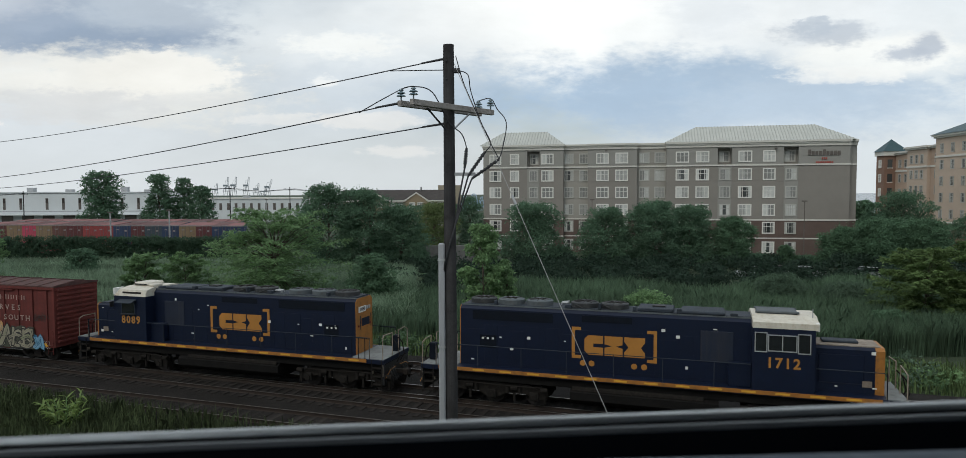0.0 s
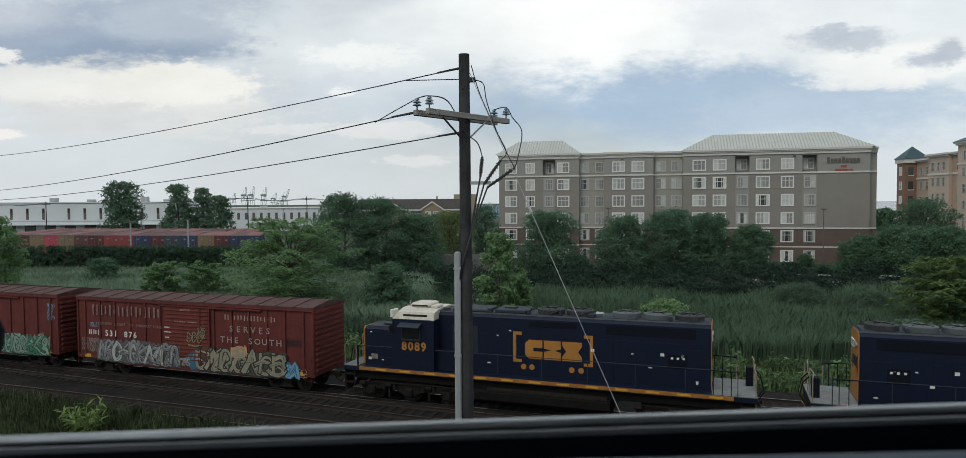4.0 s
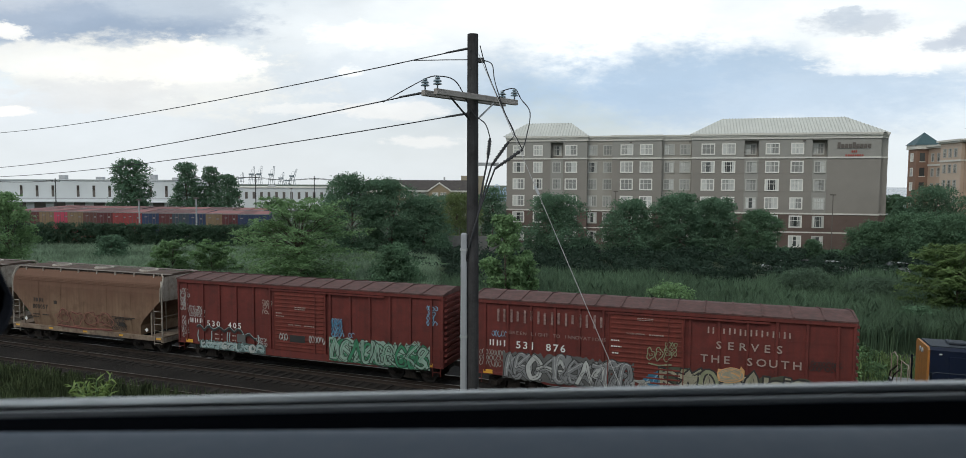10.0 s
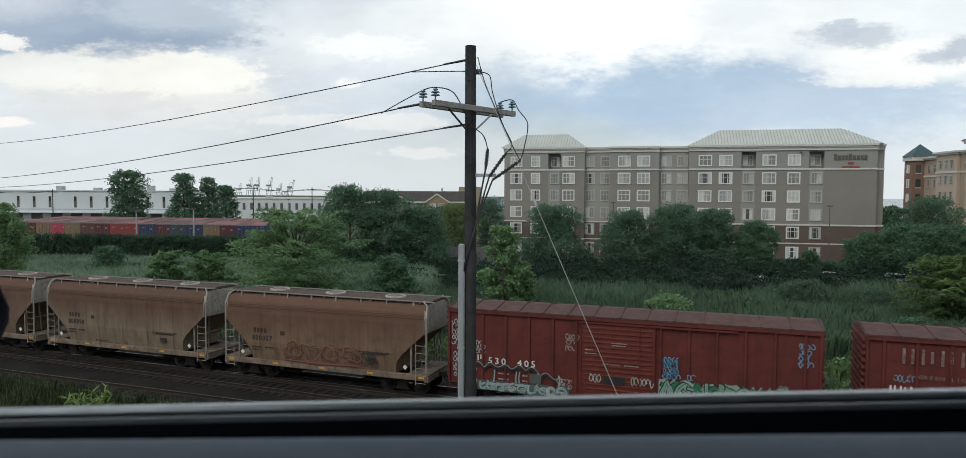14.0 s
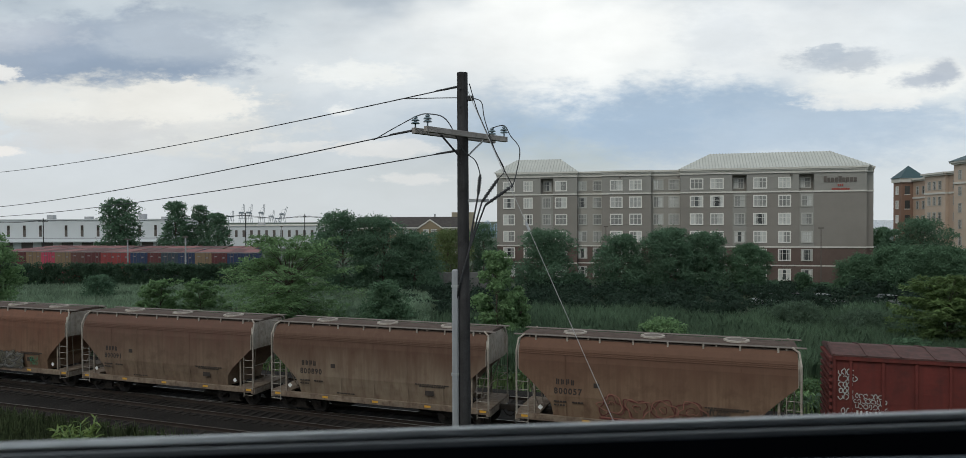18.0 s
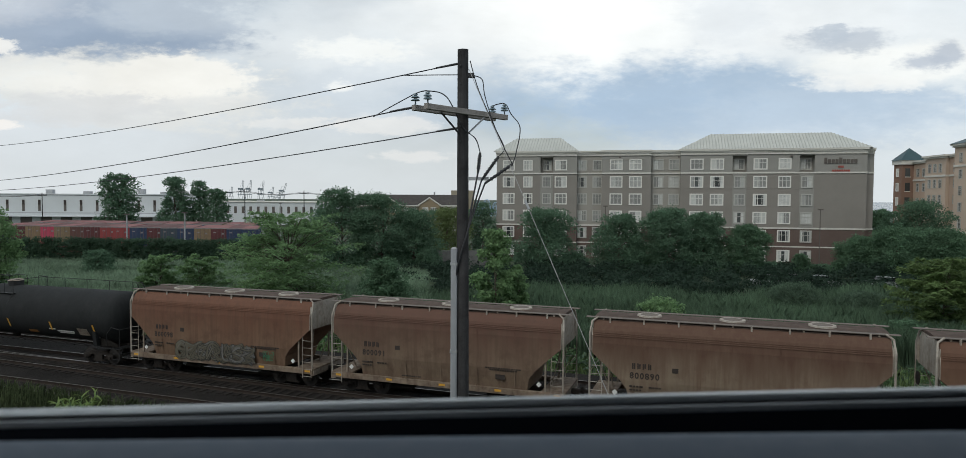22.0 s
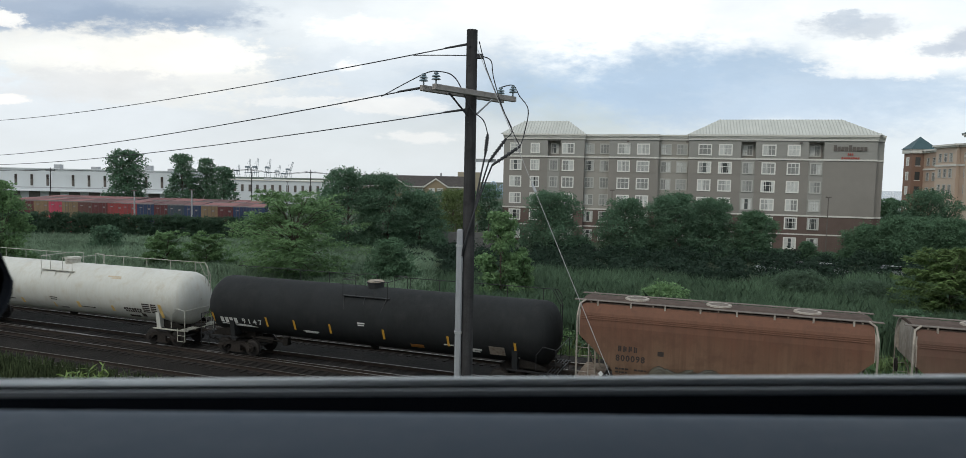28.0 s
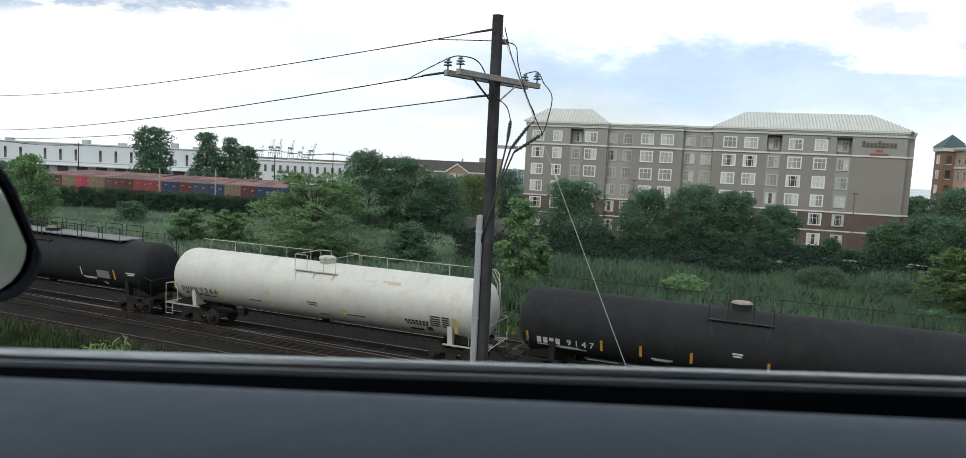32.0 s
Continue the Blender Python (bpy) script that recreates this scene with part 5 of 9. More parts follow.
    scrawl(t, -7.0, -6.2, 2.7, 3.0, y - 0.02, 3, SPRAY["sky"], 19)


def marks_b(t, y):
    """Many small tags, a car number and a green sprayed piece."""
    ring_marks(t, "reporting_mark", -7.1, -6.15, 3, 2.2, 0.26, y, M_WHITE, 0.032)
    for s, x in (("530", -5.5), ("405", -4.1)):
        letters("digit", s, 0.42, M_WHITE, t, face_cam(x, y - 0.06, 2.1), 0.32, 1.1)
    scrawl(t, -7.75, -7.25, 2.7, 3.9, y - 0.02, 3, SPRAY["white"], 21, 0.018)
    scrawl(t, -7.2, -6.1, 2.4, 3.0, y - 0.02, 5, SPRAY["white"], 22, 0.014)
    scrawl(t, -7.7, -7.25, 1.2, 2.4, y - 0.02, 3, SPRAY["white"], 23, 0.016)
    graffiti(t, -6.4, -2.2, 0.72, 1.25, y - 0.075, 9, SPRAY["deep"], SPRAY["ice"], SPRAY["white"], 24, "white and blue-grey sprayed fragments", SPRAY["teal"], 0.06, 0.02)
    rng = random.Random(25)
    wave = []
    for k in range(25):
        wave.append((-6.6 + k * 0.165, 1.80 + (0.13 if k % 4 == 1 else 0.06 if k % 2 == 0 else -0.06) + rng.uniform(-0.03, 0.03) - max(0, k - 16) * 0.045))
    wave = smooth(wave)
    o = part("graffiti_wave", strip(wave, 0.065, y - 0.08), SPRAY["black"], t, "black scalloped sprayed line")
    part("edge", strip([(a, b + 0.075) for a, b in wave], 0.013, y - 0.083), SPRAY["ice"], o)
    for x in (-6.5, -5.6, -4.55, -4.4, -3.55, -2.6):
        part("graffiti_upright", strip([(x, 1.72), (x + rng.uniform(-0.06, 0.06), 1.4), (x + rng.uniform(-0.08, 0.08), 1.08)], 0.032, y - 0.082), SPRAY["ice"], t, "pale sprayed upright")
    part("graffiti_patch", bx(B(), -3.95, -3.4, y - 0.084, y - 0.08, 1.25, 1.68), SPRAY["grey"], t, "dark grey painted-over patch")
    for z in (1.55, 1.3):
        bars(t, "capacity_data", [(-5.45, -4.95, z), (-4.3, -4.0, z)], y - 0.02, M_FADEDW, 0.07)
    scrawl(t, -2.7, -2.0, 1.15, 1.6, y - 0.08, 3, SPRAY["white"], 30, 0.014)
    scrawl(t, -2.35, -1.85, 2.85, 3.6, y - 0.02, 3, M_FADEDW, 31, 0.02)
    bars(t, "door_stencil", [(-1.45, -1.1, 3.0), (-1.45, -0.95, 2.84), (-0.3, 0.35, 3.35), (-0.3, 0.3, 3.25)], y - 0.1, M_FADEDW, 0.05)
    text("door_lettering", "DOOR OPENING", 0.1, M_FADEDW, t, face_cam(-0.3, y - 0.11, 2.42))
    bars(t, "door_dimension", [(0.25, 0.9, 2.42)], y - 0.1, M_FADEDW, 0.05)
    scrawl(t, 0.55, 1.4, 1.6, 1.95, y - 0.1, 3, SPRAY["white"], 32, 0.018)
    scrawl(t, -1.3, -0.8, 1.6, 1.95, y - 0.1, 3, SPRAY["white"], 33, 0.018)
    part("door_label", bx(B(), -0.6, 0.3, y - 0.108, y - 0.1, 1.55, 1.9), SPRAY["black"], t, "black painted-out rectangle")
    graffiti(t, 1.75, 7.2, 0.76, 2.05, y - 0.075, 9, SPRAY["deep"], SPRAY["mint"], SPRAY["green"], 26, "green and white sprayed graffiti", SPRAY["mint"], 0.070, 0.042)
    part("graffiti_shade", jag(1.8, 7.1, 0.78, 1.3, y - 0.0795, random.Random(35), 26, 0.5), SPRAY["green"], t, "green sprayed band")
    scrawl(t, 1.85, 2.5, 2.0, 2.95, y - 0.09, 6, SPRAY["sky"], 28, 0.02)
    scrawl(t, 1.85, 2.5, 2.05, 2.9, y - 0.095, 6, SPRAY["blue"], 36, 0.02)
    scrawl(t, 2.8, 3.2, 2.0, 2.3, y - 0.09, 2, SPRAY["sky"], 37)
    scrawl(t, 7.0, 7.5, 2.95, 3.9, y - 0.02, 3, SPRAY["sky"], 29, 0.018)
    scrawl(t, 6.3, 6.9, 1.9, 2.15, y - 0.02, 3, SPRAY["mint"], 38)


def hopper(label, number, paint, seed, art=None):
    t = tagged(empty("covered_hopper"), label, "hopper car", "freight cars of the train")
    h, w = 5.70, 1.52
    top = 4.44
    # half length and half width of the teardrop body by height
    levels = [(1.05, 4.15, 1.36), (1.62, 4.25, 1.47), (2.0, 4.55, w), (2.5, 5.08, w), (3.05, h, w), (3.5, h, w), (3.8, h, 1.485), (4.05, h, 1.40), (4.25, h, 1.27), (top, h, 1.09)]
    v = [q for z, xe, ye in levels for q in ((-xe, -ye, z), (xe, -ye, z), (xe, ye, z), (-xe, ye, z))]
    f = [(k * 4 + i, k * 4 + (i + 1) % 4, k * 4 + 4 + (i + 1) % 4, k * 4 + 4 + i) for k in range(len(levels) - 1) for i in range(4)]
    n = len(v)
    raw("body", v, f + [(3, 2, 1, 0), (n - 4, n - 3, n - 2, n - 1)], paint, t)
    tagged(t.children[-1], "dusty rust-stained steel body with curved sides")
    inner = [(-h + 0.05, 3.0), (-2.6, 0.9), (2.6, 0.9), (h - 0.05, 3.0)]
    part("slope_sheet", prism(B(), inner, -1.2, 1.2), M_GREYH, t)
    part("roof", section(B(), [(-1.12, top - 0.02), (1.12, top - 0.02), (1.12, top + 0.01), (0.75, top + 0.08), (0.35, top + 0.11), (-0.35, top + 0.11), (-0.75, top + 0.08), (-1.12, top + 0.01)], -h - 0.03, h + 0.03), M_HROOF, t, "arched dusty brown roof")
    for s in (-1, 1):
        part("roof_walk", bx(B(), -h - 0.35, h + 0.35, s * 0.84, s * 1.16, top + 0.085, top + 0.105), M_WALKWAY, t, "grated roof walkway")
        for k in range(5):
            x = -h + 0.4 + k * (2 * h - 0.8) / 4
            part("walk_support", bx(B(), x - 0.03, x + 0.03, s * 0.86, s * 1.14, top + 0.0, top + 0.085), M_GREYH, t)
    for x in (-3.45, 0.0, 3.45):
        rim_ = part("hatch", cyl(B(), (0, 0, 0), (0, 0, 0.07), 0.54, 0.52, seg=24), M_ENDPALE, t, "pale raised roof hatch rim")
        rim_.location = (x, 0, top + 0.10)
        part("hatch_lid", cyl(B(), (0, 0, 0.07), (0, 0, 0.09), 0.40, 0.30, seg=24), M_WALKWAY, rim_, "dusty roof hatch lid")
    for s in (-1, 1):
        for k in range(3):
            z = 3.78 + k * 0.07
            ye = 1.49 - 0.026 * k
            part("side_corrugation", bx(B(), -h + 0.05, h - 0.05, s * (ye - 0.03), s * (ye + 0.02), z, z + 0.03), paint, t)
        for k in range(8):
            x = -5.0 + k * 10.0 / 7
            part("eave_bracket", prism(B(), [(x - 0.035, top - 0.20), (x + 0.035, top - 0.20), (x + 0.035, top + 0.11), (x - 0.035, top + 0.085)], s * 1.12, s * 1.19), M_ENDPALE, t)
        part("side_sill", bx(B(), -5.85, 5.85, s * 1.30, s * 1.5, 0.82, 1.08, 0.01), M_SILLRUST, t, "rust-stained pale side sill")
        for k in range(5):
            x = -5.6 + k * 2.75
            part("reflective_strip", bx(B(), x, x + 0.32, s * 1.5, s * 1.506, 0.92, 1.02), M_REFLECT, t)
        for k in range(5):
            x = -3.6 + k * 1.8
            part("side_seam", bx(B(), x - 0.02, x + 0.02, s * w, s * (w + 0.008), 1.1, 3.76), paint, t)
    for e in (-1, 1):
        x = e * 5.82
        part("end_platform", bx(B(), e * 4.8, e * 5.9, -1.45, 1.45, 1.02, 1.1), M_SILLRUST, t)
        part("end_sill", bx(B(), e * 5.7, e * 5.9, -1.45, 1.45, 0.75, 1.02), M_GREYH, t)
        coupler(t, e * 5.85, e)
        part("end_panel", section(B(), [(-w, 3.05), (w, 3.05), (1.49, 3.8), (1.08, top - 0.03), (-1.08, top - 0.03), (-1.49, 3.8)], e * h, e * (h + 0.03)), M_ENDPALE, t, "pale weathered end sheet")
        for s in (-1, 1):
            part("corner_post", tube(B(), [(x, s * 1.47, 1.1), (x, s * 1.47, 3.9), (x - e * 0.06, s * 1.26, top - 0.05), (x - e * 0.3, s * 1.12, top + 0.12)], 0.045, 6), M_ENDPALE, t)
            part("inner_post", bx(B(), e * 5.0 - 0.04, e * 5.0 + 0.04, s * 1.36, s * 1.44, 1.1, 2.5, 0.01), M_GREYH, t)
            bm = B()
            pipe(bm, [(x, s * 1.5, 1.0), (x, s * 1.5, 3.9)], 0.018, 5)
            pipe(bm, [(e * 5.28, s * 1.5, 0.6), (e * 5.28, s * 1.5, 2.7)], 0.018, 5)
            for k in range(6):
                z = 0.7 + k * 0.36
                pipe(bm, [(x, s * 1.5, z), (e * 5.28, s * 1.5, z)], 0.014, 5)
            part("ladder", bm, M_ENDPALE, t)
            part("end_gusset", prism(B(), [(e * h, 3.05), (e * h, top - 0.25), (e * (h + 0.12), top - 0.5), (e * (h + 0.12), 3.2)], s * 1.3, s * 1.42), M_ENDPALE, t)
            bm = pipe(B(), [(e * 5.05, s * 0.4, 1.1), (e * 5.65, s * 1.0, 3.1)], 0.03, 6)
            pipe(bm, [(e * 5.82, s * 1.45, 2.2), (e * 5.82, s * 0.2, 2.2)], 0.016, 5)
            part("end_brace", bm, M_GREYH, t)
        placard = bx(B(), -0.09, 0.09, -0.006, 0.006, -0.09, 0.09)
        p = part("placard", placard, M_WHITE, t, "white diamond placard")
        p.matrix_basis = pose(e * 4.72, -1.5, 1.42, 0, 45, 0)
    part("brake_wheel", cyl(B(), (-5.95, 0.6, 2.6), (-5.91, 0.6, 2.6), 0.28, seg=16), M_TRUCK, t)
    for x in (-2.4, 2.4):
        bm = B()
        vs = [bm.verts.new(c) for c in ((x - 1.5, -1.0, 1.05), (x + 1.5, -1.0, 1.05), (x + 1.5, 1.0, 1.05), (x - 1.5, 1.0, 1.05), (x - 0.4, -0.4, 0.42), (x + 0.4, -0.4, 0.42), (x + 0.4, 0.4, 0.42), (x - 0.4, 0.4, 0.42))]
        for q in ((0, 1, 5, 4), (1, 2, 6, 5), (2, 3, 7, 6), (3, 0, 4, 7), (4, 5, 6, 7), (3, 2, 1, 0)):
            bm.faces.new([vs[i] for i in q])
        bx(bm, x - 0.5, x + 0.5, -0.55, 0.55, 0.32, 0.42)
        part("discharge_gate", bm, M_TRUCK, t, "rusty discharge gate")
    part("centre_sill", bx(B(), -5.8, 5.8, -0.3, 0.3, 0.72, 1.0), M_TRUCK, t)
    for x in (-4.35, 4.35):
        freight_truck(t, x)
    y = -w - 0.01
    ring_marks(t, "reporting_mark", -4.0, -3.12, 4, 2.62, 0.25, y, M_STENCIL, 0.03)
    letters("digit", number, 0.37, M_STENCIL, t, face_cam(-3.48, y, 2.2), 0.212, 0.95, 0.03)
    bars(t, "capacity_data", [(-4.1, -3.5, 1.75), (-3.3, -2.8, 1.75), (-4.1, -3.6, 1.6)], y, M_STENCIL, 0.07)
    bars(t, "side_stencil", [(2.2, 3.9, 2.0), (2.4, 3.7, 1.92), (-2.0, -1.0, 1.25)], y, M_STENCIL, 0.06)
    part("lube_plate", bx(B(), 2.7, 3.15, y - 0.005, y, 1.5, 1.72), M_STENCIL, t)
    part("test_plate", bx(B(), -2.35, -2.1, y - 0.005, y, 2.45, 2.65), M_STENCIL, t)
    if art:
        art(t, y)
    return t


def art_1(t, y):
    contour_letters(t, -2.2, 2.2, 1.3, 2.2, y - 0.002, 4, SPRAY["red"], 31, "dark red sprayed outlines")
    contour_letters(t, -2.12, 2.25, 1.36, 2.14, y - 0.014, 4, SPRAY["pink"], 52, "faded pink sprayed outlines")
    scrawl(t, 2.1, 3.2, 1.25, 1.9, y, 3, SPRAY["black"], 32)


def art_4(t, y):
    graffiti(t, -2.7, 2.4, 0.95, 2.1, y - 0.002, 7, SPRAY["black"], SPRAY["drab"], SPRAY["ash"], 34, "grey-green sprayed bands with dark outlines", half=0.10, rim=0.02)
    graffiti(t, -1.2, 2.5, 1.0, 2.05, y - 0.03, 5, SPRAY["black"], SPRAY["drab"], SPRAY["ash"], 61, "grey sprayed bands with dark outlines", half=0.05, rim=0.03)
    scrawl(t, 2.9, 3.6, 1.3, 1.8, y, 2, SPRAY["green"], 34)


def tank_car(label, paint, number, railmat, number_mat, seed, side_marks):
    t = tagged(empty("tank_car"), label, "tank car", "freight cars of the train")
    r, zc, half = 1.50, 2.66, 9.7
    seg = 48
    rings = [(-half, 0.02), (-half + 0.05, 0.35), (-half + 0.16, 0.62), (-half + 0.34, 0.84), (-half + 0.55, 0.955), (-half + 0.8, 1.0)]
    prof = rings + [(x, 1.0) for x in np.linspace(-half + 2.2, half - 2.2, 10)] + [(-x, k) for x, k in rings[::-1]]
    v, f = [], []
    for x, k in prof:
        for i in range(seg):
            a = 2 * math.pi * i / seg
            v.append((x, math.sin(a) * r * k, zc + math.cos(a) * r * k))
    for j in range(len(prof) - 1):
        for i in range(seg):
            f.append((j * seg + i, j * seg + (i + 1) % seg, (j + 1) * seg + (i + 1) % seg, (j + 1) * seg + i))
    body = raw("tank", v, f, paint, t, smooth=True)
    tagged(body, "smooth cylindrical tank with domed heads")
    for x in (-6.2, -3.1, 0.0, 3.1, 6.2):
        bm = B()
        bmesh.ops.create_cone(bm, cap_ends=False, segments=seg, radius1=r + 0.008, radius2=r + 0.008, depth=0.05, matrix=pose(x, 0, zc, 0, 90, 0))
        part("weld_band", bm, paint, t, smooth=True)
    # manway, platform and its rails
    part("manway", cyl(cyl(B(), (0, 0, zc + r - 0.08), (0, 0, zc + r + 0.22), 0.42, seg=24), (0, 0, zc + r + 0.22), (0, 0, zc + r + 0.27), 0.46, 0.46, seg=24), railmat, t, "round manway")
    part("manway_cover", cyl(B(), (0, 0, zc + r + 0.27), (0, 0, zc + r + 0.34), 0.44, 0.36, seg=24), M_GREYH if paint is M_TANKB else railmat, t, "pale manway cover")
    bm = B()
    for s in (-1, 1):
        bx(bm, -1.3, 1.3, s * 0.62, s * 1.15, zc + 1.12, zc + 1.15)
        for x in (-1.2, 0, 1.2):
            pipe(bm, [(x, s * 1.12, zc + 1.14), (x * 0.85, s * 1.4, zc + 0.5)], 0.02, 5)
    part("platform", bm, railmat, t, "grated top platform")
    for s in (-1, 1):
        for d in (-1, 1):
            part("platform_rail", tube(B(), [(d * 0.5, s * 1.12, zc + 1.14), (d * 0.5, s * 1.12, zc + 1.93), (d * 0.53, s * 1.12, zc + 1.95), (d * 1.22, s * 1.12, zc + 1.95), (d * 1.25, s * 1.12, zc + 1.93), (d * 1.25, s * 1.12, zc + 1.14)], 0.02, 6), railmat, t)
    for x in (-1.25, 1.25):
        part("cross_rail", cyl(B(), (x, -1.12, zc + 1.95), (x, 1.12, zc + 1.95), 0.018, seg=6), railmat, t)
    bm = B()
    yh = 0.75
    pipe(bm, [(-half + 0.6, yh, zc + 1.95), (-1.5, yh, zc + 1.95)], 0.02, 5)
    pipe(bm, [(1.5, yh, zc + 1.95), (half - 0.4, yh, zc + 1.95), (half - 0.2, yh, zc + 1.7), (half - 0.15, yh, zc + 0.6)], 0.02, 5)
    for x in (-8.6, -6.8, -5.0, -3.2, -1.6, 1.6, 3.2, 5.0, 6.8, 8.6):
        pipe(bm, [(x, yh, zc + 1.22), (x, yh, zc + 1.95)], 0.018, 5)
    part("top_handrail", bm, railmat, t, "long top handrail")
    # end platforms, sills and ladders
    for e in (-1, 1):
        bm = bx(B(), e * 7.1, e * 9.75, -0.32, 0.32, 0.85, 1.2, 0.02)
        section(bm, [(-0.7, 1.2), (0.7, 1.2), (0.85, 1.7), (0.55, 1.45), (-0.55, 1.45), (-0.85, 1.7)], e * 7.5, e * 8.1)
        part("stub_sill", bm, M_TRUCK, t)
        # saddle under the shell, sloping braces to the end
        saddle = section(B(), [(-1.25, 1.10), (1.25, 1.10), (1.36, 1.98), (0.95, 1.52), (0.45, 1.24), (-0.45, 1.24), (-0.95, 1.52), (-1.36, 1.98)], e * 7.72, e * 7.98)
        part("saddle", saddle, paint, t, "welded saddle under the tank")
        for s in (-1, 1):
            part("saddle_brace", prism(B(), [(e * 7.98, 1.12), (e * 9.30, 1.12), (e * 9.30, 1.22), (e * 8.75, 1.42), (e * 7.98, 1.55)], s * 0.98, s * 1.02), M_UNDER, t)
            part("side_step", bx(B(), e * 7.5, e * 9.9, s * 1.25, s * 1.34, 1.04, 1.10), railmat, t)
        deck = B()
        for x in (9.38, 9.53, 9.68, 9.83):
            bx(deck, e * x, e * (x + 0.045), -1.40, 1.40, 1.10, 1.13)
        for y in (-1.38, -0.7, 0.0, 0.7, 1.32):
            bx(deck, e * 9.36, e * 9.90, y, y + 0.05, 1.06, 1.10)
        part("end_platform", deck, railmat, t, "open grated end platform")
        coupler(t, e * 9.75, e)
        bm = B()
        for s in (-1, 1):
            pipe(bm, [(e * 9.8, s * 1.4, 0.5), (e * 9.8, s * 1.4, 2.2), (e * 9.2, s * 1.4, 2.3), (e * 8.9, s * 1.45, 1.9), (e * 8.9, s * 1.42, 1.2)], 0.02, 5)
            for z in (0.5, 0.82):
                pipe(bm, [(e * 9.8, s * 1.4, z), (e * 9.3, s * 1.4, z)], 0.018, 5)
            pipe(bm, [(e * 9.3, s * 1.4, 0.5), (e * 9.3, s * 1.4, 1.2)], 0.018, 5)
        pipe(bm, [(e * 9.8, -1.4, 2.2), (e * 9.8, 1.4, 2.2)], 0.018, 5)
        part("end_rail", bm, railmat, t)
    bm = B()
    for y in (0.55, 0.95):
        pipe(bm, [(9.55, y, 1.2), (9.5, y, 3.9), (9.1, y, 4.6)], 0.02, 5)
    for k in range(9):
        pipe(bm, [(9.53, 0.55, 1.5 + k * 0.3), (9.53, 0.95, 1.5 + k * 0.3)], 0.015, 5)
    part("ladder", bm, railmat, t)
    bm = B()
    pipe(bm, [(-7.0, -0.9, 1.1), (-5.0, -0.9, 1.0)], 0.03)
    cyl(bm, (-6.6, -0.7, 0.95), (-5.6, -0.7, 0.95), 0.17, seg=12)
    bx(bm, -4.9, -4.6, -1.0, -0.7, 0.85, 1.25)
    part("brake_gear", bm, M_UNDER, t)
    part("bottom_outlet", cyl(B(), (0, 0, 0.95), (0, 0, 1.4), 0.18, 0.3), M_UNDER, t)
    for x in (-7.85, 7.85):
        freight_truck(t, x)

    def skin(x, a, mtx=None):
        """A place on the shell a degrees below its middle on the flank that faces -y."""
        q = radians(a)
        return pose(x, -math.cos(q) * (r + 0.006), zc - math.sin(q) * (r + 0.006), 90 + a, 0, 0)

    def plate(name, x, a, w_, h_, m_, label=""):
        p = part(name, bx(B(), -w_ / 2, w_ / 2, -h_ / 2, h_ / 2, -0.004, 0.004), m_, t, label)
        p.matrix_basis = skin(x, a)
        return p
    side_marks(t, plate, skin, number, number_mat)
    return t


def marks_black(t, plate, skin, number, nm):
    for x in (-9.0, -5.6, -3.9, -1.8, 1.2, 4.6, 7.9):
        plate("yellow_strip", x, 22, 0.11, 0.55, M_REFLECT, "yellow reflective strip")
    for k in range(4):
        plate("reporting_mark", -8.45 + k * 0.29, 26, 0.2, 0.32, nm)
    if number:
        letters("digit", number, 0.46, nm, t, skin(-6.55, 26), 0.34)
    for x, a, w_ in ((-7.6, 36, 1.9), (-7.0, 39, 1.4), (-3.0, 34, 0.9), (-3.0, 37, 0.7), (0.0, 4, 0.4), (0.0, 8, 0.35), (4.6, 30, 0.5)):
        plate("stencil_line", x, a, w_, 0.06, nm)
    plate("hazard_label", 5.6, 34, 1.3, 0.1, nm)
    plate("hazard_label", 5.6, 39, 1.1, 0.1, nm)
    plate("data_panel", 7.0, 32, 0.75, 0.5, M_GREYH, "grey data panel")
    plate("test_panel", 2.9, 42, 0.7, 0.22, M_YELLOW)
    p = plate("placard", 7.9, 48, 0.26, 0.26, M_WHITE, "white diamond placard")


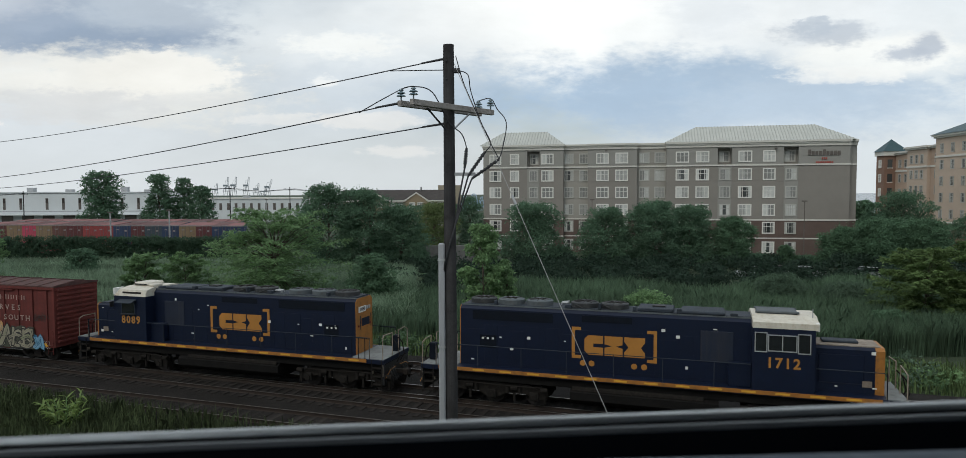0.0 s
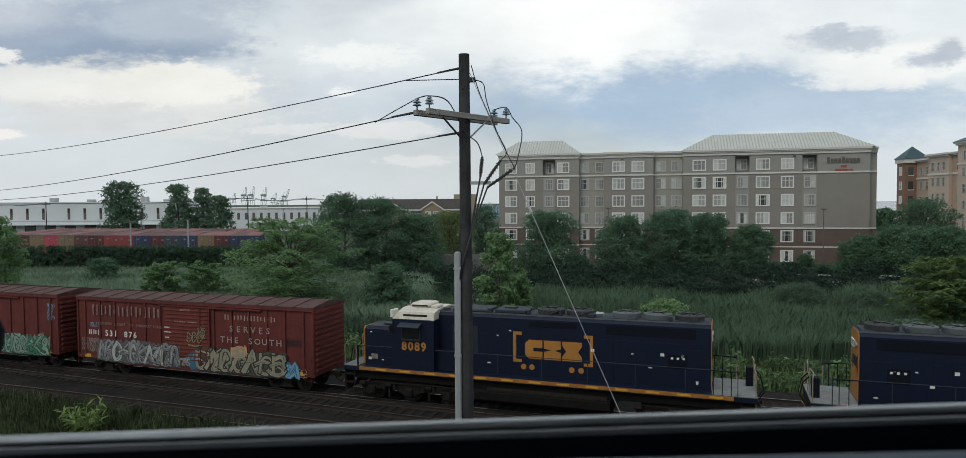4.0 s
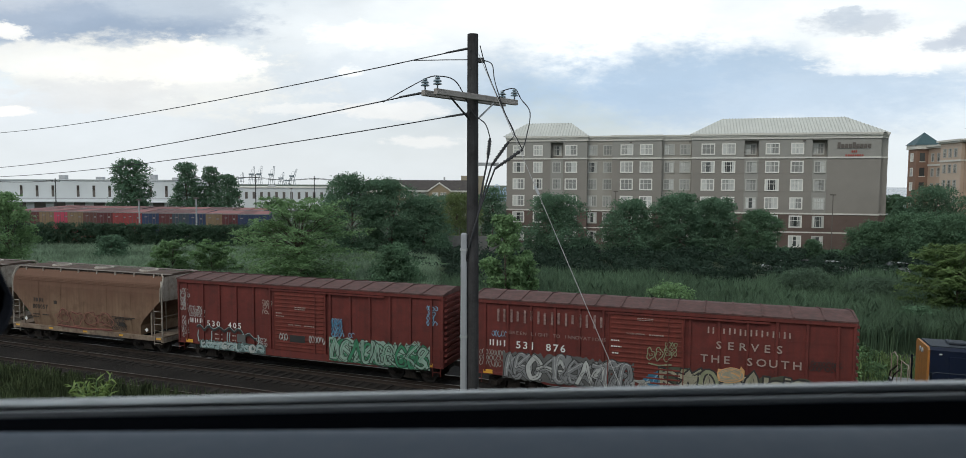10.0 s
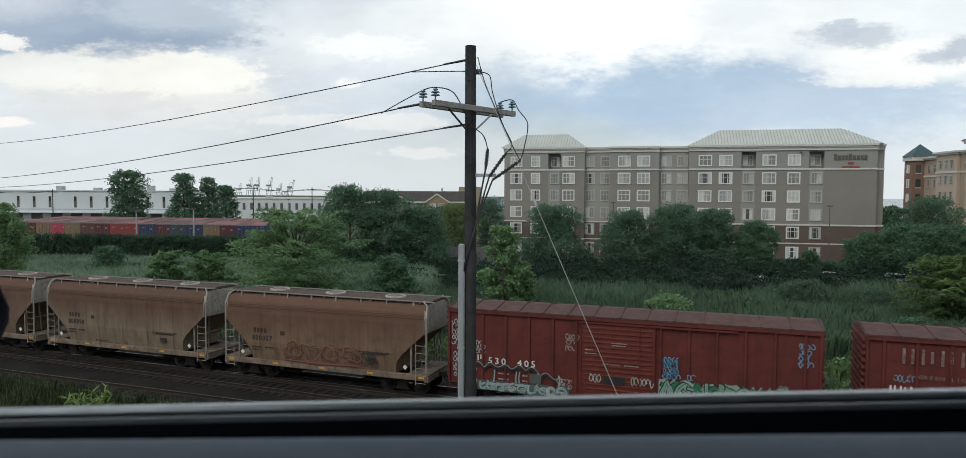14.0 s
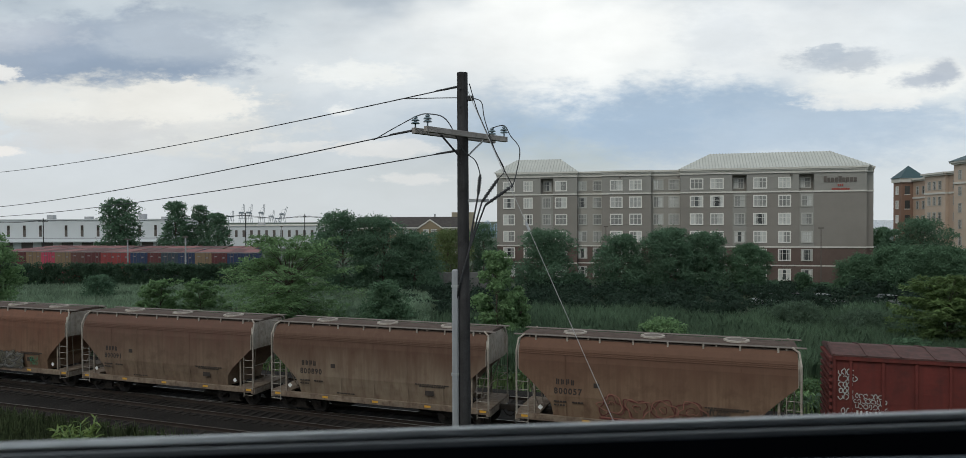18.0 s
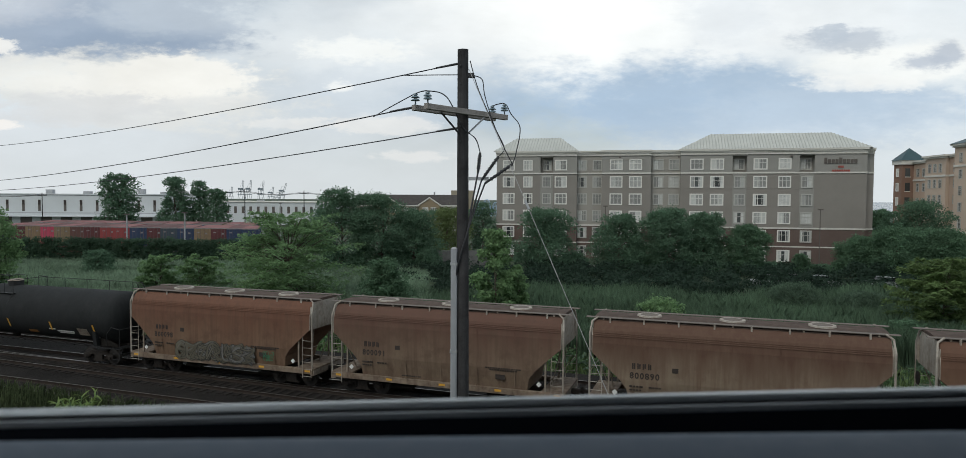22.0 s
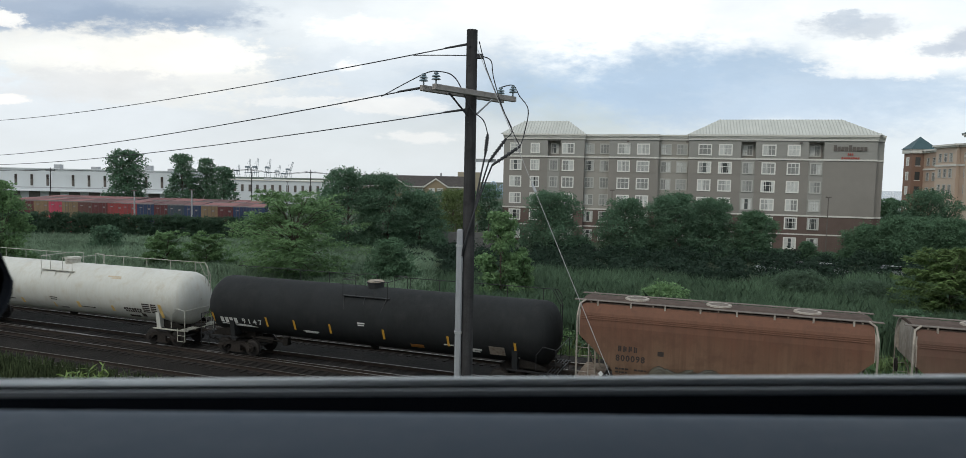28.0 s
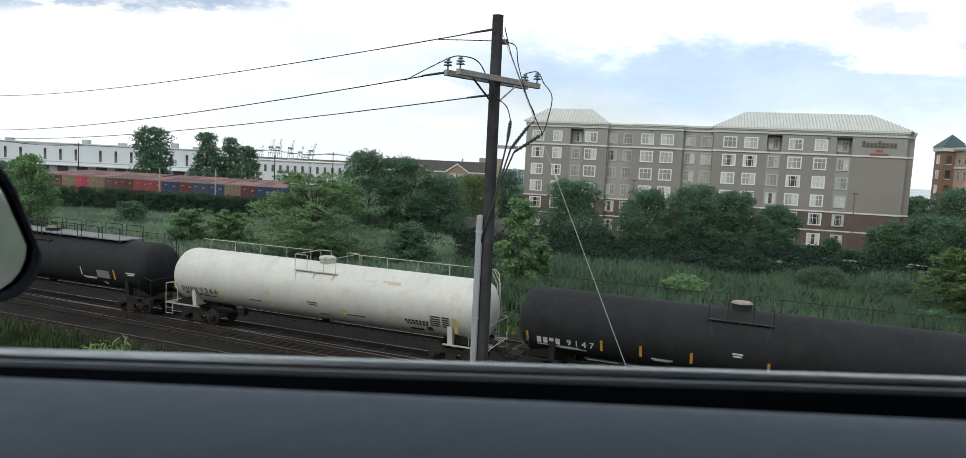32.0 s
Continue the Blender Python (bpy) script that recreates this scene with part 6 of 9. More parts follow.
def marks_last(t, plate, skin, number, nm):
    """Few marks and a long railed walkway on the crown."""
    zt = 2.66 + 1.50
    part("crown_walkway", bx(B(), -3.5, 6.9, -0.85, 0.85, zt + 0.02, zt + 0.08), M_DECK, t, "pale grey crown walkway")
    for s in (-1, 1):
        for k in range(6):
            x = -3.4 + k * 1.75
            part("walkway_rail", tube(B(), [(x, s * 0.85, zt - 0.15), (x, s * 0.85, zt + 0.72), (x + 0.05, s * 0.85, zt + 0.78), (x + 1.35, s * 0.85, zt + 0.78), (x + 1.4, s * 0.85, zt + 0.72), (x + 1.4, s * 0.85, zt - 0.15)], 0.025, 6), M_BLACK, t, "black hooped handrail")
    plate("yellow_strip", 7.0, 16, 0.11, 0.6, M_REFLECT, "yellow reflective strip")
    plate("data_panel", 6.1, 18, 1.0, 0.5, M_DATA, "grey data panel")
    for x, a, w_ in ((4.9, 30, 1.1), (4.9, 33, 0.9), (-0.5, 18, 0.1), (-1.9, 30, 0.8), (8.3, 8, 0.7), (8.3, 12, 0.5)):
        plate("stencil_line", x, a, w_, 0.06, nm)
    plate("pale_strip", 4.3, 16, 0.07, 0.5, nm)
    plate("placard", 6.0, 44, 0.22, 0.22, M_WHITE, "white diamond placard")


def marks_white(t, plate, skin, number, nm):
    for k in range(4):
        plate("reporting_mark", -8.6 + k * 0.3, 24, 0.07, 0.3, nm)
        plate("reporting_mark", -8.47 + k * 0.3, 24, 0.05, 0.3, nm)
    letters("digit", number, 0.46, nm, t, skin(-6.75, 24), 0.34, 1.1)
    for x, a, w_ in ((-7.7, 33, 1.8), (-7.4, 37, 2.2), (-3.6, 30, 0.8), (0.1, 16, 0.6), (0.1, 21, 0.5), (2.6, 33, 1.2)):
        plate("stencil_line", x, a, w_, 0.055, M_STENCIL)
    for x, a in ((-9.1, 18), (-2.6, 33), (0.0, 36), (2.0, 28), (4.6, 29), (8.15, 24)):
        plate("yellow_mark", x, a, 0.12 + 0.05 * (int(x) % 3), 0.4 + (0.5 if x > 8 else 0), M_TANKSTAIN, "faded yellow paint mark")
    for k in range(7):
        plate("hazard_lettering", 5.52 + k * 0.19, 25, 0.14, 0.13, M_STENCIL)
        plate("hazard_lettering", 5.60 + k * 0.17, 31, 0.12, 0.13, M_STENCIL)
    for k in range(5):
        for j, wd in ((0, 0.52), (1, 0.38)):
            plate("data_line", 7.10 + 0.55 * j, 11 + 4.6 * k, wd, 0.075, M_STENCIL)
    plate("patch", 6.0, 46, 0.75, 0.16, M_STENCIL)
    plate("patch", 6.75, 40, 0.3, 0.26, M_STENCIL)
    plate("data_panel", 0.7, 42, 0.6, 0.14, M_DATA)
    plate("rust_stain", 4.5, -44, 1.0, 0.10, M_TANKSTAIN2, "pale rust stain")
    plate("rust_stain", 4.7, -40, 0.7, 0.07, M_TANKSTAIN2, "pale rust stain")
    plate("square_mark", -6.0, 24, 0.24, 0.3, M_TANKSTAIN)


M_TANKSTAIN = mat("faded_yellow_paint", (0.62, 0.42, 0.14), 0.7, var=0.2, bump=0)
M_TANKSTAIN2 = mat("pale_rust_wash", (0.43, 0.36, 0.26), 0.7, var=0.25, bump=0)
M_DATA = mat("grey_stencil_panel", (0.20, 0.20, 0.19), 0.7, var=0.3, scale=9, bump=0)


def build_train():
    a = locomotive("navy blue six-axle diesel locomotive with an off-white cab roof", "1712", 4.45, 6.77, 9.30, -8.28, -1, (-2.95, 0.60), True)
    TRAIN.append((a, 7.45, 0))
    b = locomotive("navy blue six-axle diesel locomotive with a sloped white cab roof", "8089", 5.19, 7.35, 9.22, -7.15, 1, (-2.12, 1.42), False, 8.95)
    TRAIN.append((b, -13.5, 180))
    TRAIN.append((boxcar("red oxide boxcar with faded lettering and silver and cream graffiti", "", 1, marks_a), -33.17, 0))
    TRAIN.append((boxcar("red oxide boxcar with green and white graffiti", "", 2, marks_b), -50.48, 0))
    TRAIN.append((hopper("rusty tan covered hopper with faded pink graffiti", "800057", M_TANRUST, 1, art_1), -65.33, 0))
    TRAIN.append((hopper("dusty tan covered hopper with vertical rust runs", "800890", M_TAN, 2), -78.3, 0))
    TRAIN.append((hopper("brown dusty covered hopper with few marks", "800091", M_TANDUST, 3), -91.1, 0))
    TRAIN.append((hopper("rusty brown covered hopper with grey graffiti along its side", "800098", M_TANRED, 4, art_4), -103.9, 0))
    TRAIN.append((tank_car("matt black tank car with yellow reflective strips", M_TANKB, "9147", M_BLACK, M_WHITE, 1, marks_black), -120.45, 0))
    TRAIN.append((tank_car("off-white tank car with white rails and pale stains", M_TANKW, "9366", M_TANKRAIL, M_STENCIL, 2, marks_white), -141.2, 0))
    TRAIN.append((tank_car("matt black tank car behind the white one", M_TANKB, "", M_BLACK, M_WHITE, 3, marks_last), -161.95, 0))


M_TANKRAIL = mat("off_white_painted_rails", (0.40, 0.39, 0.34), 0.65, var=0.25, dirt=(0.12, 0.09, 0.06), dirt_amt=0.4, bump=0)
build_train()

# how far the train has come, metres, by seconds
RUN = [(0, 0.0), (4, 15.95), (8, 31.9), (12, 48.1), (14, 56.2), (16, 64.35), (18, 72.55), (20, 80.68), (24, 97.25), (28, 113.8), (30, 122.1), (32, 130.5)]


def run_at(t):
    for (a, p), (b, q) in zip(RUN, RUN[1:]):
        if t <= b:
            return p + (q - p) * (t - a) / (b - a)
    return RUN[-1][1]


def motions():
    for thing, u, turn in TRAIN:
        walk(thing, [(t, track_pose(u + s, 0, 0, turn)) for t, s in RUN])
    for w, r in WHEELS:
        back = -1 if any(o is w.parent.parent and turn for o, u, turn in TRAIN) else 1
        x, y, z = w.location
        walk(w, [(i * 0.16, pose(x, y, z, 0, math.degrees(back * run_at(i * 0.16) / r) % 360, 0)) for i in range(201)])


# ---------------------------------------------------------------- utility pole and wires


def sagging(a, b, sag, n=14):
    a, b = Vector(a), Vector(b)
    return [tuple(a.lerp(b, i / n) - Vector((0, 0, sag * 4 * (i / n) * (1 - i / n)))) for i in range(n + 1)]


def curve_pts(pts, n=6):
    """A smooth line through the points."""
    p = [Vector(q) for q in pts]
    p = [p[0]] + p + [p[-1]]
    out = []
    for i in range(1, len(p) - 2):
        a, b, c, d = p[i - 1:i + 3]
        for k in range(n):
            t = k / n
            out.append(tuple(0.5 * (2 * b + (c - a) * t + (2 * a - 5 * b + 4 * c - d) * t * t + (3 * b - a - 3 * c + d) * t ** 3)))
    return out + [tuple(p[-2])]


POLE = Vector((-0.785, 16.5, 0))
ARM = Vector((0.647, 0.763, 0)).normalized()      # along the crossarm, away to the right
LINE = Vector((-0.76, 0.65, 0)).normalized()      # along the wires


def insulator(parent, p):
    bm = cyl(B(), (0, 0, -0.12), (0, 0, 0.0), 0.018, seg=8)
    for k, r in ((0.0, 0.105), (0.065, 0.10), (0.125, 0.06)):
        cyl(bm, (0, 0, k), (0, 0, k + 0.03), r, r * 0.75, seg=16)
    cyl(bm, (0, 0, 0), (0, 0, 0.165), 0.032, seg=8)
    ob = part("insulator", bm, M_INSUL, parent, "blue-grey pin insulator")
    ob.location = p


def utility_pole():
    base = height(POLE.x, POLE.y)
    t = tagged(empty("utility_pole", pose(POLE.x, POLE.y, 0)), "weathered dark wooden utility pole with a grey double crossarm", "utility pole")
    part("pole", cyl(B(), (0.02, 0, base - 0.5), (-0.01, 0, 13.21), 0.165, 0.128, seg=20), M_POLE, t, "dark weathered wooden pole", smooth=False)
    za = 11.72
    for k, o in (("a", -0.2), ("b", 0.2)):
        bm = bx(B(), -1.43, 1.38, -0.055, 0.055, -0.065, 0.065, 0.008)
        a = part("crossarm", bm, M_ARM, t, "grey weathered wooden crossarm")
        a.matrix_basis = pose(LINE.x * o, LINE.y * o, za, 0, 0, math.degrees(math.atan2(ARM.y, ARM.x)))
    for s in (-1, 1):
        bm = pipe(B(), [tuple(ARM * s * 0.75 + Vector((0, 0, za - 0.05))), (0, 0, za - 0.6)], 0.024, 6)
        part("arm_brace", bm, M_GALV if s > 0 else M_WIRE, t)
    for k in (-1.36, 1.30):
        for o in (-0.2, 0.2):
            insulator(t, ARM * k + LINE * o + Vector((0, 0, za + 0.16)))
    part("top_bracket", bx(B(), 0.08, 0.26, -0.06, 0.06, 12.55, 12.66, 0.01), M_WIRE, t)
    for z in (12.82, 12.4, 11.72, 11.4, 11.05):
        part("bolt", cyl(B(), (-0.06, -0.16, z), (-0.06, -0.13, z), 0.022, seg=8), M_WIRE, t)
    # riser guard down the pole
    part("riser_guard", bx(B(), -0.275, -0.12, -0.16, 0.0, base - 0.2, 8.52, 0.03), M_CONDUIT, t, "grey plastic riser guard")
    for z in (4.0, 6.0, 8.1):
        part("riser_strap", bx(B(), -0.29, -0.11, -0.165, 0.02, z, z + 0.05), M_GALV, t)
    # potheads and jumpers
    ends = [(0.36, -0.05, 10.3), (0.45, -0.08, 10.13), (0.53, -0.1, 10.05)]
    tops = [(0.41, -0.05, 10.78), (0.85, -0.08, 10.69), (1.18, -0.1, 10.51)]
    for i, (e, q) in enumerate(zip(ends, tops)):
        bm = cyl(B(), e, q, 0.03, seg=8)
        for k in range(6):
            p = Vector(e).lerp(Vector(q), 0.25 + 0.12 * k)
            d = (Vector(q) - Vector(e)).normalized() * 0.025
            cyl(bm, p - d, p + d, 0.055, 0.03, seg=10)
        part("cable_terminator", bm, M_WIRE, t, "black ribbed cable terminator")
        bm = tube(B(), curve_pts([e, Vector(e).lerp(Vector((0.1, -0.1, 8.9)), 0.5), (0.12, -0.14, 8.9), (-0.05, -0.17, 8.3), (-0.18, -0.12, 7.7)]), 0.022, 6)
        part("riser_cable", bm, M_WIRE, t)
    part("terminator_bracket", bx(B(), 0.1, 0.62, -0.06, 0.0, 10.12, 10.2), M_GALV, t)
    a0, a3 = ARM * -1.36 - LINE * 0.2 + Vector((0, 0, za + 0.34)), ARM * 1.30 - LINE * 0.2 + Vector((0, 0, za + 0.34))
    for pts in ([ARM * -1.36 + LINE * 0.2 + Vector((0, 0, za + 0.32)), a0, ARM * -0.55 + Vector((0, -0.1, za + 0.3)), (0.0, -0.22, za - 0.35), (0.30, -0.15, 11.1), (0.41, -0.05, 10.78)],
                [ARM * 1.30 + LINE * 0.2 + Vector((0, 0, za + 0.32)), a3, ARM * 1.33 + Vector((0.3, 0, za + 0.1)), (1.36, 0.2, 11.4), (1.27, 0.0, 10.8), (1.18, -0.1, 10.51)],
                [(0.26, 0, 12.6), (0.45, 0, 12.5), (0.52, 0, 12.1), (0.75, 0.0, 11.4), (0.98, -0.05, 10.9), (0.85, -0.08, 10.69)],
                [(0.16, 0, 12.95), (0.35, 0, 12.3), (0.70, 0, 11.5), (0.98, 0, 10.9), (1.18, -0.05, 10.51)]):
        part("jumper_cable", tube(B(), curve_pts(pts), 0.013, 6), M_WIRE, t)
    # guy strand
    a = Vector((0.13, -0.05, 12.75))
    b = Vector((4.1, -3.52, height(3.3, 12.98)))
    part("guy_wire", cyl(B(), a, b, 0.008, seg=6), M_GUY, t, "thin steel guy wire")
    part("guy_insulator", cyl(B(), a.lerp(b, 0.33), a.lerp(b, 0.35), 0.03, seg=8), M_GALV, t)
    # line wires to the next pole, and that pole
    far = LINE * 62
    for p, q, sag, r in (((-0.12, 0, 12.88), far + Vector((0, 0, 13.56)), 0.6, 0.015), (ARM * -1.42 + LINE * 0.25 + Vector((0, 0, za)), far + Vector((-1.1, -1.2, 10.75)), 0.70, 0.015),
                         ((-0.12, 0, 11.36), far + Vector((0, 0, 10.1)), 0.58, 0.015)):
        part("line_wire", tube(B(), sagging(p, q, sag, 20), r, 5), M_WIRE, t, "dark overhead wire")
        p = Vector(p)
        q = p.lerp(Vector(q), 0.012) - Vector((0, 0, 0.02))
        cyl_ = cyl(B(), p, q, 0.03, 0.022, seg=8)
        part("dead_end_clamp", cyl_, M_WIRE, t)
    part("tap_wire", tube(B(), curve_pts([LINE * 1.9 + Vector((-0.12, 0, 12.82)), LINE * 1.0 + Vector((0, 0, 12.73)), (0.1, 0, 12.62)]), 0.012, 5), M_WIRE, t)
    part("tap_wire", tube(B(), curve_pts([ARM * -1.42 + LINE * 1.6 + Vector((0, 0, 11.62)), ARM * -1.42 + LINE * 0.8 + Vector((0, 0, 11.85)), ARM * -1.36 + LINE * 0.2 + Vector((0, 0, za + 0.32))]), 0.012, 5), M_WIRE, t)
    o = tagged(empty("utility_pole", pose(POLE.x + far.x, POLE.y + far.y, 0)), "wooden utility pole that ends the wires' span", "utility pole")
    part("pole", cyl(B(), (0, 0, -1), (0, 0, 13.6), 0.16, 0.12, seg=12), M_POLE, o)
    part("crossarm", bx(B(), -1.6, 1.6, -0.06, 0.06, 10.7, 10.84), M_ARM, o).matrix_basis = pose(0, 0, 0, 0, 0, 48)


utility_pole()

# ---------------------------------------------------------------- hotel across the marsh
HOTEL = pose(0.1, 126.3, -0.9, 0, 0, -12.45)
FLOORS = [1.3, 4.6, 7.6, 10.6, 13.6, 16.6]        # middles of the windows above the hotel's foot


def window(parent, s, z, w, h, y, frame_m=None, rim=0.19, sheen=None):
    """A window with a pale surround, glass, pale sheets for its sky reflection, and bars, its face at y."""
    wn = part("window", bx(B(), s - w / 2 + 0.1, s + w / 2 - 0.1, y - 0.02, y, z - h / 2 + 0.1, z + h / 2 - 0.1), M_PANE, parent, "")
    fm = frame_m or M_WINFRAME
    for a, b, c, d in ((s - w / 2, s + w / 2, z + h / 2 - rim, z + h / 2), (s - w / 2, s + w / 2, z - h / 2, z - h / 2 + rim),
                       (s - w / 2, s - w / 2 + rim, z - h / 2 + rim, z + h / 2 - rim), (s + w / 2 - rim, s + w / 2, z - h / 2 + rim, z + h / 2 - rim)):
        part("window_frame", bx(B(), a, b, y - 0.09, y - 0.002, c, d), fm, wn)
    k = w * 0.16
    for a, b, c, d in ((s - k - 0.035, s - k + 0.035, z - h / 2 + rim, z + h / 2 - rim), (s + k - 0.035, s + k + 0.035, z - h / 2 + rim, z + h / 2 - rim),
                       (s - w / 2 + rim, s + w / 2 - rim, z + 0.16, z + 0.23)):
        part("glazing_bar", bx(B(), a, b, y - 0.06, y - 0.03, c, d), fm, wn)
    q = random.random()
    g = 0.5 if q < 0.9 and z > 5 else 0.18 + 0.25 * random.random()
    g = g if sheen is None else sheen
    # pale sheets paint the sky's reflection onto the glass, mostly full width upstairs
    for sg in (-1, 1):
        part("curtain", bx(B(), s + sg * (w / 2 - 0.14), s + sg * (w / 2 - 0.14 - g * (w - 0.3)), y - 0.026, y - 0.021, z - h / 2 + 0.14, z + h / 2 - 0.14), M_PANESHEEN, wn)
    return wn


def hip_roof(parent, x0, x1, y0, y1, z0, z1, run):
    bm = B()
    v = [bm.verts.new(c) for c in ((x0, y0, z0), (x1, y0, z0), (x1, y1, z0), (x0, y1, z0), (x0 + run, (y0 + y1) / 2 - 0.5, z1), (x1 - run, (y0 + y1) / 2 - 0.5, z1), (x1 - run, (y0 + y1) / 2 + 0.5, z1), (x0 + run, (y0 + y1) / 2 + 0.5, z1))]
    for q in ((0, 1, 5, 4), (1, 2, 6, 5), (2, 3, 7, 6), (3, 0, 4, 7), (4, 5, 6, 7), (3, 2, 1, 0)):
        bm.faces.new([v[i] for i in q])
    r = part("roof", bm, M_SEAMROOF, parent, "pale standing-seam metal hip roof")
    n = int((x1 - x0) / 0.5)
    for i in range(1, n):
        x = x0 + (x1 - x0) * i / n
        top = min(1.0, (x - x0) / run, (x1 - x) / run)
        a = Vector((x, y0, z0))
        b = Vector((x, y0 + ((y0 + y1) / 2 - 0.5 - y0) * top, z0 + (z1 - z0) * top))
        part("roof_seam", pipe(B(), [a + Vector((0, 0, 0.03)), b + Vector((0, 0, 0.03))], 0.055, 4), M_SEAM, r)


BAYS = (9.18, 41.85, 52.31)
M_BAYFRAME = mat("muted_window_frame", (0.40, 0.395, 0.365), 0.85, var=0.05, bump=0)


def hotel():
    t = tagged(empty("hotel", HOTEL), "six-storey taupe hotel with a red-brown base and pale metal roofs", "hotel building")
    top = 18.95
    # sections: start, end, set-back, window places and widths, upper finish
    secs = [(0.0, 14.58, 0.0, M_STUCCO), (14.58, 18.91, 1.0, M_STUCCO2), (18.91, 27.36, 0.0, M_STUCCO), (27.36, 32.29, 1.0, M_STUCCO2), (32.29, 61.28, -0.3, M_STUCCO), (61.28, 62.6, 0.9, M_STUCCO)]
    for i, (a, b, y, m_) in enumerate(secs):
        part("wall", bx(B(), a, b, y, 16, 6.05, 15.0), m_, t, "taupe stucco wall")
        tm = M_STUCCO2 if m_ is M_STUCCO2 else M_STUCCO3
        cut = [s for s in BAYS if a < s < b]
        edges = [a] + [e for s in cut for e in (s - 1.15, s + 1.15)] + [b]
        for p, q in zip(edges[::2], edges[1::2]):
            part("top_wall", bx(B(), p, q, y, 16, 15.25, 18.0), tm, t)
        for s in cut:
            part("recess_wall", bx(B(), s - 1.15, s + 1.15, y + 1.3, 16, 15.25, 18.0), M_STUCCO, t, "shaded wall at the back of a window recess")
        part("frieze", bx(B(), a, b, y, 16, 18.0, top - 0.75), tm, t)
        part("base_wall", bx(B(), a, b, y, 16, -0.6, 5.8), M_BRICK, t, "red-brown masonry base")
        part("band", bx(B(), a - 0.02, b + 0.02, y - 0.12, 16, 15.0, 15.25), M_TRIM, t, "cream string course")
        part("band", bx(B(), a - 0.02, b + 0.02, y - 0.1, 16, 5.8, 6.05), M_TRIM, t)
        part("band", bx(B(), a, b, y - 0.06, y, 2.75, 2.95), M_TRIM, t)
        part("cornice", bx(B(), a - 0.05, b + 0.05, y - 0.16, 16.2, top - 0.75, top - 0.32), M_TRIM, t, "cream cornice")
        part("cornice", bx(B(), a - 0.1, b + 0.1, y - 0.30, 16.4, top - 0.32, top - 0.1), M_TRIM, t)
        part("cornice", bx(B(), a - 0.15, b + 0.15, y - 0.45, 16.5, top - 0.1, top + 0.2), M_TRIM, t)
    wins = [(2.24, 2.2, 0), (5.77, 1.7, 0), (9.18, 1.6, 0), (11.73, 2.2, 0), (15.45, 1.7, 1.0), (18.10, 1.7, 1.0), (21.44, 2.2, 0), (24.75, 2.2, 0),
            (28.60, 1.8, 1.0), (31.27, 1.9, 1.0), (34.93, 2.2, -0.3), (38.23, 2.2, -0.3), (41.85, 1.8, -0.3), (45.09, 2.2, -0.3), (48.90, 2.0, -0.3), (52.31, 1.8, -0.3)]
    for s, w, y in wins:
        bay = s in BAYS
        if bay:
            part("bay", bx(B(), s - 1.1, s + 1.1, y - 0.05, y, 6.1, 14.9), M_STUCCO3, t, "lighter vertical window bay")
        for z in FLOORS:
            hgt = 1.9 if z > 16 else 2.0
            window(t, s, z, w, hgt, y + (1.29 if z > 16 else -0.055) if bay else y, M_BAYFRAME if bay or y > 0.5 else None)
    hip_roof(t, -0.6, 14.80, -0.4, 9.0, top + 0.2, top + 2.8, 3.6)
    hip_roof(t, 31.99, 62.2, -0.6, 9.0, top + 0.2, top + 3.05, 5.4)
    # sign: plain shapes
    s0 = 54.86
    for k in range(9):
        part("sign_letter", bx(B(), s0 + k * 0.56, s0 + k * 0.56 + 0.42, -0.42, -0.3, 16.6, 17.3 + (0.25 if k in (0, 4) else 0)), M_SIGNGREY, t, "dark sign lettering")
    for k in range(3):
        part("sign_letter", bx(B(), s0 + 2.1 + k * 0.3, s0 + 2.3 + k * 0.3, -0.42, -0.3, 15.9, 16.25), M_SIGNRED, t, "red sign lettering")
    for k in range(8):
        part("sign_letter", bx(B(), s0 + 1.2 + k * 0.34, s0 + 1.2 + k * 0.34 + 0.26, -0.42, -0.3, 15.28, 15.6), M_SIGNRED, t, "red sign lettering")
    for x in (22.11, 31.99, 49.88):
        part("floodlight", bx(B(), x - 0.2, x + 0.2, -0.7, -0.4, 17.75, 17.95), M_SIGNGREY, t)
    return t


hotel()


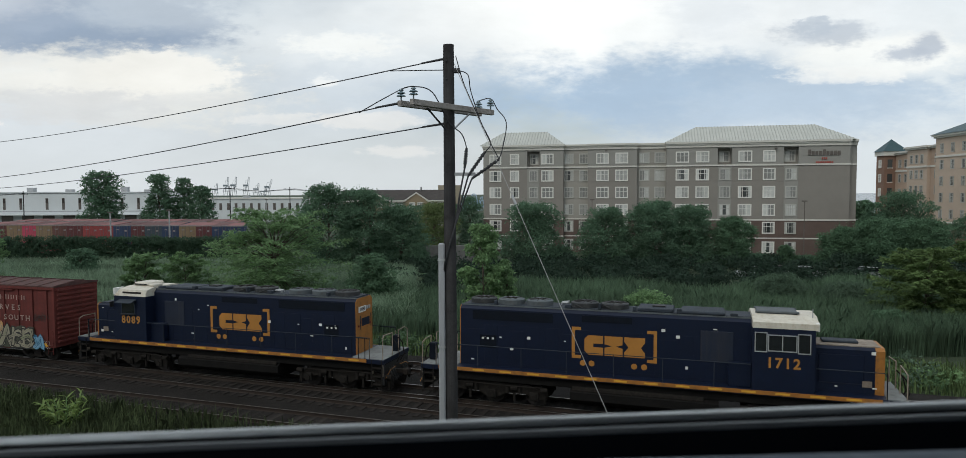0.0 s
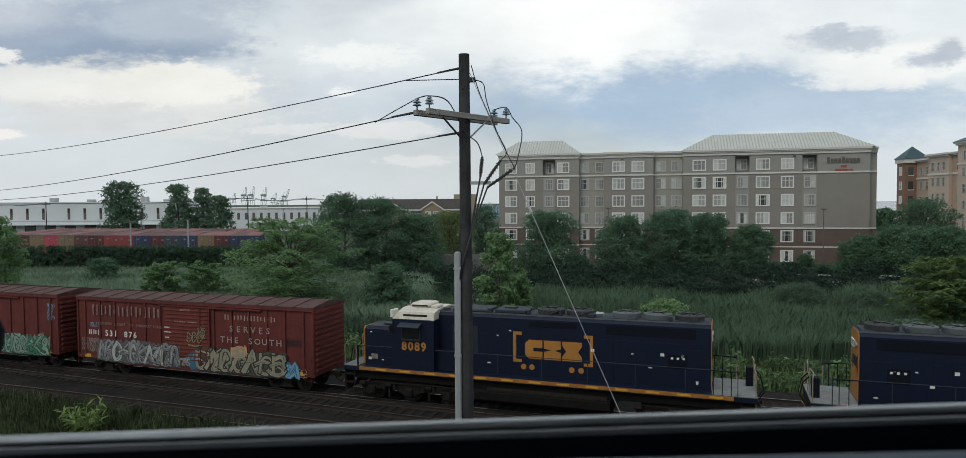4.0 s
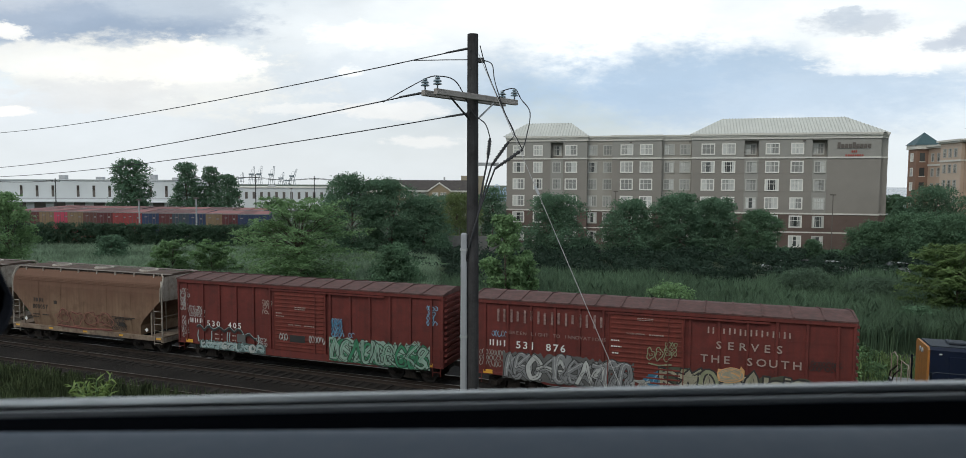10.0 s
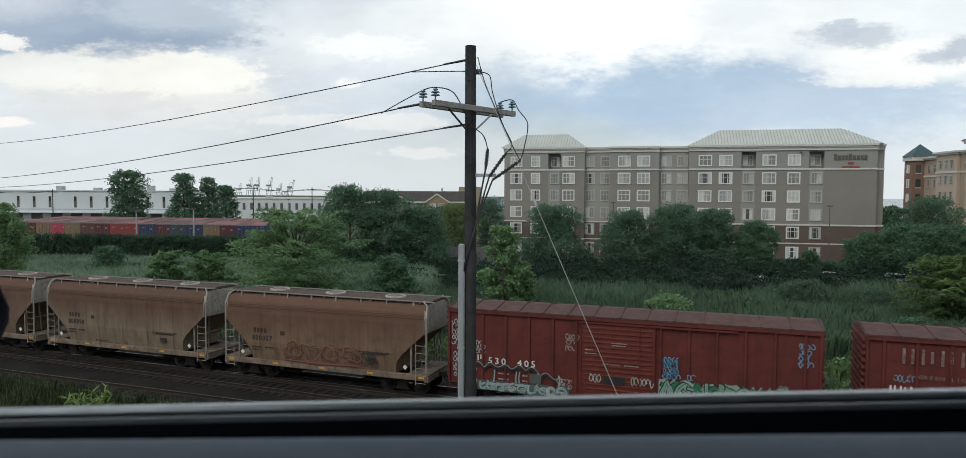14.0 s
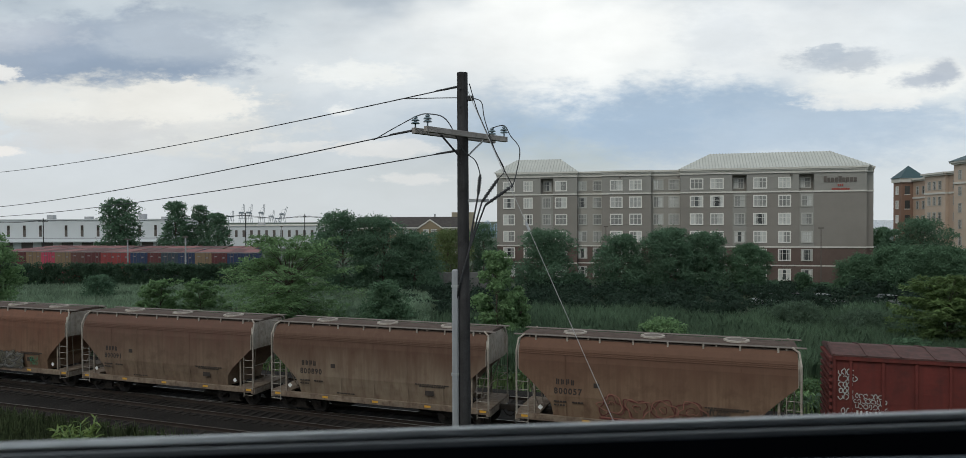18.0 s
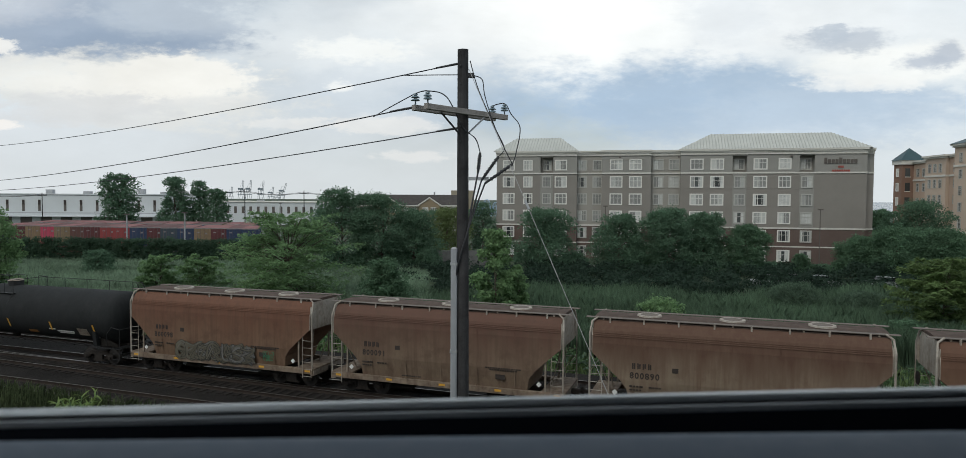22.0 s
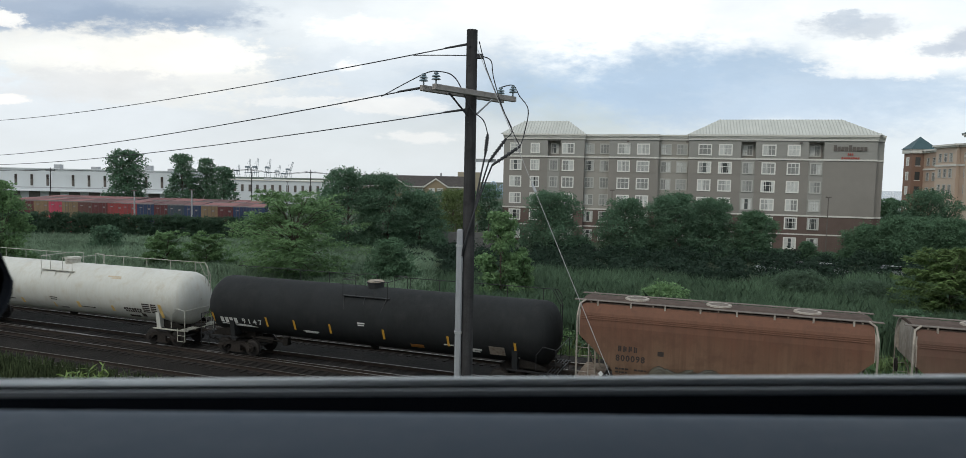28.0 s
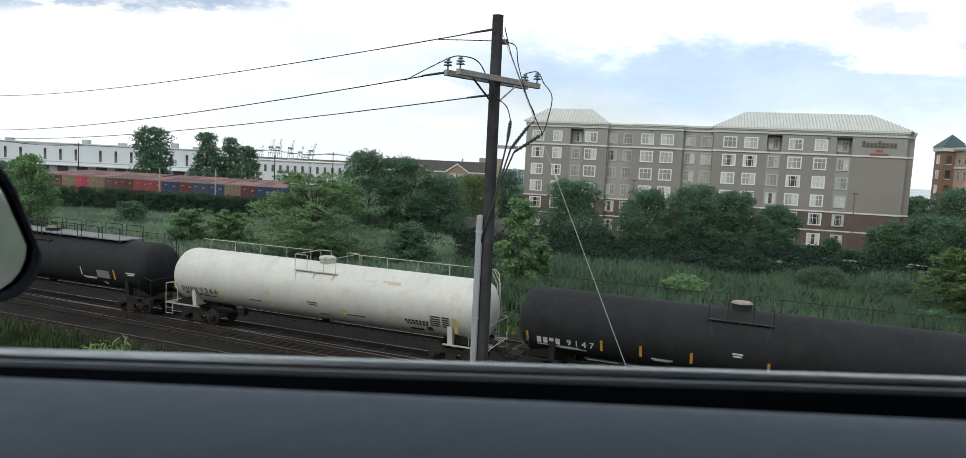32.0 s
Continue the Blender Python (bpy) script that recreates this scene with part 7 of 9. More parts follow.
def orange_hotel():
    """Stepped front that runs towards the bank; local x along it, local -y its face."""
    t = tagged(empty("hotel", pose(88.06, 147.64, -0.9, 0, 0, -93)), "tan and brick hotel with a dark teal tower roof", "hotel building")
    cor = 18.51 + 0.9
    # corner tower
    tc = 18.23 + 0.9
    part("tower", bx(B(), -3.2, 0.0, -2.4, 3.0, -1, tc - 0.9), M_BRICK2, t, "red brick corner tower")
    part("tower_cornice", bx(B(), -3.5, 0.3, -2.7, 3.0, tc - 0.9, tc), M_TRIM, t, "cream cornice")
    bm = B()
    v = [bm.verts.new(q) for q in ((-3.7, -2.9, tc), (0.5, -2.9, tc), (0.5, 2.5, tc), (-3.7, 2.5, tc), (-1.6, -0.2, tc + 2.7))]
    for q in ((0, 1, 4), (1, 2, 4), (2, 3, 4), (3, 0, 4), (3, 2, 1, 0)):
        bm.faces.new([v[i] for i in q])
    part("tower_roof", bm, M_TEALROOF, t, "dark teal pyramid roof")
    for k in range(5):
        z = tc - 2.6 - 3.05 * k
        wn = part("window", bx(B(), 0.0, 0.03, -1.7, -0.7, z - 0.9, z + 0.9), M_PANE, t)
        part("window_frame", bx(B(), 0.03, 0.06, -1.8, -0.6, z - 1.0, z - 0.85), M_WINFRAME, wn)
        window(t, -1.6, z, 1.1, 1.8, -2.41, M_WINFRAME, 0.14)
    # the stepped wings: start, end, how far they stand out, height, wall, window places
    for a, b, o, tz, wm, wins in ((0.0, 6.0, 0.0, cor - 0.6, M_TANWALL, (1.7, 3.9)), (6.0, 13.0, -0.9, cor, M_CREAM, (7.6, 9.4, 11.2)),
                                  (13.0, 17.0, -0.3, cor, M_TANWALL, (15.0,)), (17.0, 42.0, -1.7, cor + 1.6, M_CREAM, (19.0, 22.2, 25.4, 28.6, 31.8, 35.0, 38.2))):
        part("wing", bx(B(), a, b, o, 14, 5.0, tz - 0.5), wm, t, "tan stucco wing")
        part("base_wall", bx(B(), a, b, o - 0.04, 14, -1, 4.7), M_BRICK2, t)
        part("band", bx(B(), a - 0.1, b + 0.1, o - 0.2, 14, 4.7, 5.0), M_TRIM, t)
        part("band", bx(B(), a - 0.05, b + 0.05, o - 0.15, 14, tz - 4.1, tz - 3.75), M_TRIM, t)
        part("cornice", bx(B(), a - 0.2, b + 0.2, o - 0.35, 14.2, tz - 0.5, tz - 0.2), M_TRIM, t)
        part("cornice", bx(B(), a - 0.4, b + 0.4, o - 0.65, 14.4, tz - 0.2, tz + 0.15), M_TRIM, t)
        for x in wins:
            for k in range(6):
                z = tz - 2.4 - 3.05 * k
                if z > 0.5:
                    window(t, x, z, 1.05, 1.75, o - 0.005, M_BAYFRAME, 0.09, 0.12)
    tz = cor + 1.75
    bm = B()
    v = [bm.verts.new(q) for q in ((16.4, -2.5, tz), (42.5, -2.5, tz), (42.5, 14.4, tz), (16.4, 14.4, tz), (22, 5, tz + 3.4), (37, 5, tz + 3.4), (37, 7, tz + 3.4), (22, 7, tz + 3.4))]
    for q in ((0, 1, 5, 4), (1, 2, 6, 5), (2, 3, 7, 6), (3, 0, 4, 7), (4, 5, 6, 7), (3, 2, 1, 0)):
        bm.faces.new([v[i] for i in q])
    part("roof", bm, M_TEALROOF, t, "dark teal hip roof")


orange_hotel()


def motel():
    t = tagged(empty("motel", pose(-41.30, 204.30, -0.9, 0, 0, 4)), "cream motel with a dark shingle roof and two gables", "motel building")
    w = 30
    part("wall", bx(B(), 0, w, 0, 14, -0.5, 8.4), M_MOTEL, t, "cream stucco wall")
    part("roof", section(B(), [(-0.8, 8.3), (14.8, 8.3), (8.5, 11.6), (5.5, 11.6)], -0.8, w + 0.8), M_SHINGLE, t, "dark shingle roof")
    part("fascia", bx(B(), -0.8, w + 0.8, -0.95, -0.8, 8.1, 8.5), M_TRIM, t)
    for x in (9.5, 21.5):
        part("gable", prism(B(), [(x - 3.2, -0.5), (x + 3.2, -0.5), (x + 3.2, 8.2), (x, 10.4), (x - 3.2, 8.2)], -1.2, 3), M_MOTELGABLE, t, "tan gable front")
        part("gable_trim", prism(B(), [(x - 3.7, 8.0), (x, 10.5), (x + 3.7, 8.0), (x + 3.7, 8.45), (x, 10.95), (x - 3.7, 8.45)], -1.5, -1.2), M_TRIM, t)
        for k in (-1.2, 1.2):
            for z in (1.6, 4.4, 7.1):
                window(t, x + k, z, 1.7, 1.6, -1.22, None, 0.12)
    for x in (2.2, 4.8, 14.4, 16.8, 26.2, 28.5):
        for z in (1.6, 4.4, 7.1):
            window(t, x, z, 1.6, 1.6, -0.02, None, 0.12)
    part("roof_vent", bx(B(), 22.6, 23.1, 5, 5.5, 11.5, 12.5), M_GALV, t)
    part("stair_tower", bx(B(), w - 2, w + 5, 6, 13, -0.5, 13.0), M_MOTEL, t)


motel()


def warehouse():
    t = tagged(empty("warehouse", pose(-215.07, 251.10, -0.9, 0, 0, 2)), "long white warehouse with narrow dark windows", "warehouse")
    part("wall", bx(B(), 0, 92, 0, 60, -0.5, 11.1), M_WAREHOUSE, t, "white panel wall")
    part("parapet", bx(B(), -0.3, 92.3, -0.3, 60.3, 11.1, 11.5), M_WAREHOUSE, t)
    part("band", bx(B(), 0, 92, -0.06, 0, 4.2, 4.5), M_GALV, t)
    x = 3.0
    k = 0
    while x < 90:
        wn = part("window", bx(B(), x, x + 0.95, -0.1, 0, 5.0, 9.2), M_SIGNGREY, t, "tall narrow dark window")
        part("upper_pane", bx(B(), x + 0.1, x + 0.85, -0.13, -0.1, 7.4, 9.1), M_STENCIL, wn)
        x += 5.9 if k % 3 else 9.4
        k += 1
    part("dock_canopy", bx(B(), 22, 90, -3, 0, 3.0, 3.4), M_WAREHOUSE, t, "white dock canopy")
    for k in range(9):
        part("dock_door", bx(B(), 24 + k * 7.4, 28.2 + k * 7.4, -0.08, 0, 0.3, 2.9), M_SIGNGREY, t, "dark dock door")
    part("annex", bx(B(), 92, 150, 8, 60, -0.5, 8.6), M_WAREHOUSE, t, "lower white annex")
    part("annex_parapet", bx(B(), 92, 150.3, 7.7, 60, 8.6, 8.9), M_TRIM, t)
    for k in range(16):
        part("window", bx(B(), 112 + k * 2.9, 113.0 + k * 2.9, 7.9, 8.0, 4.4, 7.0), M_SIGNGREY, t)
    for x, y, h in ((10, 12, 1.4), (36, 20, 2.0), (57, 9, 1.3), (70, 25, 2.4), (85, 12, 1.2), (120, 20, 1.0)):
        part("roof_unit", bx(B(), x, x + 2.4, y, y + 2.4, 8.6 if x > 92 else 11.1, (8.6 if x > 92 else 11.2) + h), M_GALV, t)


warehouse()

CONTAINER = {}
for nm, c in dict(red=(0.29, 0.050, 0.050), maroon=(0.115, 0.030, 0.032), blue=(0.024, 0.046, 0.105), orange=(0.34, 0.13, 0.045), brown=(0.13, 0.055, 0.045), tan=(0.235, 0.165, 0.095), grey=(0.16, 0.165, 0.16), pink=(0.48, 0.060, 0.110), teal=(0.045, 0.066, 0.085)).items():
    CONTAINER[nm] = mat(nm + "_container_paint", c, 0.65, var=0.15, streak=0.25, bump=0.05)


M_LOCKROD = mat("dull_lock_rod", (0.13, 0.10, 0.10), 0.8, var=0.2, bump=0)
M_CONTROOF = mat("dull_red_container_roof", (0.135, 0.052, 0.050), 0.85, var=0.25, scale=0.5, rand=0.4, bump=0.03)
M_DATA2 = mat("pale_container_marks", (0.24, 0.22, 0.215), 0.8, var=0.3, bump=0)


def container(nm):
    """A shipping container, doors towards -y."""
    t = tagged(empty("shipping_container"), nm + " corrugated steel shipping container with doors", "container", "stacked containers")
    part("body", bx(B(), -1.18, 1.18, 0.04, 12.1, 0.02, 2.82), CONTAINER[nm], t)
    for s in (-1, 1):
        part("corner_post", bx(B(), s * 1.08, s * 1.22, 0, 0.16, 0, 2.86), CONTAINER[nm], t)
        bm = B()
        for k in range(20):
            bx(bm, s * 1.18, s * 1.21, 0.4 + k * 0.58, 0.7 + k * 0.58, 0.15, 2.7)
        part("side_corrugation", bm, CONTAINER[nm], t)
        part("door", bx(B(), s * 0.04, s * 1.06, -0.02, 0.04, 0.15, 2.7), CONTAINER[nm], t)
        for k in (0.3, 0.75):
            part("lock_rod", bx(B(), s * k - 0.02, s * k + 0.02, -0.06, -0.02, 0.12, 2.75), M_LOCKROD, t)
    part("roof", bx(B(), -1.2, 1.2, 0, 12.15, 2.82, 2.88), M_CONTROOF, t, "worn flat roof")
    part("top_rail", bx(B(), -1.2, 1.2, -0.03, 0.0, 2.74, 2.88), M_DATA2, t, "pale worn top rail")
    for x, z, w_, h_ in ((0.35, 1.9, 0.3, 0.25), (-0.85, 2.15, 0.4, 0.14)):
        part("placard", bx(B(), x, x + w_, -0.03, -0.02, z, z + h_), M_DATA2, t)
    return t


def container_yard():
    cols = ["teal", "maroon", "tan", "pink", "tan", "brown", "maroon", "red", "red", "blue", "maroon", "teal", "blue", "tan", "maroon", "blue", "blue", "tan", "teal"]
    first = {}
    rng = random.Random(3)
    for a, b, n, off in ((Vector((-79.96, 110.55, 0)), Vector((-37.10, 103.34, 0)), 17, 0), (Vector((-83.77, 124.49, 0)), Vector((-42.99, 118.23, 0)), 15, 5)):
        for i in range(n):
            p = a.lerp(b, (i + rng.uniform(-0.1, 0.1)) / (n - 1))
            for lv in (0, 1):
                nm = cols[(i + off) % len(cols)] if lv else cols[(i * 5 + 2) % len(cols)]
                m = pose(p.x, p.y + (rng.uniform(-0.4, 0.4) if lv else 0), -0.85 + lv * 2.89, 0, 0, rng.uniform(14, 17))
                if nm in first:
                    copy_thing(first[nm], m)
                else:
                    first[nm] = container(nm)
                    first[nm].matrix_basis = m


container_yard()


def harbour_crane(x, y, h, lean):
    """A quay crane with its lattice boom raised."""
    t = tagged(empty("harbour_crane", pose(x, y, -1, 0, 0, 0)), "tall hazy grey harbour crane far off", "crane", "harbour cranes")
    for sx in (-7, 7):
        for sy in (-8, 8):
            part("leg", pipe(B(), [(sx * 1.2, sy, 0), (sx * 0.5, sy, h * 0.6)], 0.7, 4), M_CRANE, t)
    part("portal_beam", bx(B(), -9, 9, -9, 9, h * 0.30, h * 0.33), M_CRANE, t)
    part("machine_house", bx(B(), -9, 5, -4, 4, h * 0.56, h * 0.66), M_CRANE, t)
    dx = lean * h * 0.62
    bm = B()
    a0, a1, b0, b1 = Vector((3, 0, h * 0.5)), Vector((3 + dx, 0, h * 1.06)), Vector((8.5, 0, h * 0.5)), Vector((7 + dx, 0, h * 1.03))
    pipe(bm, [a0, a1, b1, b0], 0.6, 4)
    for k in range(6):
        pipe(bm, [a0.lerp(a1, k / 6), b0.lerp(b1, (k + 1) / 6)], 0.35, 4)
    part("boom", bm, M_CRANE, t, "raised lattice boom")
    part("stay", pipe(B(), [(-4, 0, h * 0.66), (0, 0, h * 0.88), tuple(a0.lerp(a1, 0.7))], 0.3, 4), M_CRANE, t)


for px_, h_, l_ in (((-886.27, 2284.14), 42, 0.1), ((-849.30, 2284.82), 62, 0.06), ((-824.66, 2285.27), 63, 0.1), ((-783.58, 2286.02), 62, 0.12), ((-783.36, 2386.05), 44, 0.14), ((-730.18, 2287.00), 30, 0.5), ((-713.75, 2287.30), 54, 0.3)):
    harbour_crane(px_[0], px_[1], h_, l_)


def blue_steelwork():
    """Pale blue lattice arches a long way off, between the motel and the hotel."""
    t = tagged(empty("steel_trestle", pose(-10.20, 300, 2.0)), "pale hazy blue lattice steel arches far off", "trestle")
    for k, (x, w, h) in enumerate(((0.6, 3.6, 6.4), (4.2, 4.0, 7.4), (8.2, 3.6, 6.0))):
        arc = [(x + w * (0.5 - 0.5 * math.cos(math.pi * i / 10)), 0.6 * k, h * math.sin(math.pi * i / 10) ** 0.8) for i in range(11)]
        part("arch", pipe(B(), arc, 0.14, 5), M_HAZYBLUE, t)
        part("arch", pipe(B(), [(q[0], q[1] + 1.2, q[2] * 0.72) for q in arc], 0.12, 5), M_HAZYBLUE, t)
        bm = B()
        for i in range(1, 10):
            pipe(bm, [arc[i], (arc[i][0] + (0.5 if i % 2 else -0.5), arc[i][1], 0)], 0.08, 4)
        part("lattice", bm, M_HAZYBLUE, t)
    part("deck_beam", bx(B(), 0, 12.5, -0.3, 2.2, 1.6, 2.0), M_HAZYBLUE, t)


# pale blue with the haze of distance painted in
M_HAZYBLUE = mat("hazy_blue_steel", (0.33, 0.45, 0.58), 0.8, var=0.08, bump=0)
blue_steelwork()


def street_pole(x, y, h, label, arm):
    t = tagged(empty("utility_pole", pose(x, y, -0.9)), label, "utility pole", "far poles")
    part("pole", cyl(B(), (0, 0, 0), (0, 0, h), 0.16 if arm != 2 else 0.09, 0.1 if arm != 2 else 0.06, seg=8), (M_GALV, M_POLE, M_SIGNGREY)[arm], t)
    if arm == 1:
        part("crossarm", bx(B(), -1.3, 1.3, -0.07, 0.07, h - 0.9, h - 0.75), M_POLE, t)
        for k in (-1.2, 0.0, 1.2):
            part("insulator", cyl(B(), (k, 0, h - 0.75), (k, 0, h - 0.45), 0.07, seg=6), M_INSUL, t)
    else:
        part("lamp_head", bx(B(), -0.35, 0.35, -0.2, 0.2, h - 0.1, h + 0.08), M_SIGNGREY, t)


for x_, y_, h_, arm_ in ((-124.96, 187.74, 11.5, 1), (-67.32, 183.80, 12.8, 1), (-51.46, 184.09, 12.4, 1), (-53.54, 99.04, 8.0, 0), (-45.14, 99.19, 8.3, 0), (-59.30, 188.95, 9.0, 0), (48.89, 104.91, 9.2, 2), (17.12, 108.33, 9.5, 2)):
    street_pole(x_, y_, h_, ("slim grey lamp post", "distant wooden utility pole with a crossarm", "slim dark lamp post before the hotel")[arm_], arm_)


def far_wires():
    bm = B()
    pts = [Vector((-146.68, 187.34, 10.0)), Vector((-124.96, 187.74, 9.9)), Vector((-67.32, 183.80, 11.0)), Vector((-51.46, 184.09, 10.8)), Vector((-31.31, 189.46, 10.6))]
    for o in (-1.2, 0, 1.2):
        for a, b in zip(pts, pts[1:]):
            pipe(bm, sagging(a + Vector((o, 0, 0.2)), b + Vector((o, 0, 0.2)), 0.7, 8), 0.035, 4)
    tagged(part("far_wires", bm, M_WIRE), "thin dark wires between the distant poles", "wire", kind="stuff")


far_wires()

# ---------------------------------------------------------------- vegetation


def leaf_mesh(name, p, nrm, along, s, slim, material, parent):
    """Flat pointed leaves at p, facing nrm, their length s along the given ways."""
    n = len(p)
    nrm = nrm / (np.linalg.norm(nrm, axis=1)[:, None] + 1e-9)
    a = along - nrm * (along * nrm).sum(1)[:, None]
    a /= np.linalg.norm(a, axis=1)[:, None] + 1e-9
    b = np.cross(nrm, a)
    s = s[:, None]
    v = np.stack([p - a * s, p + b * s * slim - a * s * 0.15, p + a * s, p - b * s * slim + a * s * 0.1], 1).reshape(-1, 3)
    me = bpy.data.meshes.new(name)
    me.vertices.add(n * 4)
    me.vertices.foreach_set("co", v.ravel())
    me.loops.add(n * 4)
    me.loops.foreach_set("vertex_index", np.arange(n * 4, dtype=np.int32))
    me.polygons.add(n)
    me.polygons.foreach_set("loop_start", (np.arange(n) * 4).astype(np.int32))
    me.update(calc_edges=True)
    me.validate()
    me.materials.append(material)
    ob = new(name, me)
    ob.parent = parent
    return ob


UP = np.array((0.0, 0.0, 1.0))


def unit(rng, n):
    d = rng.normal(size=(n, 3))
    return d / np.linalg.norm(d, axis=1)[:, None]


def leaves(name, centres, radii, n, size, material, parent, rng, flat=0.8, slim=0.45, upright=0.0):
    """Leaves over the rounded tops of lobes, thinner inside and below, with loose sprigs that stand out."""
    c, r = np.array(centres), np.array(radii)
    idx = rng.choice(len(c), n, p=r ** 2 / (r ** 2).sum())
    d = unit(rng, n)
    d[:, 2] = np.where((d[:, 2] < 0) & (rng.random(n) < 0.55), -d[:, 2], d[:, 2])
    # each lobe breaks up into tufts
    k = idx * 1.7
    tuft = 0.11 * np.sin(5.3 * d[:, 0] + k) + 0.11 * np.sin(6.1 * d[:, 1] + 2.3 * k) + 0.09 * np.sin(7.7 * d[:, 2] + 1.1 * k) + 0.06 * np.sin(15 * d[:, 0] + 11 * d[:, 1] + k)
    rad = 0.86 + tuft + rng.normal(0, 0.15, n) - np.where(rng.random(n) < 0.25, rng.uniform(0, 0.6, n), 0) + np.where(rng.random(n) < 0.10, rng.uniform(0, 0.4, n), 0)
    p = c[idx] + d * (r[idx] * rad)[:, None] * np.array((1, 1, flat))
    nrm = d * 0.5 + UP * (0.45 - upright) + rng.normal(size=(n, 3)) * 0.62
    along = d * 0.7 + rng.normal(size=(n, 3)) * 0.7 + UP * (upright - 0.15)
    return leaf_mesh(name, p, nrm, along, size * rng.uniform(0.55, 1.35, n), slim, material, parent)


def fronds(name, ways, n, size, material, parent, rng):
    """Leaves in flat layers along drooping boughs: ways are (start, end, width)."""
    a = np.array([w[0] for w in ways])
    b = np.array([w[1] for w in ways])
    wd = np.array([w[2] for w in ways])
    ln = np.linalg.norm(b - a, axis=1)
    idx = rng.choice(len(a), n, p=ln / ln.sum())
    q = rng.uniform(0.12, 1.03, n) ** 0.8
    out = b[idx] - a[idx]
    across = np.cross(out, UP)
    across /= np.linalg.norm(across, axis=1)[:, None] + 1e-9
    u = rng.normal(0, 0.42, n) * (1.1 - 0.75 * q)
    twig = np.round(q * 9 + 0.3 * idx) % 2 * 0.5 + 0.6
    p = a[idx] + out * q[:, None] + across * (u * wd[idx] * twig)[:, None]
    p[:, 2] += 0.10 * ln[idx] * np.sin(math.pi * np.minimum(q, 1)) - 0.35 * np.abs(u) * wd[idx] + rng.normal(0, 0.07, n)
    nrm = UP * 1.0 + rng.normal(size=(n, 3)) * 0.42
    along = out / (ln[idx][:, None] + 1e-9) * 0.6 + across * np.sign(u)[:, None] + UP * -0.35 + rng.normal(size=(n, 3)) * 0.3
    return leaf_mesh(name, p, nrm, along, size * rng.uniform(0.6, 1.3, n), 0.3, material, parent)


def trunk_bm(rng, h, w, ends):
    bm = B()
    lean = rng.uniform(-0.3, 0.3, 2)
    tr = [(0, 0, -0.3), (lean[0] * 0.4, lean[1] * 0.4, h * 0.3), (lean[0], lean[1], h * 0.62), (lean[0] * 1.2, lean[1] * 1.2, h * 0.88)]
    r0 = max(0.05, w * 0.022)
    for k in range(3):
        cyl(bm, tr[k], tr[k + 1], r0 * (1 - k * 0.3), r0 * (1 - (k + 1) * 0.3), seg=7)
    for e in ends:
        e = Vector(e)
        s = Vector(tr[1]).lerp(Vector(tr[2]), min(1.0, max(0.0, (e.z / h - 0.25) * 1.3)))
        mid = s.lerp(e, 0.5) + Vector((0, 0, 0.05 * h))
        cyl(bm, s, mid, r0 * 0.4, r0 * 0.25, seg=5)
        cyl(bm, mid, e, r0 * 0.25, r0 * 0.08, seg=5)
    return bm


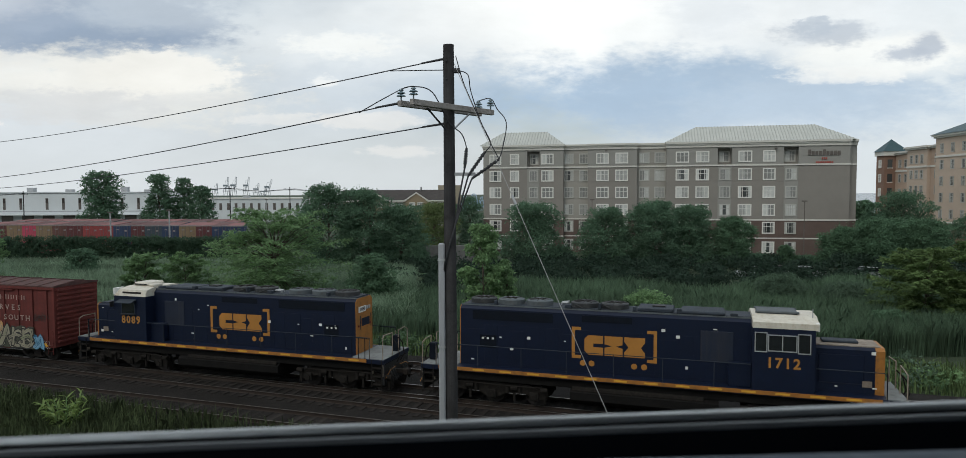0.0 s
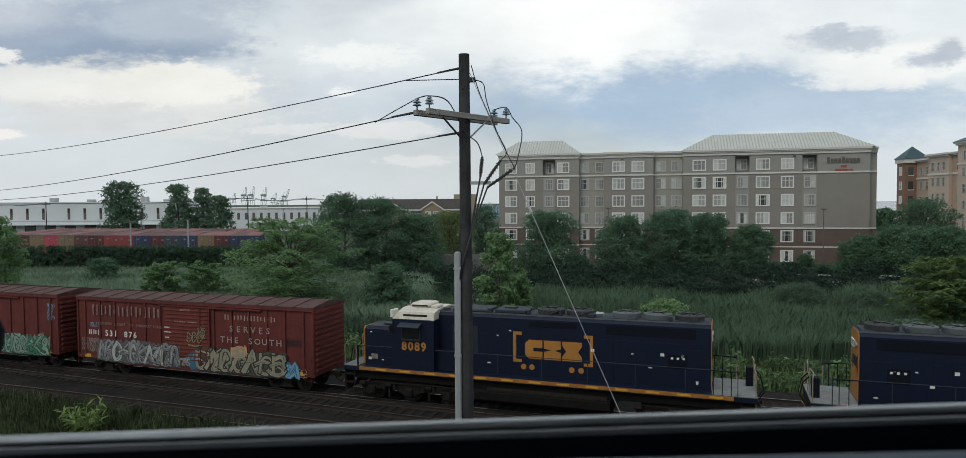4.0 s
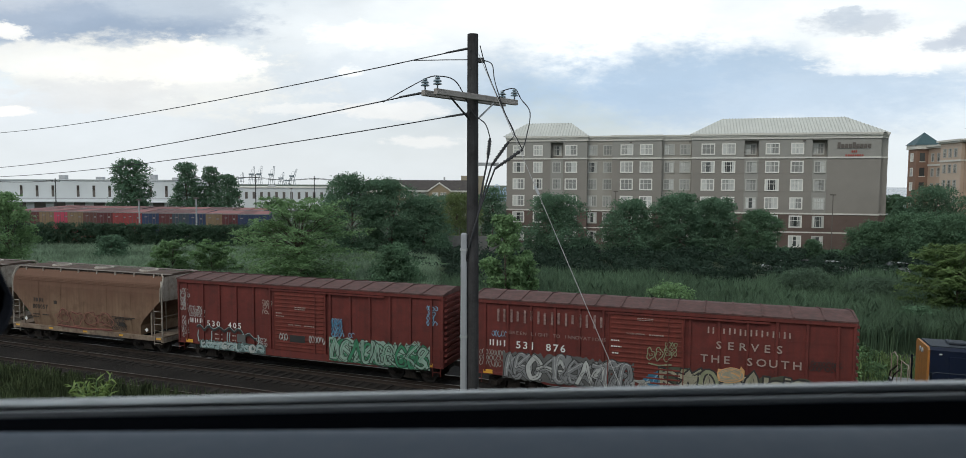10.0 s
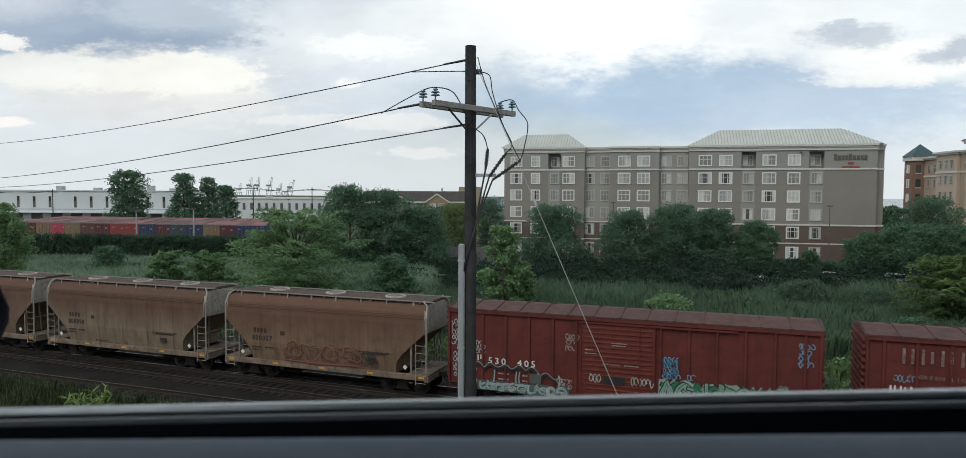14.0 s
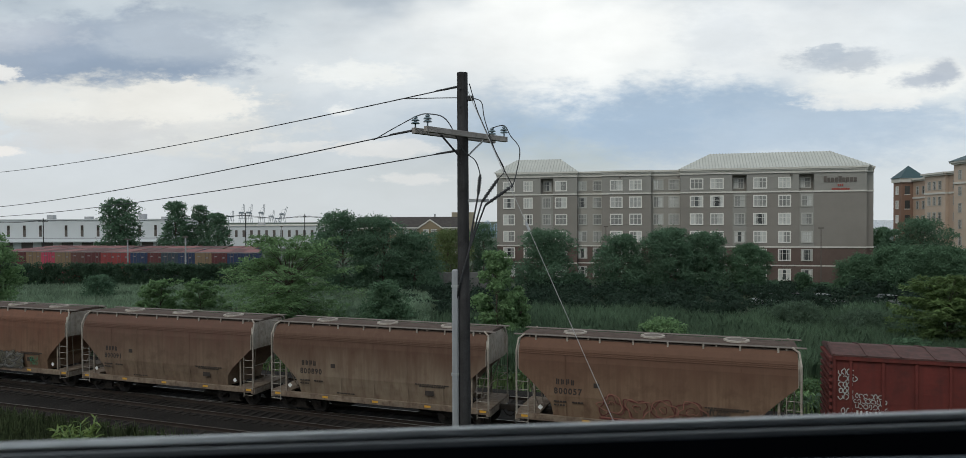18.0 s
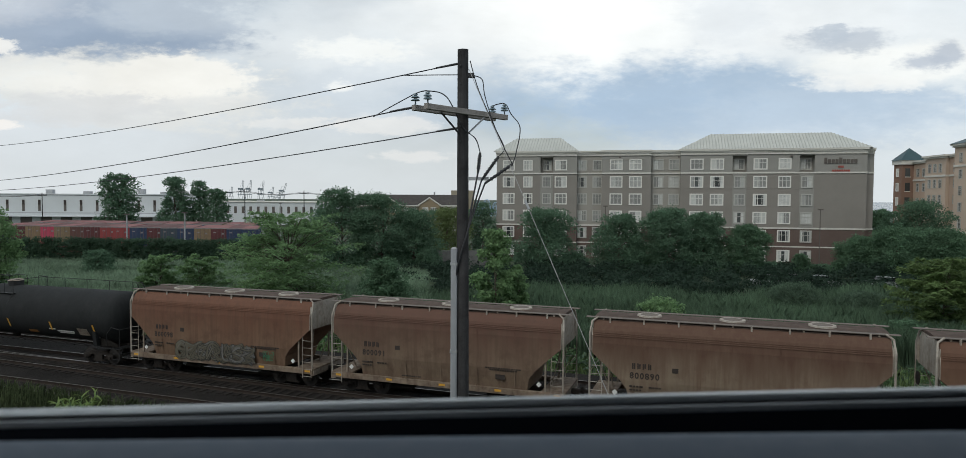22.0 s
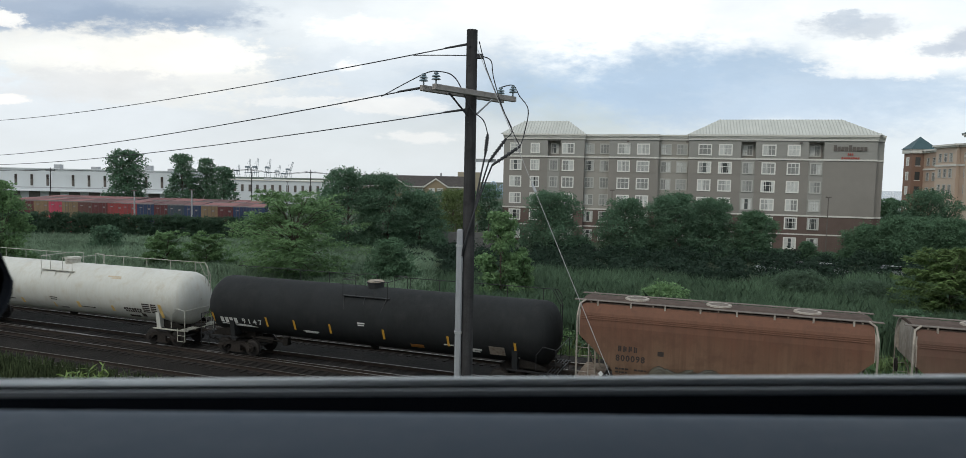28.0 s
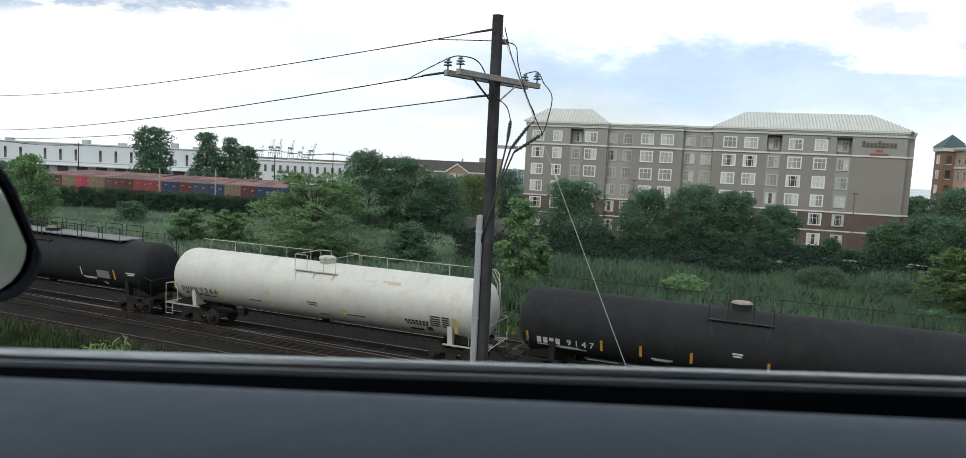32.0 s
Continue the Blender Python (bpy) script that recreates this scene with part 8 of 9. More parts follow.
def tree(x, y, top, w, key, seed, label, base=-0.8, low=0.15, n=26000, size=0.145, lobes=34, kind="tree", form="round", slim=0.45, upright=0.0):
    """A tapered trunk, limbs, and a crown: rounded lobes of leaves, or layered fronds."""
    rng = np.random.default_rng(seed)
    h = top - base
    t = tagged(empty(kind, pose(x, y, base)), label, kind, "trees beyond the railway" if kind == "tree" else "bushes beyond the railway")
    ph = rng.uniform(0, 6.28, 4)
    if form == "frond":
        ways = []
        for i in range(lobes * 3):
            k = rng.uniform(0, 1) ** 0.9
            z = h * (low + (0.97 - low) * k)
            a = rng.uniform(0, 2 * math.pi)
            reach = w * 0.5 * (math.sin(math.pi * min(1.0, 0.14 + 0.72 * k)) ** 0.8) * rng.uniform(0.35, 1.1) * (1 + 0.18 * math.sin(3 * a + ph[0]))
            s = rng.uniform(0.0, 0.35)
            st = (math.cos(a) * reach * s, math.sin(a) * reach * s, z - reach * 0.15)
            en = (math.cos(a) * reach, math.sin(a) * reach, min(h, z + reach * rng.uniform(-0.05, 0.22)))
            ways.append((st, en, reach * rng.uniform(0.35, 0.6)))
        part("trunk", trunk_bm(rng, h, w * 0.6, [q[1] for q in ways[::5]]), M_BARK, t, "grey-brown trunk and limbs")
        tagged(fronds("crown", ways, n, size, M_LEAF[key], t, rng), "layered feathery crown")
        return t
    cs, rs = [], []
    for i in range(lobes):
        a, k = i * 2.4 + rng.uniform(-0.4, 0.4), (i + rng.uniform(0, 1)) / lobes
        lump = 1 + 0.15 * math.sin(2 * a + ph[0] + 3 * k) + 0.12 * math.sin(9 * k + ph[2])
        wide = {"round": math.sin(math.pi * min(1.0, 0.32 + 0.58 * k)) ** 0.6, "slender": (1.0 - k) ** 0.65 * 0.95 + 0.12, "mound": math.sqrt(max(0.05, 1 - k * k))}[form]
        r = w * rng.uniform(0.13, 0.23) * (0.55 + 0.45 * wide)
        rr = max(0.0, w * 0.5 * wide * lump - r * 0.85) * math.sqrt(rng.uniform(0.35, 1))
        zz = (low + (1 - low) * k) * h * (1 + 0.03 * math.sin(3 * a + ph[3]))
        cs.append((math.cos(a) * rr, math.sin(a) * rr, min(h - r * 0.72, max(r * 0.4, zz))))
        rs.append(r)
    # small lobes over the skin of the large ones
    for i in range(lobes * 2):
        j = int(rng.integers(0, lobes))
        d = unit(rng, 1)[0]
        d[2] = abs(d[2])
        q = np.array(cs[j]) + d * rs[j] * 0.85
        r = rs[j] * rng.uniform(0.25, 0.5)
        cs.append((q[0], q[1], min(h - r * 0.5, q[2])))
        rs.append(r)
    part("trunk", trunk_bm(rng, h, w, cs[:lobes:2]), M_BARK, t, "grey-brown trunk and limbs")
    tagged(leaves("crown", cs, rs, n, size, M_LEAF[key], t, rng, 0.8, slim, upright), "uneven leafy crown")
    return t


DARK, MIDG = "dense dark green tree behind the reeds", "leafy mid green tree behind the reeds"
LOCUST, DULL = "broad light green tree with layered feathery leaves", "dull grey-green willow-like bush by the reeds"
FROND = dict(form="frond", size=0.16)
for px_, top_, w_, key_, seed_, lab_, kw in (
        ((-90.25, 163.37), 15.01, 12.0, "dark", 1, "tall dark poplar-like tree behind the containers", dict(low=0.04, n=11000, size=0.30, lobes=30)),
        ((-76.55, 163.62), 14.27, 8.5, "dark", 2, "tall dark tree behind the containers", dict(low=0.12, n=7000, size=0.30)),
        ((-72.00, 166.69), 13.45, 7.0, "dark", 45, "tall dark tree behind the containers", dict(low=0.12, n=5200, size=0.30)),
        ((-67.12, 164.78), 11.63, 7.5, "dark", 3, "dark tree beside the taller ones", dict(low=0.1, n=5200, size=0.30)),
        ((91.57, 166.71), 7.49, 7.0, "mid", 51, "dull green tree between the hotels", dict(n=6000, low=0.05, size=0.28)),
        ((-18.25, 59.70), 8.35, 11.6, "light", 4, LOCUST, dict(n=36000, lobes=90, low=0.06, **FROND)),
        ((-19.77, 88.00), 10.97, 9.0, "dark", 5, DARK, dict(low=0.03)),
        ((-15.03, 90.00), 10.16, 9.8, "dark", 6, DARK, dict(low=0.03)),
        ((-11.00, 92.00), 8.07, 9.0, "dark", 7, DARK, dict(low=0.03, n=26000)),
        ((-22.90, 92.50), 9.86, 5.0, "mid", 52, "feathery dull green tree behind the reeds", dict(n=5000, low=0.3)),
        ((-8.20, 116.00), 7.90, 11.0, "olive", 8, "yellow-green tree in front of the motel", dict(n=20000, low=0.03)),
        ((-2.27, 120.00), 8.98, 6.4, "dark", 46, DARK, dict(n=12000, low=0.05)),
        ((-9.72, 60.00), 4.35, 5.4, "mid", 10, "round mid green bush among the reeds", dict(n=15000, size=0.13, low=0.02, kind="bush", form="mound")),
        ((0.05, 54.00), 7.25, 3.9, "light", 11, "slender light green tree beside the pole", dict(n=15000, size=0.12, low=0.04, lobes=24, slim=0.6)),
        ((1.70, 55.00), 4.40, 2.6, "light", 12, "small light green sapling", dict(n=8000, size=0.13, low=0.03, form="mound")),
        ((7.08, 96.00), 8.27, 10.0, "dark", 13, DARK, dict(low=0.05)),
        ((17.39, 97.00), 7.50, 9.4, "dark", 14, DARK, dict(low=0.02)),
        ((23.90, 96.00), 8.36, 9.6, "dark", 15, DARK, dict(low=0.02, n=30000)),
        ((29.50, 98.00), 7.78, 8.0, "dark", 16, DARK, dict(low=0.02)),
        ((35.00, 97.00), 6.23, 7.2, "mid", 17, MIDG, dict(low=0.02, n=22000)),
        ((43.93, 100.00), 1.90, 3.2, "mid", 19, "low green tree before the hotel", dict(n=4000, low=0.05)),
        ((50.60, 96.00), 4.64, 8.0, "mid", 20, MIDG, dict(low=0.02, n=28000, form="mound")),
        ((53.60, 93.00), 5.99, 9.4, "mid", 21, MIDG, dict(low=0.02)),
        ((60.20, 94.00), 5.80, 9.6, "mid", 23, MIDG, dict(low=0.02)),
        ((58.20, 103.00), 8.13, 4.6, "dark", 18, DARK, dict(low=0.05, n=9000)),
        ((63.40, 104.00), 9.72, 9.6, "dark", 22, DARK, dict(low=0.05)),
        ((71.00, 97.30), 7.10, 10.0, "dark", 24, DARK, dict(low=0.05)),
        ((32.30, 50.00), 5.60, 6.6, "yellow", 25, "light yellow-green tree with layered leaves beside the track", dict(n=26000, lobes=50, low=0.04, **FROND)),
        ((35.40, 48.60), 6.20, 6.0, "yellow", 26, "light yellow-green tree with layered leaves beside the track", dict(n=20000, lobes=44, low=0.04, **FROND)),
        ((25.60, 59.00), 2.50, 6.4, "grey", 27, DULL, dict(n=17000, size=0.12, low=0.02, kind="bush", form="mound", slim=0.25, upright=0.5)),
        ((30.20, 57.00), 2.05, 6.6, "grey", 28, DULL, dict(n=17000, size=0.12, low=0.02, kind="bush", form="mound", slim=0.25, upright=0.5)),
        ((12.60, 53.00), 1.95, 5.2, "light", 30, "light green shrub behind the train", dict(n=10000, size=0.13, low=0.02, kind="bush", form="mound")),
        ((27.90, 47.00), 1.50, 4.0, "mid", 41, "low green bush behind the train", dict(n=7000, size=0.12, low=0.02, kind="bush", form="mound")),
        ((-32.56, 66.00), 4.10, 5.4, "light", 31, "light green spreading bush with layered leaves", dict(n=14000, low=0.03, kind="bush", lobes=36, **FROND)),
        ((-28.60, 66.00), 4.35, 4.8, "light", 32, "light green spreading bush with layered leaves", dict(n=13000, low=0.03, kind="bush", lobes=36, **FROND)),
        ((-47.35, 81.00), 3.30, 5.2, "dark", 33, "small dark bush among the reeds", dict(n=8000, size=0.14, low=0.03, kind="bush", form="mound")),
        ((-45.20, 61.00), 8.62, 5.0, "light", 34, "green tree at the edge of the reeds", dict(n=15000, size=0.14, low=0.03)),
        ((-50.95, 65.08), 7.87, 6.0, "mid", 35, "green tree at the edge of the reeds", dict(n=12000, size=0.15, low=0.05)),
        ((11.65, 104.23), 1.60, 6.0, "dark", 42, "dark shrub under the trees", dict(n=7000, low=0.03, kind="bush", form="mound")),
        ((-10.23, 97.00), 2.60, 7.0, "dark", 43, "dark shrub under the trees", dict(n=8000, low=0.03, kind="bush", form="mound")),
        ((40.23, 100.75), 0.55, 6.0, "dark", 44, "dark shrub under the trees", dict(n=6000, low=0.03, kind="bush", form="mound")),
        ((47.20, 100.00), 0.30, 5.0, "dark", 47, "dark shrub under the trees", dict(n=5000, low=0.03, kind="bush", form="mound")),
):
    tree(px_[0], px_[1], top_, w_, key_, seed_, lab_, **kw)


def parked_car(x, y, turn, paint, label):
    t = tagged(empty("parked_car", pose(x, y, -0.85, 0, 0, turn)), label, "car", "cars parked before the hotel")
    part("body", prism(B(), [(-2.2, 0.28), (2.2, 0.28), (2.25, 0.62), (2.1, 0.85), (1.1, 0.93), (-1.5, 0.95), (-2.2, 0.85), (-2.25, 0.55)], -0.88, 0.88), paint, t)
    part("cabin", prism(B(), [(-1.6, 0.94), (1.15, 0.92), (0.45, 1.42), (-1.0, 1.45)], -0.74, 0.74), M_GLASS, t, "dark car windows")
    part("roof", bx(B(), -1.02, 0.47, -0.72, 0.72, 1.41, 1.47, 0.02), paint, t)
    for k in (-1.35, 1.35):
        for s in (-1, 1):
            part("wheel", cyl(B(), (k, s * 0.7, 0.31), (k, s * 0.9, 0.31), 0.31, seg=14), M_SEAL, t)


M_CARDARK = mat("dark_grey_car_paint", (0.03, 0.032, 0.036), 0.25, var=0.05, bump=0)
M_CARSILVER = mat("silver_car_paint", (0.36, 0.37, 0.38), 0.3, 0.3, var=0.05, bump=0)
for x_, y_, turn_, m_, lab_ in ((33.23, 84.00, 4, M_CARSILVER, "silver saloon car parked behind the reeds"),
        (36.60, 85.00, -3, M_CARDARK, "dark grey saloon car parked behind the reeds"),
        (39.39, 84.00, 8, M_CARSILVER, "silver saloon car parked behind the reeds"),
        (46.85, 83.00, 0, M_CARSILVER, "silver saloon car parked behind the reeds"),
        (12.34, 101.00, -12, M_CARDARK, "dark grey saloon car parked by the hotel")):
    parked_car(x_, y_, turn_, m_, lab_)


def barrier():
    a, b = Vector((-9.87, 99.84, 0)), Vector((-0.40, 100.01, 0))
    ln = (b - a).length
    t = tagged(empty("road_barrier", pose(a.x, a.y, -0.9, 0, 0, math.degrees(math.atan2(b.y - a.y, b.x - a.x)))), "grey concrete road barrier with a thin fence", "barrier", kind="structure")
    part("barrier_wall", bx(B(), 0, ln, -0.15, 0.15, 0.0, 2.11 + 0.9, 0.03), M_CONCRETE, t)
    k = 0
    while k * 1.6 < ln:
        part("fence_post", cyl(B(), (k * 1.6, 0, 2.11 + 0.88), (k * 1.6, 0, 3.36 + 0.9), 0.04, seg=6), M_SIGNGREY, t)
        k += 1


barrier()


def hedge():
    """The overgrown fence before the container yard."""
    rng = np.random.default_rng(8)
    a, b = Vector((-72.15, 96.69, 0)), Vector((-32.96, 95.41, 0))
    cs, rs = [], []
    for i in range(2000):
        p = a.lerp(b, rng.uniform(0, 1))
        cs.append((p.x, p.y + rng.uniform(-0.6, 0.6), rng.uniform(-0.6, 3.81 - 0.2)))
        rs.append(rng.uniform(0.38, 0.6))
    ob = leaves("hedge", cs, rs, 130000, 0.12, M_LEAF["hedge"], None, rng)
    tagged(ob, "dark overgrown hedge along the container yard", "hedge", kind="stuff")


hedge()


def blades(name, n, area, hmin, hmax, width, material, seed, lean=0.35, base=None):
    rng = np.random.default_rng(seed)
    x, y, keep = area(rng, n)
    n = len(x)
    z = np.array([base(a, b) for a, b in zip(x, y)])
    h = rng.uniform(hmin, hmax, n)
    a = rng.uniform(0, 2 * math.pi, n)
    wx, wy = np.cos(a) * width / 2, np.sin(a) * width / 2
    lx, ly = rng.normal(0, lean, n) * h, rng.normal(0, lean, n) * h
    v = np.empty((n, 5, 3))
    v[:, 0] = np.stack([x - wx, y - wy, z - 0.05], 1)
    v[:, 1] = np.stack([x + wx, y + wy, z - 0.05], 1)
    v[:, 2] = np.stack([x + wx * 0.9 + lx * 0.25, y + wy * 0.9 + ly * 0.25, z + h * 0.72], 1)
    v[:, 3] = np.stack([x + lx, y + ly, z + h * (1 - 0.35 * np.abs(lx + ly) / h)], 1)
    v[:, 4] = np.stack([x - wx * 0.9 + lx * 0.25, y - wy * 0.9 + ly * 0.25, z + h * 0.72], 1)
    me = bpy.data.meshes.new(name)
    me.vertices.add(n * 5)
    me.vertices.foreach_set("co", v.ravel())
    me.loops.add(n * 5)
    me.loops.foreach_set("vertex_index", np.arange(n * 5, dtype=np.int32))
    me.polygons.add(n)
    me.polygons.foreach_set("loop_start", (np.arange(n) * 5).astype(np.int32))
    me.update(calc_edges=True)
    me.materials.append(material)
    return new(name, me)


def reed_area(rng, n):
    """The marsh from behind the tracks to the hedge and the trees."""
    y = 42 + 62 * rng.uniform(0, 1, n) ** 1.25
    x = rng.uniform(-0.82, 0.82, n) * y * 1.02
    off = (x - TRACK_O.x) * SIDE.x + (y - TRACK_O.y) * SIDE.y
    far = np.where(x / y < -0.2, 97.0, 68.0) + 3.0 * np.sin(x * 0.21) + 2.0 * np.sin(x * 0.53)
    k = (off > 11.5) & (y < far) & ((x / y > -0.14) | (y < 52))
    return x[k], y[k], k


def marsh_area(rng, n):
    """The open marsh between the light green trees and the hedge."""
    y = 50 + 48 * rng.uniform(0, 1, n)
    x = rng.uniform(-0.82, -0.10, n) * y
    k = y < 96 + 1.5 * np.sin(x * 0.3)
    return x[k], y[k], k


def scrub_area(rng, n):
    s, o = rng.uniform(-75, 60, n), 7.6 + 6.5 * rng.uniform(0, 1, n) ** 0.8
    x = TRACK_O.x + DIR.x * s + SIDE.x * o
    y = TRACK_O.y + DIR.y * s + SIDE.y * o
    return x, y, None


def verge_area(rng, n):
    s, o = rng.uniform(-52, 8, n), -6.4 - 10.0 * rng.uniform(0, 1, n) ** 1.1
    edge = -6.45 - np.clip(s + 22, 0, 60) * 0.05 - np.clip(s + 4, 0, 20) * 0.3
    k = o < edge + rng.normal(0, 0.3, n)
    x = TRACK_O.x + DIR.x * s + SIDE.x * o
    y = TRACK_O.y + DIR.y * s + SIDE.y * o
    return x[k], y[k], k


def shelf(x, y):
    """The ground with the ballast shelf on it."""
    o = (x - TRACK_O.x) * SIDE.x + (y - TRACK_O.y) * SIDE.y
    return max(height(x, y), -0.21 if o > -7.1 else -0.21 - (-7.1 - o) * 0.377)


M_SCRUBGRASS = mat("rough_dull_grass", (0.125, 0.180, 0.075), 0.8, var=0.35, scale=0.3, island=0.4, trans=0.25, bump=0, spec=0.15)
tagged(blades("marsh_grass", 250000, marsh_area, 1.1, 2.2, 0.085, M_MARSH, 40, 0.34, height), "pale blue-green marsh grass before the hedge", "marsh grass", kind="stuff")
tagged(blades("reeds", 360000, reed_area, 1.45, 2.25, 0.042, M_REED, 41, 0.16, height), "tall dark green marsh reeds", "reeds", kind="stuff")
tagged(blades("scrub_grass", 30000, scrub_area, 0.3, 1.0, 0.05, M_SCRUBGRASS, 42, 0.3, height), "rough green grass behind the tracks", "grass", kind="stuff")
tagged(blades("verge_grass", 90000, verge_area, 0.3, 0.95, 0.035, M_GRASS, 43, 0.22, shelf), "tall green grass on the near bank", "grass", kind="stuff")


def scrub_bushes():
    """Low tangled growth between the tracks and the reeds."""
    rng = np.random.default_rng(51)
    for key, n, cnt in (("scrub", 420, 42000), ("grey", 220, 22000), ("light", 120, 12000)):
        cs, rs = [], []
        for i in range(n):
            s = rng.uniform(-70, 62)
            o = 8.6 + 5.5 * rng.uniform(0, 1)
            p = on_line(s, o)
            r = rng.uniform(0.35, 0.85)
            cs.append((p.x, p.y, -0.75 + r * 0.5 + rng.uniform(0, 0.45)))
            rs.append(r)
        tagged(leaves("scrub", cs, rs, cnt, 0.12, M_LEAF[key], None, rng), "tangled green scrub beside the railway", "scrub", kind="stuff")


scrub_bushes()


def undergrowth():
    """Growth under the trees on the far side of the reeds, its shade painted in as dark leaf colour."""
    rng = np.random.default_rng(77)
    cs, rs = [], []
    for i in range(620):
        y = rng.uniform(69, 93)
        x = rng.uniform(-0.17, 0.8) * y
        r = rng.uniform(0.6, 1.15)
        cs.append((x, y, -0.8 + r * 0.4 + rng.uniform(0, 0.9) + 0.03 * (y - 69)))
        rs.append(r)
    tagged(leaves("undergrowth", cs, rs, 60000, 0.2, M_LEAF["shade"], None, rng), "green undergrowth beneath the trees with shade painted into its leaves", "undergrowth", kind="stuff")


undergrowth()


def weed():
    """A tall young tree-of-heaven shoot with long pointed leaves."""
    x, y = -18.08, 29.26
    t = tagged(empty("weed", pose(x, y, height(x, y))), "light green leafy weed with long pointed leaves", "plant")
    rng = random.Random(9)
    first = None
    for k in range(12):
        a = k * 0.9
        tip = Vector((math.cos(a) * (0.5 + 0.04 * k), math.sin(a) * 0.6, 1.0 + 0.75 * rng.random()))
        part("stem", pipe(B(), [(0, 0, 0), tuple(tip * 0.55), tuple(tip)], 0.014, 5), M_LEAF["light"], t)
        for j in range(16):
            q = 0.3 + 0.7 * j / 15
            p = tip * q
            m = pose(p.x, p.y, p.z, rng.uniform(-35, 35), rng.uniform(-60, 20), math.degrees(a) + (70 if j % 2 else -70) + rng.uniform(-30, 30))
            if first is None:
                bm = B()
                vs = [bm.verts.new(c) for c in ((0, 0, 0), (0.14, 0.042, 0.03), (0.30, 0.036, 0.02), (0.48, 0, -0.06), (0.30, -0.036, 0.02), (0.14, -0.042, 0.03))]
                bm.faces.new(vs)
                first = part("leaf", bm, M_WEED, t)
                first.matrix_basis = m
            else:
                shared("leaf", first, t, m)


M_WEED = mat("pale_green_leaf", (0.19, 0.27, 0.08), 0.6, var=0.15, trans=0.3, bump=0)
weed()

# ---------------------------------------------------------------- the car from which we look
CAR = pose(0, 0.54, 9.5328, 0, -1.72, 1.0)


def car():
    t = tagged(empty("car", CAR), "white car with dark trim whose window looks over the railway", "car")
    a, b = -1.15, 1.25
    door = part("door", bx(B(), a, b, 0.035, 0.075, -0.75, -0.03, 0.012), M_CARWHITE, t, "white painted front door")
    part("window_trim", section(B(), [(0.04, -0.03), (0.04, -0.02)] + [(-0.001 + math.cos(radians(q)) * 0.0045, -0.002 + math.sin(radians(q)) * 0.0045) for q in range(15, 181, 15)] + [(-0.0055, -0.0030), (0.0, -0.0040), (0.0, -0.03)], a, b), M_SILL, door, "satin grey window trim", smooth=True)
    part("glass_channel", bx(B(), a, b, -0.0103, 0.0, -0.06, -0.0062), M_SEAL, door)
    part("inner_seal", section(B(), [(-0.0105, -0.0085), (-0.0105, -0.0045), (-0.012, -0.0036), (-0.014, -0.0044), (-0.0145, -0.0085)], a, b), M_SILL2, door, "dark grey rubber lip")
    part("belt_seal", bx(B(), a, b, -0.0143, -0.0105, -0.16, -0.0087), M_SEAL, door, "black rubber belt seal")
    part("door_gap", bx(B(), a, b, -0.088, -0.0143, -0.16, -0.13), M_SEAL, door)
    part("inner_panel", section(B(), [(-0.086, -0.75), (-0.086, -0.0085), (-0.088, -0.002), (-0.094, 0.001), (-0.105, 0.0012), (-0.12, 0.0), (-0.15, -0.004), (-0.18, -0.010), (-0.21, -0.020), (-0.235, -0.04), (-0.25, -0.10), (-0.25, -0.75)], a, b), M_DOORTRIM, door, "dark grey moulded door panel", smooth=True).matrix_basis = pose(0, 0, 0.0035, 0, 0.73, 0)
    part("door_handle", bx(B(), 0.85, 1.07, 0.075, 0.115, -0.2, -0.165, 0.012), M_STEEL, t, "chrome outer door handle")
    part("rear_door", bx(B(), b + 0.01, b + 1.1, 0.035, 0.075, -0.75, 0.0, 0.012), M_CARWHITE, t)
    part("front_wing", bx(B(), a - 1.0, a - 0.01, 0.03, 0.07, -0.75, -0.03, 0.012), M_CARWHITE, t)
    # cabin shell behind the camera
    part("roof", bx(B(), -0.9, 2.3, -1.5, -0.06, 0.46, 0.5, 0.01), M_CABIN, t, "grey headliner")
    part("roof_rail", bx(B(), -0.9, 2.3, -0.06, 0.0, 0.44, 0.5, 0.01), M_CABIN, t)
    part("far_side", bx(B(), -1.2, 2.3, -1.55, -1.5, -0.75, 0.5), M_CABIN, t)
    part("floor", bx(B(), -1.2, 2.3, -1.5, 0.03, -0.8, -0.75), M_CABIN, t)
    part("bulkhead", bx(B(), -1.25, -1.2, -1.5, 0.03, -0.75, -0.05), M_CABIN, t)
    part("rear_wall", bx(B(), 2.25, 2.3, -1.5, 0.03, -0.75, 0.46), M_CABIN, t)
    part("door_pillar", bx(B(), 1.25, 1.4, -0.1, 0.02, -0.05, 0.46), M_CABIN, t)
    part("lower_body", bx(B(), -2.6, 3.0, -1.55, 0.07, -1.12, -0.75, 0.05), M_CARWHITE, t)
    for x, z in ((-1.95, -0.937), (1.75, -1.047)):
        for y in (-0.1, -1.45):
            w = part("wheel", cyl(B(), (x, y - 0.11, z), (x, y + 0.11, z), 0.32, seg=24), M_SEAL, t)
            part("rim", cyl(B(), (x, y - 0.115, z), (x, y + 0.115, z), 0.2, seg=16), M_STEEL, w)
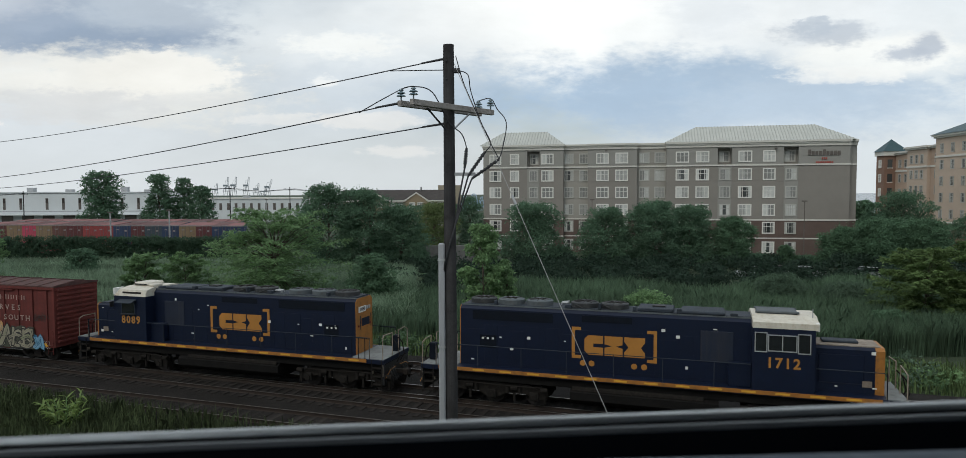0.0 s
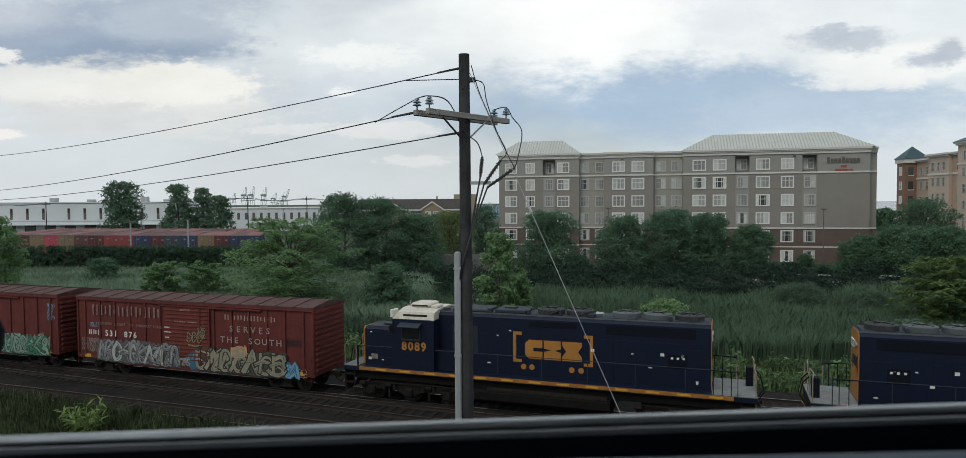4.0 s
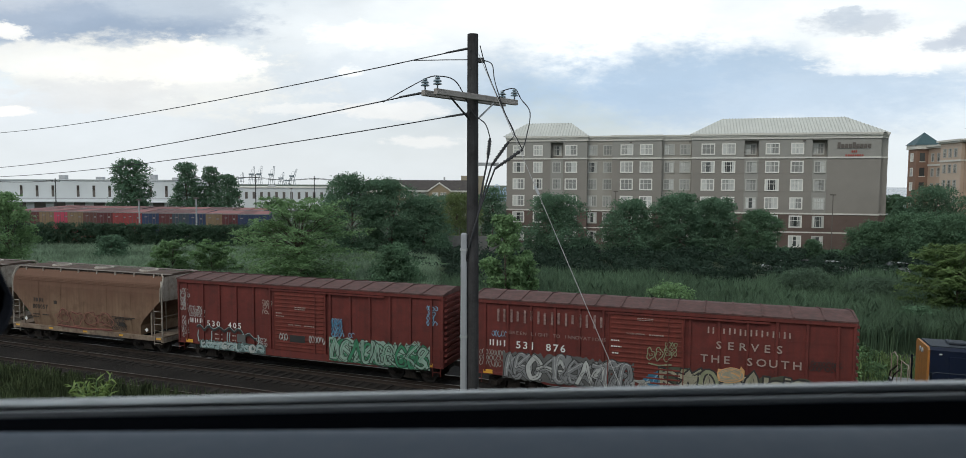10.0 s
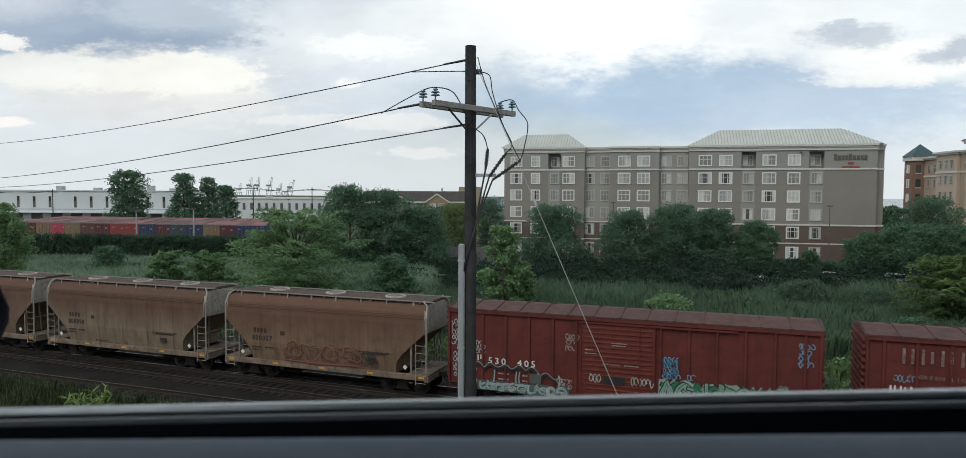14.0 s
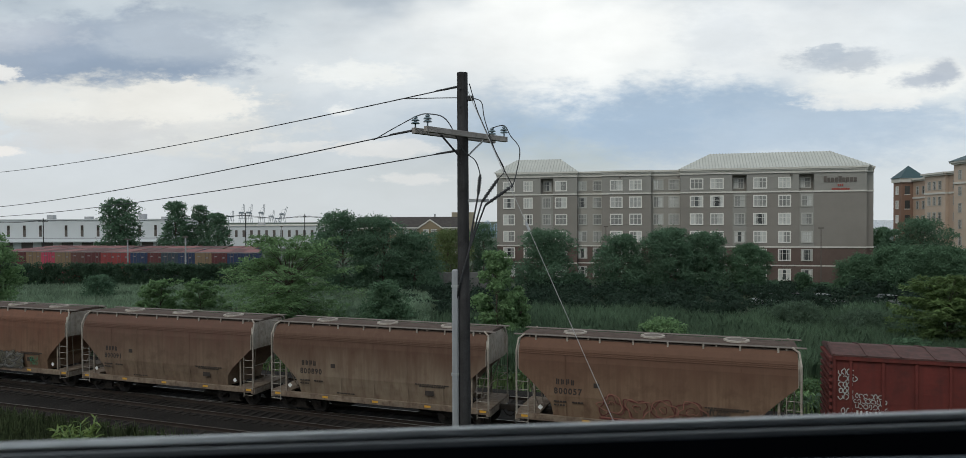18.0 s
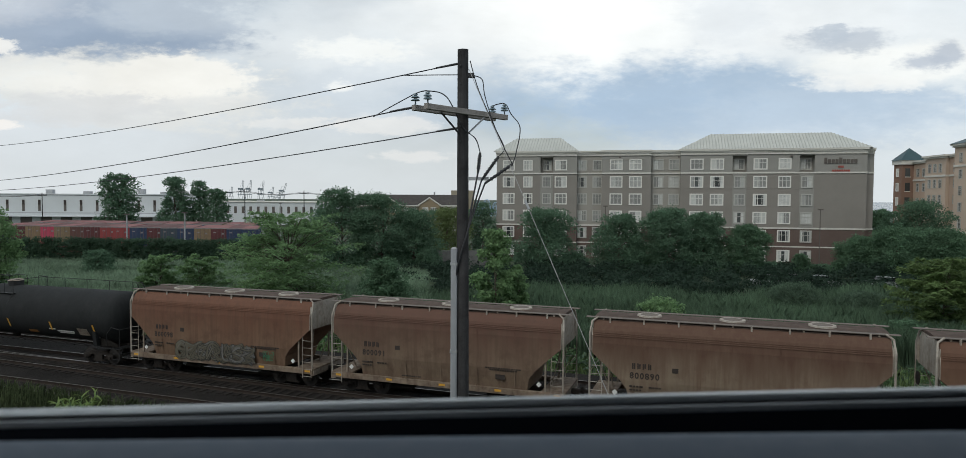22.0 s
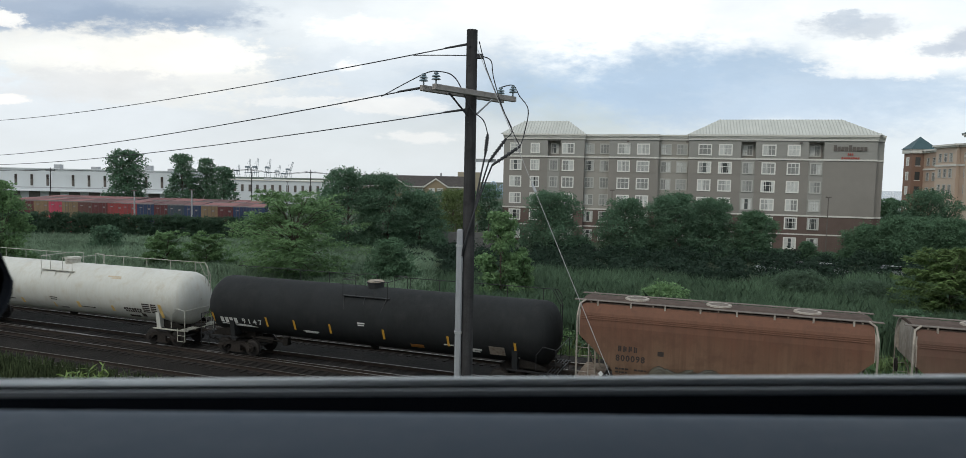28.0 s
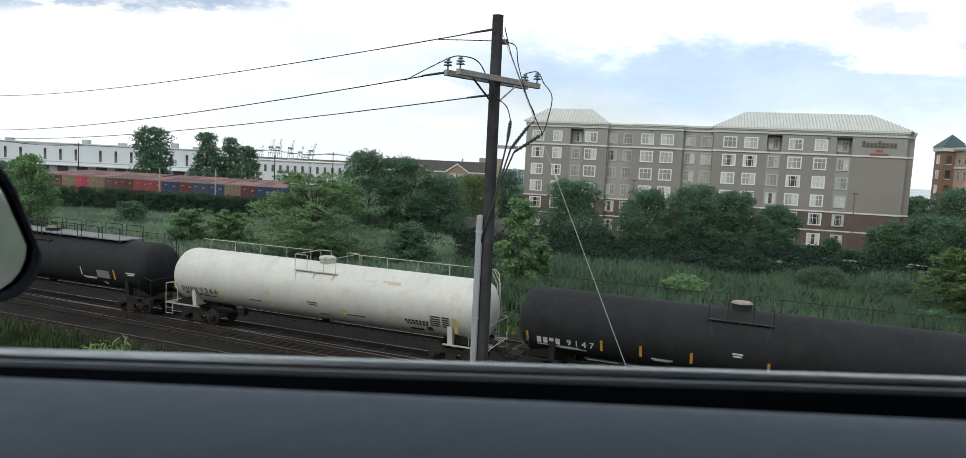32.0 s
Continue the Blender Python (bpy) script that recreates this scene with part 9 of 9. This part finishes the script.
    # mirror on the door
    hs = part("mirror_housing", mirror_shell(), M_SEAL, t, "black rounded mirror housing", smooth=False)
    hs.matrix_basis = Matrix.Translation((-0.552, 0.247, 0)) @ pose(0, 0, 0, 0, 0, -25) @ Matrix.Translation((0.56, -0.247, 0))
    part("mirror_glass", mirror_face(), M_MIRROR, hs, "mirror glass")
    part("mirror_arm", bx(B(), -0.76, -0.64, 0.06, 0.2, -0.06, 0.01, 0.015), M_SEAL, t)
    return t


def mirror_outline(k=1.0):
    y0, y1, z0, z1 = 0.085, 0.247, -0.005, 0.175
    cy, cz, hy, hz = (y0 + y1) / 2, (z0 + z1) / 2, (y1 - y0) / 2 * k, (z1 - z0) / 2 * k
    pts = []
    for sx, sz, a0 in ((1, 1, 0), (-1, 1, 90), (-1, -1, 180), (1, -1, 270)):
        for i in range(6):
            q = radians(a0 + i * 18)
            y, z = cy + sx * (hy - 0.045) + math.cos(q) * 0.045, cz + sz * (hz - 0.05) + math.sin(q) * 0.05
            pts.append((y - 0.42 * max(0.0, z - 0.06) * (y - y0) / (y1 - y0), z))
    return pts


def mirror_shell():
    """A bowl: thick rim towards the rear, closed and rounded towards the front."""
    bm = B()
    rings = [(-0.565, 0.89), (-0.560, 0.945), (-0.562, 0.99), (-0.58, 1.0), (-0.62, 0.97), (-0.67, 0.8), (-0.69, 0.5)]
    loops = []
    for x, k in rings:
        loops.append([bm.verts.new((x, y, z)) for y, z in mirror_outline(k)])
    n = len(loops[0])
    for p, q in zip(loops, loops[1:]):
        for i in range(n):
            bm.faces.new((p[i], p[(i + 1) % n], q[(i + 1) % n], q[i]))
    bm.faces.new(loops[-1])
    bmesh.ops.recalc_face_normals(bm, faces=bm.faces[:])
    return bm


def mirror_face():
    bm = B()
    vs = [bm.verts.new((-0.572, y, z)) for y, z in mirror_outline(0.91)]
    bm.faces.new(vs)
    bmesh.ops.recalc_face_normals(bm, faces=bm.faces[:])
    return bm


M_SILL2 = mat("dark_grey_rubber", (0.30, 0.305, 0.31), 0.5, var=0.05, bump=0)
car()

motions()
